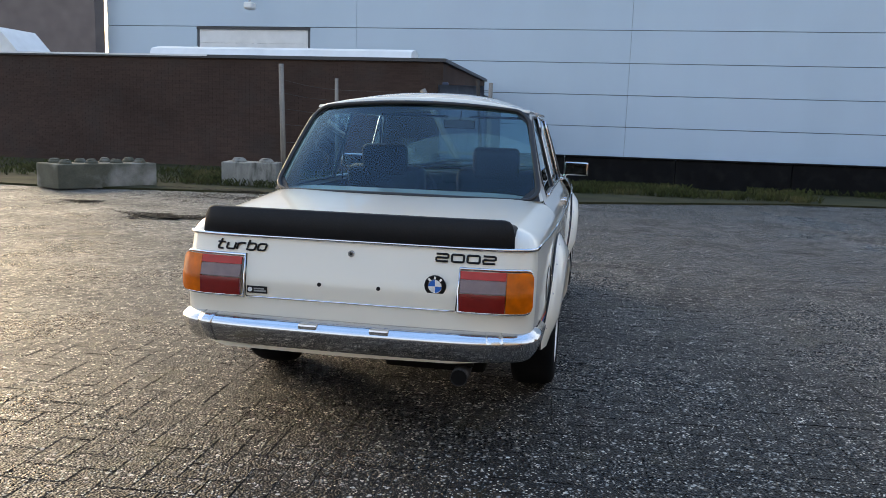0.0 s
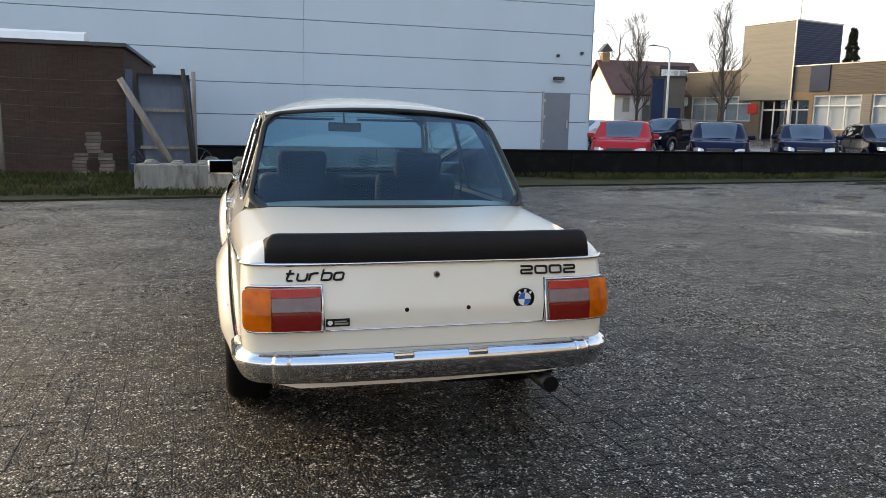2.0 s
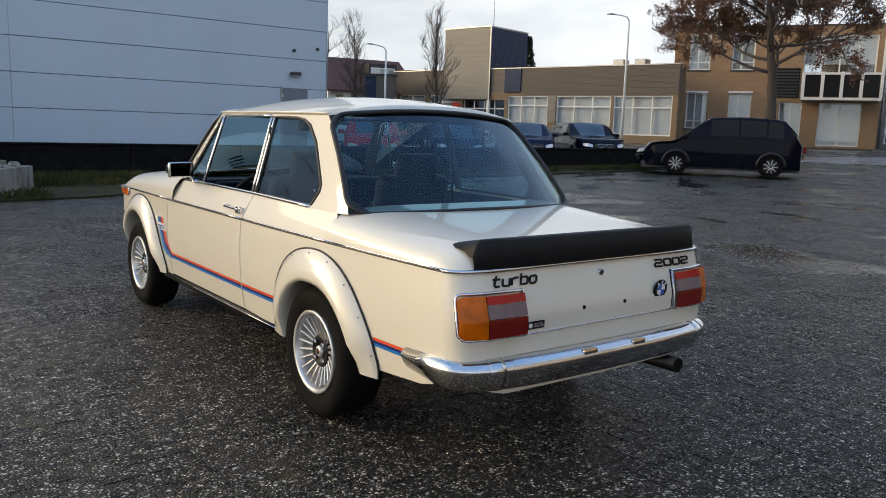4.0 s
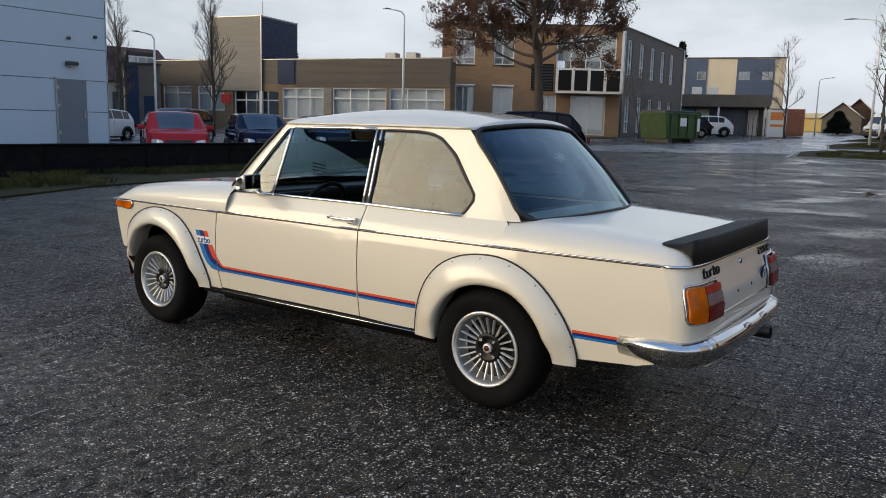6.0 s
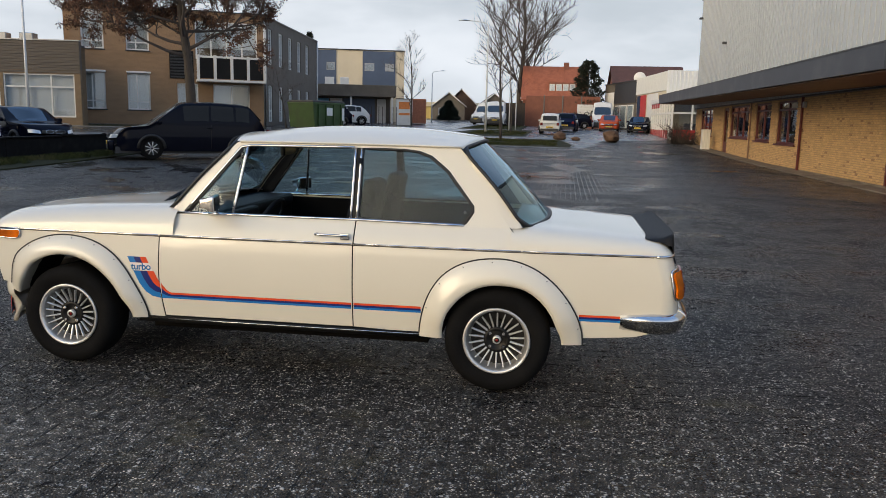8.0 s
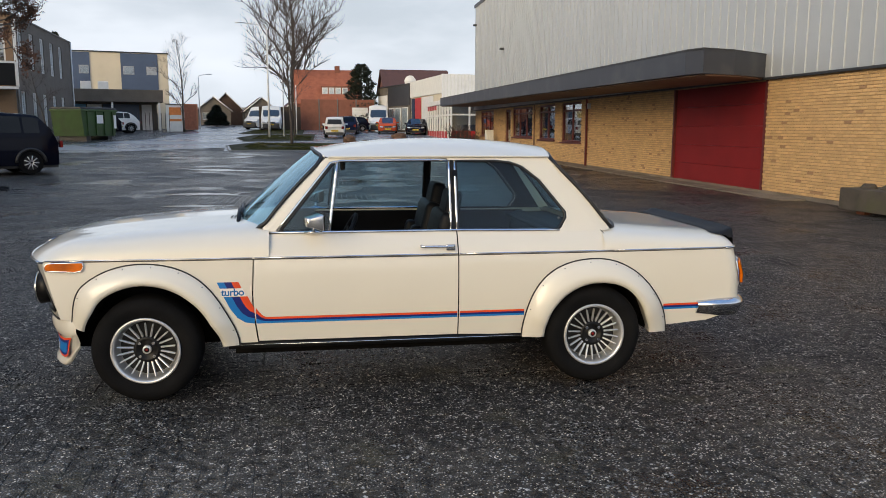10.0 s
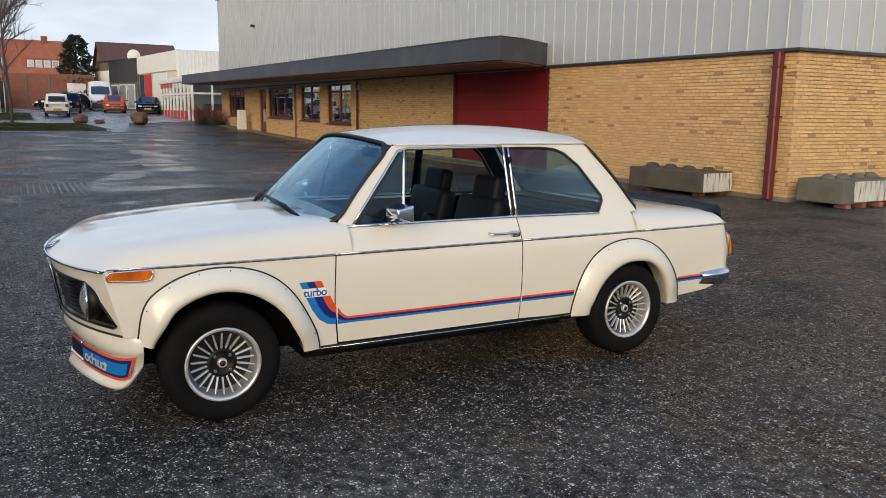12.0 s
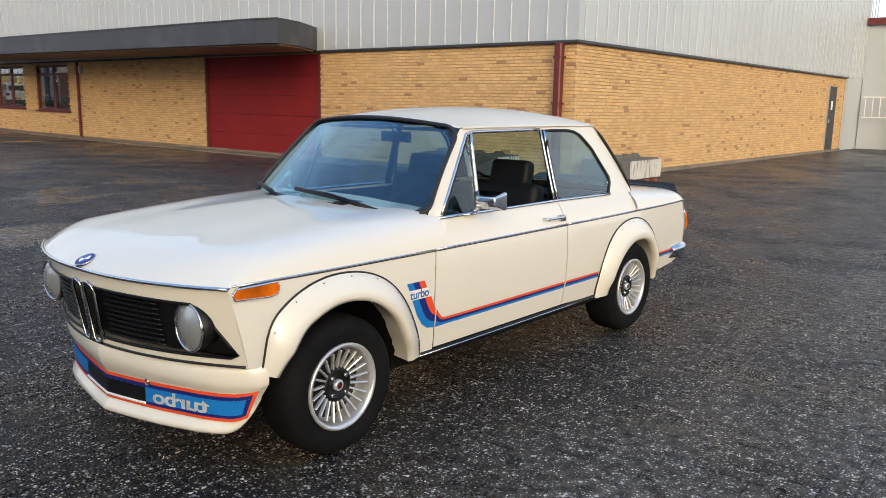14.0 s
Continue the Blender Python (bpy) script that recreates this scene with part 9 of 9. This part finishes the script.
hatch = dict(length=3.9, width=1.72, height=1.52, belt=0.97, bonnet_h=0.96, cowl=0.24, screen_top=0.42, roof_end=0.86, tail_h=0.95, rake=0.10)
vehicle("hatchback", "small red hatchback parked behind the low wall", park(8.8, 21.75, 148), P_RED, **hatch)
vehicle("hatchback", "small navy hatchback with pale headlamps", park(12.05, 21.75, 148), P_NAVY, **hatch)
vehicle("hatchback", "dark blue rounded hatchback behind the wall", park(15.2, 21.75, 146), P_BLUE, **dict(hatch, length=3.95, height=1.48, nose_h=0.58))
vehicle("estate_car", "dark blue estate car with twin grille", park(18.75, 21.7, 152), P_BLACK, 4.7, 1.86, 1.52, 0.97, 0.96, 0.28, 0.44, 0.86, 1.0, 0.57, 0.11, grille="kidney")
vehicle("estate_car", "grey estate car parked further back", park(20.2, 26.4, 100), P_GREY, 4.4, 1.75, 1.45, 0.92, 0.92, 0.27, 0.43, 0.88, 0.98, 0.55, 0.10)
vehicle("crossover", "dark crossover parked by the white house", park(15.6, 32.6, 118), P_BLACK, 4.3, 1.8, 1.6, 1.0, 1.0, 0.25, 0.40, 0.84, 1.05, 0.6, 0.12, wheel_r=0.34)
vehicle("estate_car", "pale car half hidden behind the crossover", park(13.2, 36.0, 110), P_WHITE, 4.2, 1.75, 1.5, 0.95, 0.93, 0.25, 0.42, 0.86, 0.98, 0.55, 0.11)
vehicle("people_carrier", "black-blue people carrier parked in the wet yard", park(16.9, 18.6, 34), P_BLACK, 4.80, 1.98, 1.80, 1.08, 1.02, 0.24, 0.44, 0.86, 1.1, 0.6, 0.12, wheel_r=0.34, base=(1.18, 0.92), tumble=0.80, grille="wide")
# beyond the street
vehicle("crossover", "dark grey car parked beside the waste container", park(52.0, 24.8, 20), P_BLACK, 4.4, 1.8, 1.6, 1.0, 1.0, 0.25, 0.40, 0.84, 1.05, 0.6, 0.12, wheel_r=0.34)
vehicle("crossover", "white sports utility car by the showroom", park(56.6, 25.0, 25), P_WHITE, 4.8, 1.9, 1.66, 1.05, 1.03, 0.27, 0.42, 0.82, 1.08, 0.62, 0.14, wheel_r=0.37)
vehicle("microcar", "boxy white microcar seen from behind on the asphalt", park(55.0, 5.6, -92), P_WHITE, 2.9, 1.5, 1.5, 0.9, 0.9, 0.20, 0.36, 0.94, 0.95, 0.5, 0.05, wheel_r=0.27, base=(0.5, 0.45))
vehicle("hatchback", "dark blue hatchback behind the microcar", park(63.5, 4.3, -95), P_BLUE, **hatch)
vehicle("hatchback", "orange-red hatchback parked nose out", park(65.6, 0.8, 86), P_ORANGE, **dict(hatch, height=1.5))
vehicle("saloon", "dark saloon parked nose out by the shop", park(63.7, -1.5, 80), P_BLACK, 4.4, 1.8, 1.46, 0.92, 0.92, 0.27, 0.44, 0.84, 1.0, 0.55, 0.12)
vehicle("estate_car", "dark car before the red garden wall", park(73.5, 6.6, 8), P_BLACK, 4.6, 1.8, 1.5, 0.95, 0.95, 0.27, 0.43, 0.86, 1.0, 0.55, 0.11)
van = dict(length=5.6, width=2.0, height=2.55, belt=1.35, bonnet_h=1.22, cowl=0.17, screen_top=0.30, roof_end=0.965, tail_h=2.0, nose_h=0.75, rake=0.03, wheel_r=0.35, base=(1.0, 1.2), tumble=0.86, box_van=True)
vehicle("delivery_van", "white delivery van facing down the street", park(74.0, 11.6, 92), P_WHITE, **van)
vehicle("delivery_van", "white delivery van parked by the verge", park(84.0, 14.6, 60), P_WHITE, **van)
vehicle("delivery_van", "white high-roof van by the garden wall", park(74.5, 1.0, 88), P_WHITE, **dict(van, height=2.75))
# ---- trees and shrubs ----
M_BARK = mat("bark", (0.075, 0.06, 0.048), 0.9, var=0.3, scale=3, fine=0.3, bump=0.01, bump_scale=25, streak=(4, 4, 0.8))
M_TWIG = mat("twig", (0.085, 0.07, 0.062), 0.85, var=0.25, scale=2)
M_DEADLEAF = mat("dead_leaf", (0.12, 0.055, 0.03), 0.8, var=0.3, scale=3, per_island=0.4)
M_NEEDLE = mat("conifer_needle", (0.016, 0.024, 0.013), 0.75, var=0.4, scale=3, per_island=0.35)


def grow(label, x, y, height, spread, seed, trunk_r=0.16, start=0.25, levels=4, kids=(9, 5, 4), up=0.55, leaves=0, z=None, twig_r=0.008, lean=(0, 0)):
    """A tree: tapered trunk, forking limbs and twigs, and leaves if it has kept any."""
    rng = random.Random(seed)
    z = rise(x, y) - 0.05 if z is None else z
    t = thing("tree", label, "tree", pose(x, y, z))
    trunk, limbs = bmesh.new(), bmesh.new()
    leaf_v, leaf_f = [], []

    def stem(bm, p, d, length, r, n, sides, wob):
        pts, rs = [p], [r]
        for i in range(n):
            d = (d + Vector((rng.gauss(0, wob), rng.gauss(0, wob), rng.gauss(0, wob * 0.6) + 0.03))).normalized()
            p = p + d * (length / n)
            pts.append(p)
            rs.append(max(twig_r * 0.6, r * (1 - 0.8 * (i + 1) / n)))
        tube(bm, pts, rs, sides)
        return pts, rs, d
    tp, tr, _ = stem(trunk, Vector((0, 0, 0)), Vector((lean[0], lean[1], 1)).normalized(), height * 0.92, trunk_r, 12, 10, 0.035)

    def branch(base, bd, length, r, level):
        pts, rs, d = stem(limbs, base, bd, length, r, 4 if level < 3 else 3, 6 if level < 2 else 4 if level < 3 else 3, 0.16)
        if level >= levels - 1:
            if leaves:
                for _ in range(leaves):
                    q = pts[rng.randint(1, len(pts) - 1)] + Vector([rng.gauss(0, 0.10) for _ in range(3)])
                    a, b = Vector([rng.gauss(0, 1) for _ in range(3)]).normalized() * 0.062, Vector([rng.gauss(0, 1) for _ in range(3)]).normalized() * 0.05
                    i = len(leaf_v)
                    leaf_v.extend([q, q + a + b * 0.8, q + a * 2, q + a - b * 0.8])
                    leaf_f.append((i, i + 1, i + 2, i + 3))
            return
        for k in range(kids[min(level, len(kids) - 1)]):
            f = rng.uniform(0.3, 1.0)
            i = min(len(pts) - 2, int(f * (len(pts) - 1)))
            p = pts[i].lerp(pts[i + 1], f * (len(pts) - 1) - i)
            side = Vector((rng.gauss(0, 1), rng.gauss(0, 1), rng.gauss(0.2, 0.6))).normalized()
            nd = (d * 0.75 + side * 0.7 + Vector((0, 0, up * 0.4))).normalized()
            branch(p, nd, length * rng.uniform(0.42, 0.62), max(twig_r, r * 0.5), level + 1)
    n0 = kids[0]
    for k in range(n0):
        f = start + (0.97 - start) * (k + 0.5) / n0
        i = min(11, int(f * 12))
        p = tp[i].lerp(tp[i + 1], f * 12 - i)
        a = k * 2.4 + rng.uniform(-0.5, 0.5)
        e = up + rng.uniform(-0.15, 0.25)
        d = Vector((math.cos(a), math.sin(a), e * 1.6)).normalized()
        ln = spread * (1.15 - 0.55 * abs(f - 0.45) * 1.6) * rng.uniform(0.8, 1.1)
        branch(p, d, ln, max(twig_r * 1.5, tr[i] * 0.5), 1)
    part("trunk", trunk, M_BARK, t)
    tagged(part("crown", limbs, M_TWIG, t), kind="stuff")
    if leaf_v:
        me = bpy.data.meshes.new("foliage")
        me.from_pydata([tuple(v) for v in leaf_v], [], leaf_f)
        me.materials.append(M_DEADLEAF)
        o = new("foliage", me)
        o.parent = t
        tagged(o, "brown withered leaves", kind="stuff")
    return t


grow("broad oak holding brown withered leaves", 32.2, 23.3, 10.2, 3.9, 11, 0.30, 0.37, 5, (18, 6, 5, 4), 0.22, 46, twig_r=0.009)
grow("slim upright bare tree in the car park", 22.0, 45.0, 7.5, 1.4, 21, 0.11, 0.22, 4, (26, 7, 6), 1.25, twig_r=0.006)
grow("slim upright bare tree by the low office", 23.65, 38.9, 7.5, 1.4, 22, 0.11, 0.22, 4, (26, 7, 6), 1.25, twig_r=0.006)
grow("young bare street tree on the grass island", 40.6, 8.3, 7.4, 1.5, 31, 0.09, 0.30, 4, (14, 5, 4), 0.85)
grow("young bare street tree on the verge", 53.9, 8.6, 5.6, 1.2, 32, 0.06, 0.35, 4, (10, 5, 4), 0.8)
grow("large spreading bare tree beside the street", 93.9, 10.4, 15.3, 6.8, 41, 0.45, 0.20, 5, (18, 7, 6, 4), 0.62, twig_r=0.012)
grow("bare birch before the cream block", 66.0, 18.5, 8.0, 2.0, 51, 0.10, 0.2, 4, (16, 6, 5), 0.7)
grow("bare tree rising behind the white house", 30.5, 64.0, 9.0, 2.6, 61, 0.14, 0.25, 4, (14, 6, 5), 0.6)
grow("small bare tree before the office side", 46.6, 23.5, 4.6, 1.3, 71, 0.06, 0.35, 4, (9, 5, 4), 0.6)


def conifer(label, x, y, h, r, seed, base_z, blunt=0.75):
    rng = random.Random(seed)
    t = thing("conifer", label, "tree", pose(x, y, base_z))
    part("trunk", rodded((0, 0, 0), (0, 0, h), 0.14, 0.04, 8), M_BARK, t)
    verts, faces = [], []
    for _ in range(3400):
        f = rng.random() ** 1.25
        z = h * (0.12 + 0.88 * f)
        rad = r * (1.03 - f) ** blunt * min(1.0, 0.7 + 3 * f) * (0.25 + 0.75 * rng.random() ** 0.6) * (0.85 + 0.15 * math.sin(z * 5.1))
        a = rng.uniform(0, 6.283)
        c = Vector((rad * math.cos(a), rad * math.sin(a), z))
        out = Vector((math.cos(a), math.sin(a), 0.35))
        for _ in range(3):
            d = (out + Vector([rng.gauss(0, 0.5) for _ in range(3)])).normalized() * rng.uniform(0.15, 0.4)
            s = d.cross(Vector((rng.gauss(0, 1), rng.gauss(0, 1), 1))).normalized() * 0.07
            i = len(verts)
            verts += [tuple(c - s), tuple(c + s), tuple(c + d)]
            faces.append((i, i + 1, i + 2))
    me = bpy.data.meshes.new("needles")
    me.from_pydata(verts, [], faces)
    me.materials.append(M_NEEDLE)
    o = new("needles", me)
    o.parent = t
    tagged(o, kind="stuff")


conifer("dense dark evergreen behind the garden wall", 83.6, 2.3, 7.3, 2.5, 5, 1.0, 0.45)
conifer("dark evergreen rising behind the tower", 61.0, 71.8, 10.8, 1.6, 6, 1.2)
conifer("distant spruce tip above the office roof", 66.5, 33.0, 9.6, 1.6, 7, 0.9)
conifer("distant spruce behind the cream block", 90.0, 36.0, 10.6, 1.9, 8, 1.2)
conifer("olive shrub at the street's end", 104.0, 20.6, 2.8, 1.9, 9, 1.4)


def shrub(label, x, y, n, h, seed):
    rng = random.Random(seed)
    s = thing("shrub", label, "shrub", pose(x, y, rise(x, y) - 0.02))
    bm = bmesh.new()
    for _ in range(n):
        a, r = rng.uniform(0, 6.28), rng.uniform(0.1, 1.0)
        p = Vector((rng.gauss(0, 0.35), rng.gauss(0, 0.35), 0))
        q = p + Vector((math.cos(a) * r * 0.6, math.sin(a) * r * 0.6, h * rng.uniform(0.4, 0.8)))
        w = q + Vector((rng.gauss(0, 0.3), rng.gauss(0, 0.3), h * rng.uniform(0.05, 0.3)))
        tube(bm, [p, q, w], [0.014, 0.010, 0.006], 3)
    tagged(part("stem_mass", bm, M_TWIG, s), kind="stuff")


shrub("bare twiggy shrub at the hall's corner", 45.6, -2.4, 160, 1.3, 3)
shrub("low bare shrub by the hall's corner", 44.6, -2.9, 90, 0.8, 4)
# twig and leaves lying in the yard
tw = thing("fallen_twig", "small dark twig lying on the wet paving", "twig", pose(15.3, 5.5, 0.0))
part("stick", tubed([(-0.3, -0.02, 0.03), (0, 0.03, 0.05), (0.35, -0.05, 0.02)], [0.02, 0.03, 0.012], 5), M_BARK, tw)
part("stick", tubed([(0.05, 0.03, 0.05), (0.2, 0.16, 0.03)], [0.014, 0.006], 5), M_BARK, tw)
rng_l = random.Random(12)
lv, lf = [], []
for cx, cy, rx, ry, n in ((-5.55, 10.15, 0.75, 0.30, 1500), (-7.5, 11.3, 0.35, 0.12, 400), (-5.6, 12.9, 1.5, 0.4, 600), (-6.6, 14.1, 1.8, 0.3, 600), (-3.0, 8.0, 3.0, 3.0, 50), (-5.0, 6.5, 2.5, 2.5, 30)):
    for _ in range(n):
        a, r = rng_l.uniform(0, 6.283), math.sqrt(rng_l.random())
        r *= 0.75 + 0.35 * math.sin(3 * a + cx) + 0.25 * math.sin(7 * a - cy)
        x, y = cx + rx * r * math.cos(a), cy + ry * r * math.sin(a)
        s, b = rng_l.uniform(0.012, 0.035), rng_l.uniform(0, 6.28)
        z0 = 0.006 + rng_l.random() * 0.02
        i = len(lv)
        lv += [(x + s * math.cos(b), y + s * math.sin(b), z0), (x + s * 0.5 * math.cos(b + 1.6), y + s * 0.5 * math.sin(b + 1.6), z0 + 0.006), (x - s * math.cos(b), y - s * math.sin(b), z0 + 0.003), (x + s * 0.5 * math.cos(b - 1.6), y + s * 0.5 * math.sin(b - 1.6), z0 + 0.008)]
        lf.append((i, i + 1, i + 2, i + 3))
me_l = bpy.data.meshes.new("leaf_litter")
me_l.from_pydata(lv, [], lf)
me_l.materials.append(mat("wet_leaf", (0.016, 0.010, 0.007), 0.6, spec=0.2, var=0.3, per_island=0.5))
tagged(new("leaf_litter", me_l), "dark wet leaf litter in patches on the paving", "leaf litter", kind="stuff")
# ---- paving stones and bricks ----
def build_pavers():
    """Herringbone paving near the coupe: the nearest stones are parts, the rest one mesh."""
    pv = thing("pavement", "wet herringbone paving of dark aggregate stones", "pavement", kind="structure")
    L, W, J, H = 0.23, 0.115, 0.0026, 0.008
    rng = random.Random(9)

    def stone(cx, cy, ang, jit):
        a, b = (L / 2 - J / 2, W / 2 - J / 2) if ang == 0 else (W / 2 - J / 2, L / 2 - J / 2)
        dz = [rng.uniform(-0.0016, 0.0016) for _ in range(4)]
        c = 0.003
        base = [(-a, -b), (a, -b), (a, b), (-a, b)]
        lo = [(cx + x, cy + y, -H) for x, y in base]
        mid = [(cx + x, cy + y, dz[i] - 0.003 + jit) for i, (x, y) in enumerate(base)]
        hi = [(cx + x * (1 - c / a), cy + y * (1 - c / b), dz[i] + jit) for i, (x, y) in enumerate(base)]
        f = [(8, 9, 10, 11)]
        for i in range(4):
            j = (i + 1) % 4
            f += [(i, j, 4 + j, 4 + i), (4 + i, 4 + j, 8 + j, 8 + i)]
        return lo + mid + hi, f

    spots = []
    n = 160
    for i in range(-n, n):
        for j in range(-n, n):
            # herringbone: unit of one lying and one standing stone on a diagonal lattice
            k = (i - j) % 4
            x, y = i * W, j * W
            if k == 0:
                spots.append((x + W, y + W / 2, 0))
            elif k == 2:
                spots.append((x + W / 2, y, 90))
    ox, oy = -2.0, 6.0
    ca, sa = math.cos(radians(2.8)), math.sin(radians(2.8))
    verts, faces, single = [], [], []
    for x, y, a in spots:
        if math.hypot(x - 0.2, y) > 12.5:
            continue
        wx, wy = x + ox, y + oy
        if wy > 13.0 or wx > 9.5:
            continue
        vs, fs = stone(x, y, a, 0.0)
        if -4.4 < wx < -2.2 and 3.0 < wy < 6.2 and len(single) < 300:
            single.append((vs, fs))
            continue
        i = len(verts)
        verts += vs
        faces += [tuple(i + q for q in f) for f in fs]

    def put(vs):
        return [(ca * x - sa * y + ox, sa * x + ca * y + oy, z + rise(x + ox, y + oy)) for x, y, z in vs]
    me = bpy.data.meshes.new("paving_stones")
    me.from_pydata(put(verts), [], faces)
    me.materials.append(M_PAVER)
    o = new("paving_stones", me)
    o.parent = pv
    tagged(o, kind="stuff")
    for vs, fs in single:
        me = bpy.data.meshes.new("paver")
        me.from_pydata(put(vs), [], fs)
        me.materials.append(M_PAVER)
        p = new("paver", me)
        p.parent = pv
    # sand between the stones, just under their edges
    sand = bmesh.new()
    step, seen = 0.8, {}
    for i in range(-16, 16):
        for j in range(-16, 16):
            corners = [(i + di, j + dj) for di, dj in ((0, 0), (1, 0), (1, 1), (0, 1))]
            if any(math.hypot(p * step - 0.2, q * step) > 12.2 or q * step + oy > 12.8 or p * step + ox > 9.3 for p, q in corners):
                continue
            for c in corners:
                if c not in seen:
                    seen[c] = sand.verts.new(put([(c[0] * step, c[1] * step, -0.0048)])[0])
            sand.faces.new([seen[c] for c in corners])
    part("joint_sand", sand, M_JOINT, pv)


build_pavers()


def build_bricks():
    """Bricks of the yellow hall: the nearest as parts, the rest joined."""
    BL, BH, J = 0.205, 0.054, 0.011
    rng = random.Random(17)
    holes = HALL_WINS + [(36.2, 37.4, 0.0, 2.45), (10.8, 15.7, 0.0, 2.6)]
    m_one = bpy.data.meshes.new("brick")

    def boxmesh(l):
        c = 0.004
        v = [(0, 0, 0), (l, 0, 0), (l, 0, BH), (0, 0, BH), (c, 0.010, c), (l - c, 0.010, c), (l - c, 0.010, BH - c), (c, 0.010, BH - c)]
        f = [(7, 6, 5, 4), (0, 4, 5, 1), (1, 5, 6, 2), (2, 6, 7, 3), (3, 7, 4, 0)]
        return v, f
    v, f = boxmesh(BL)
    m_one.from_pydata(v, [], f)
    m_one.materials.append(M_BRICK)
    for wall, horizontal, length in ((hall_front, True, 42.5), (hall_side, False, 18.6)):
        verts, faces, n = [], [], 0
        z, row = 0.08, 0
        while z < BTOP - 0.08:
            s = -(BL + J) * (0.5 if row % 2 else 0.0) - (0.07 if row % 4 > 1 else 0)
            while s < length:
                a, b = max(0.0, s), min(length, s + BL)
                s += BL + J
                if b - a < 0.04:
                    continue
                x = BX + a
                if horizontal and any(h[0] - 0.01 < BX + (a + b) / 2 < h[1] + 0.01 and h[2] - 0.03 < z + BH / 2 < h[3] + 0.02 for h in holes):
                    continue
                d = rng.uniform(-0.0025, 0.0025)
                whole = abs(b - a - BL) < 1e-6
                near = n < 300 and whole and ((horizontal and 1.0 < a < 4.6 and 0.5 < z) or (not horizontal and False))
                if near:
                    o = new("brick", m_one)
                    o.parent = wall
                    o.matrix_basis = Matrix.Translation((x, BY - 0.012 + 0.002 + d, z))
                    n += 1
                    continue
                vs, fs = boxmesh(b - a)
                i = len(verts)
                if horizontal:
                    verts += [(x + p[0], BY - 0.012 + 0.002 + d + p[1], z + p[2]) for p in vs]
                else:
                    verts += [(BX + 0.005 - d - p[1], BY - a - p[0], z + p[2]) for p in vs]
                faces += [tuple(i + q for q in g) for g in fs]
            z += BH + J
            row += 1
        me = bpy.data.meshes.new("brickwork")
        me.from_pydata(verts, [], faces)
        me.materials.append(M_BRICKS)
        o = new("brickwork", me)
        o.parent = wall
        tagged(o, kind="stuff")


build_bricks()
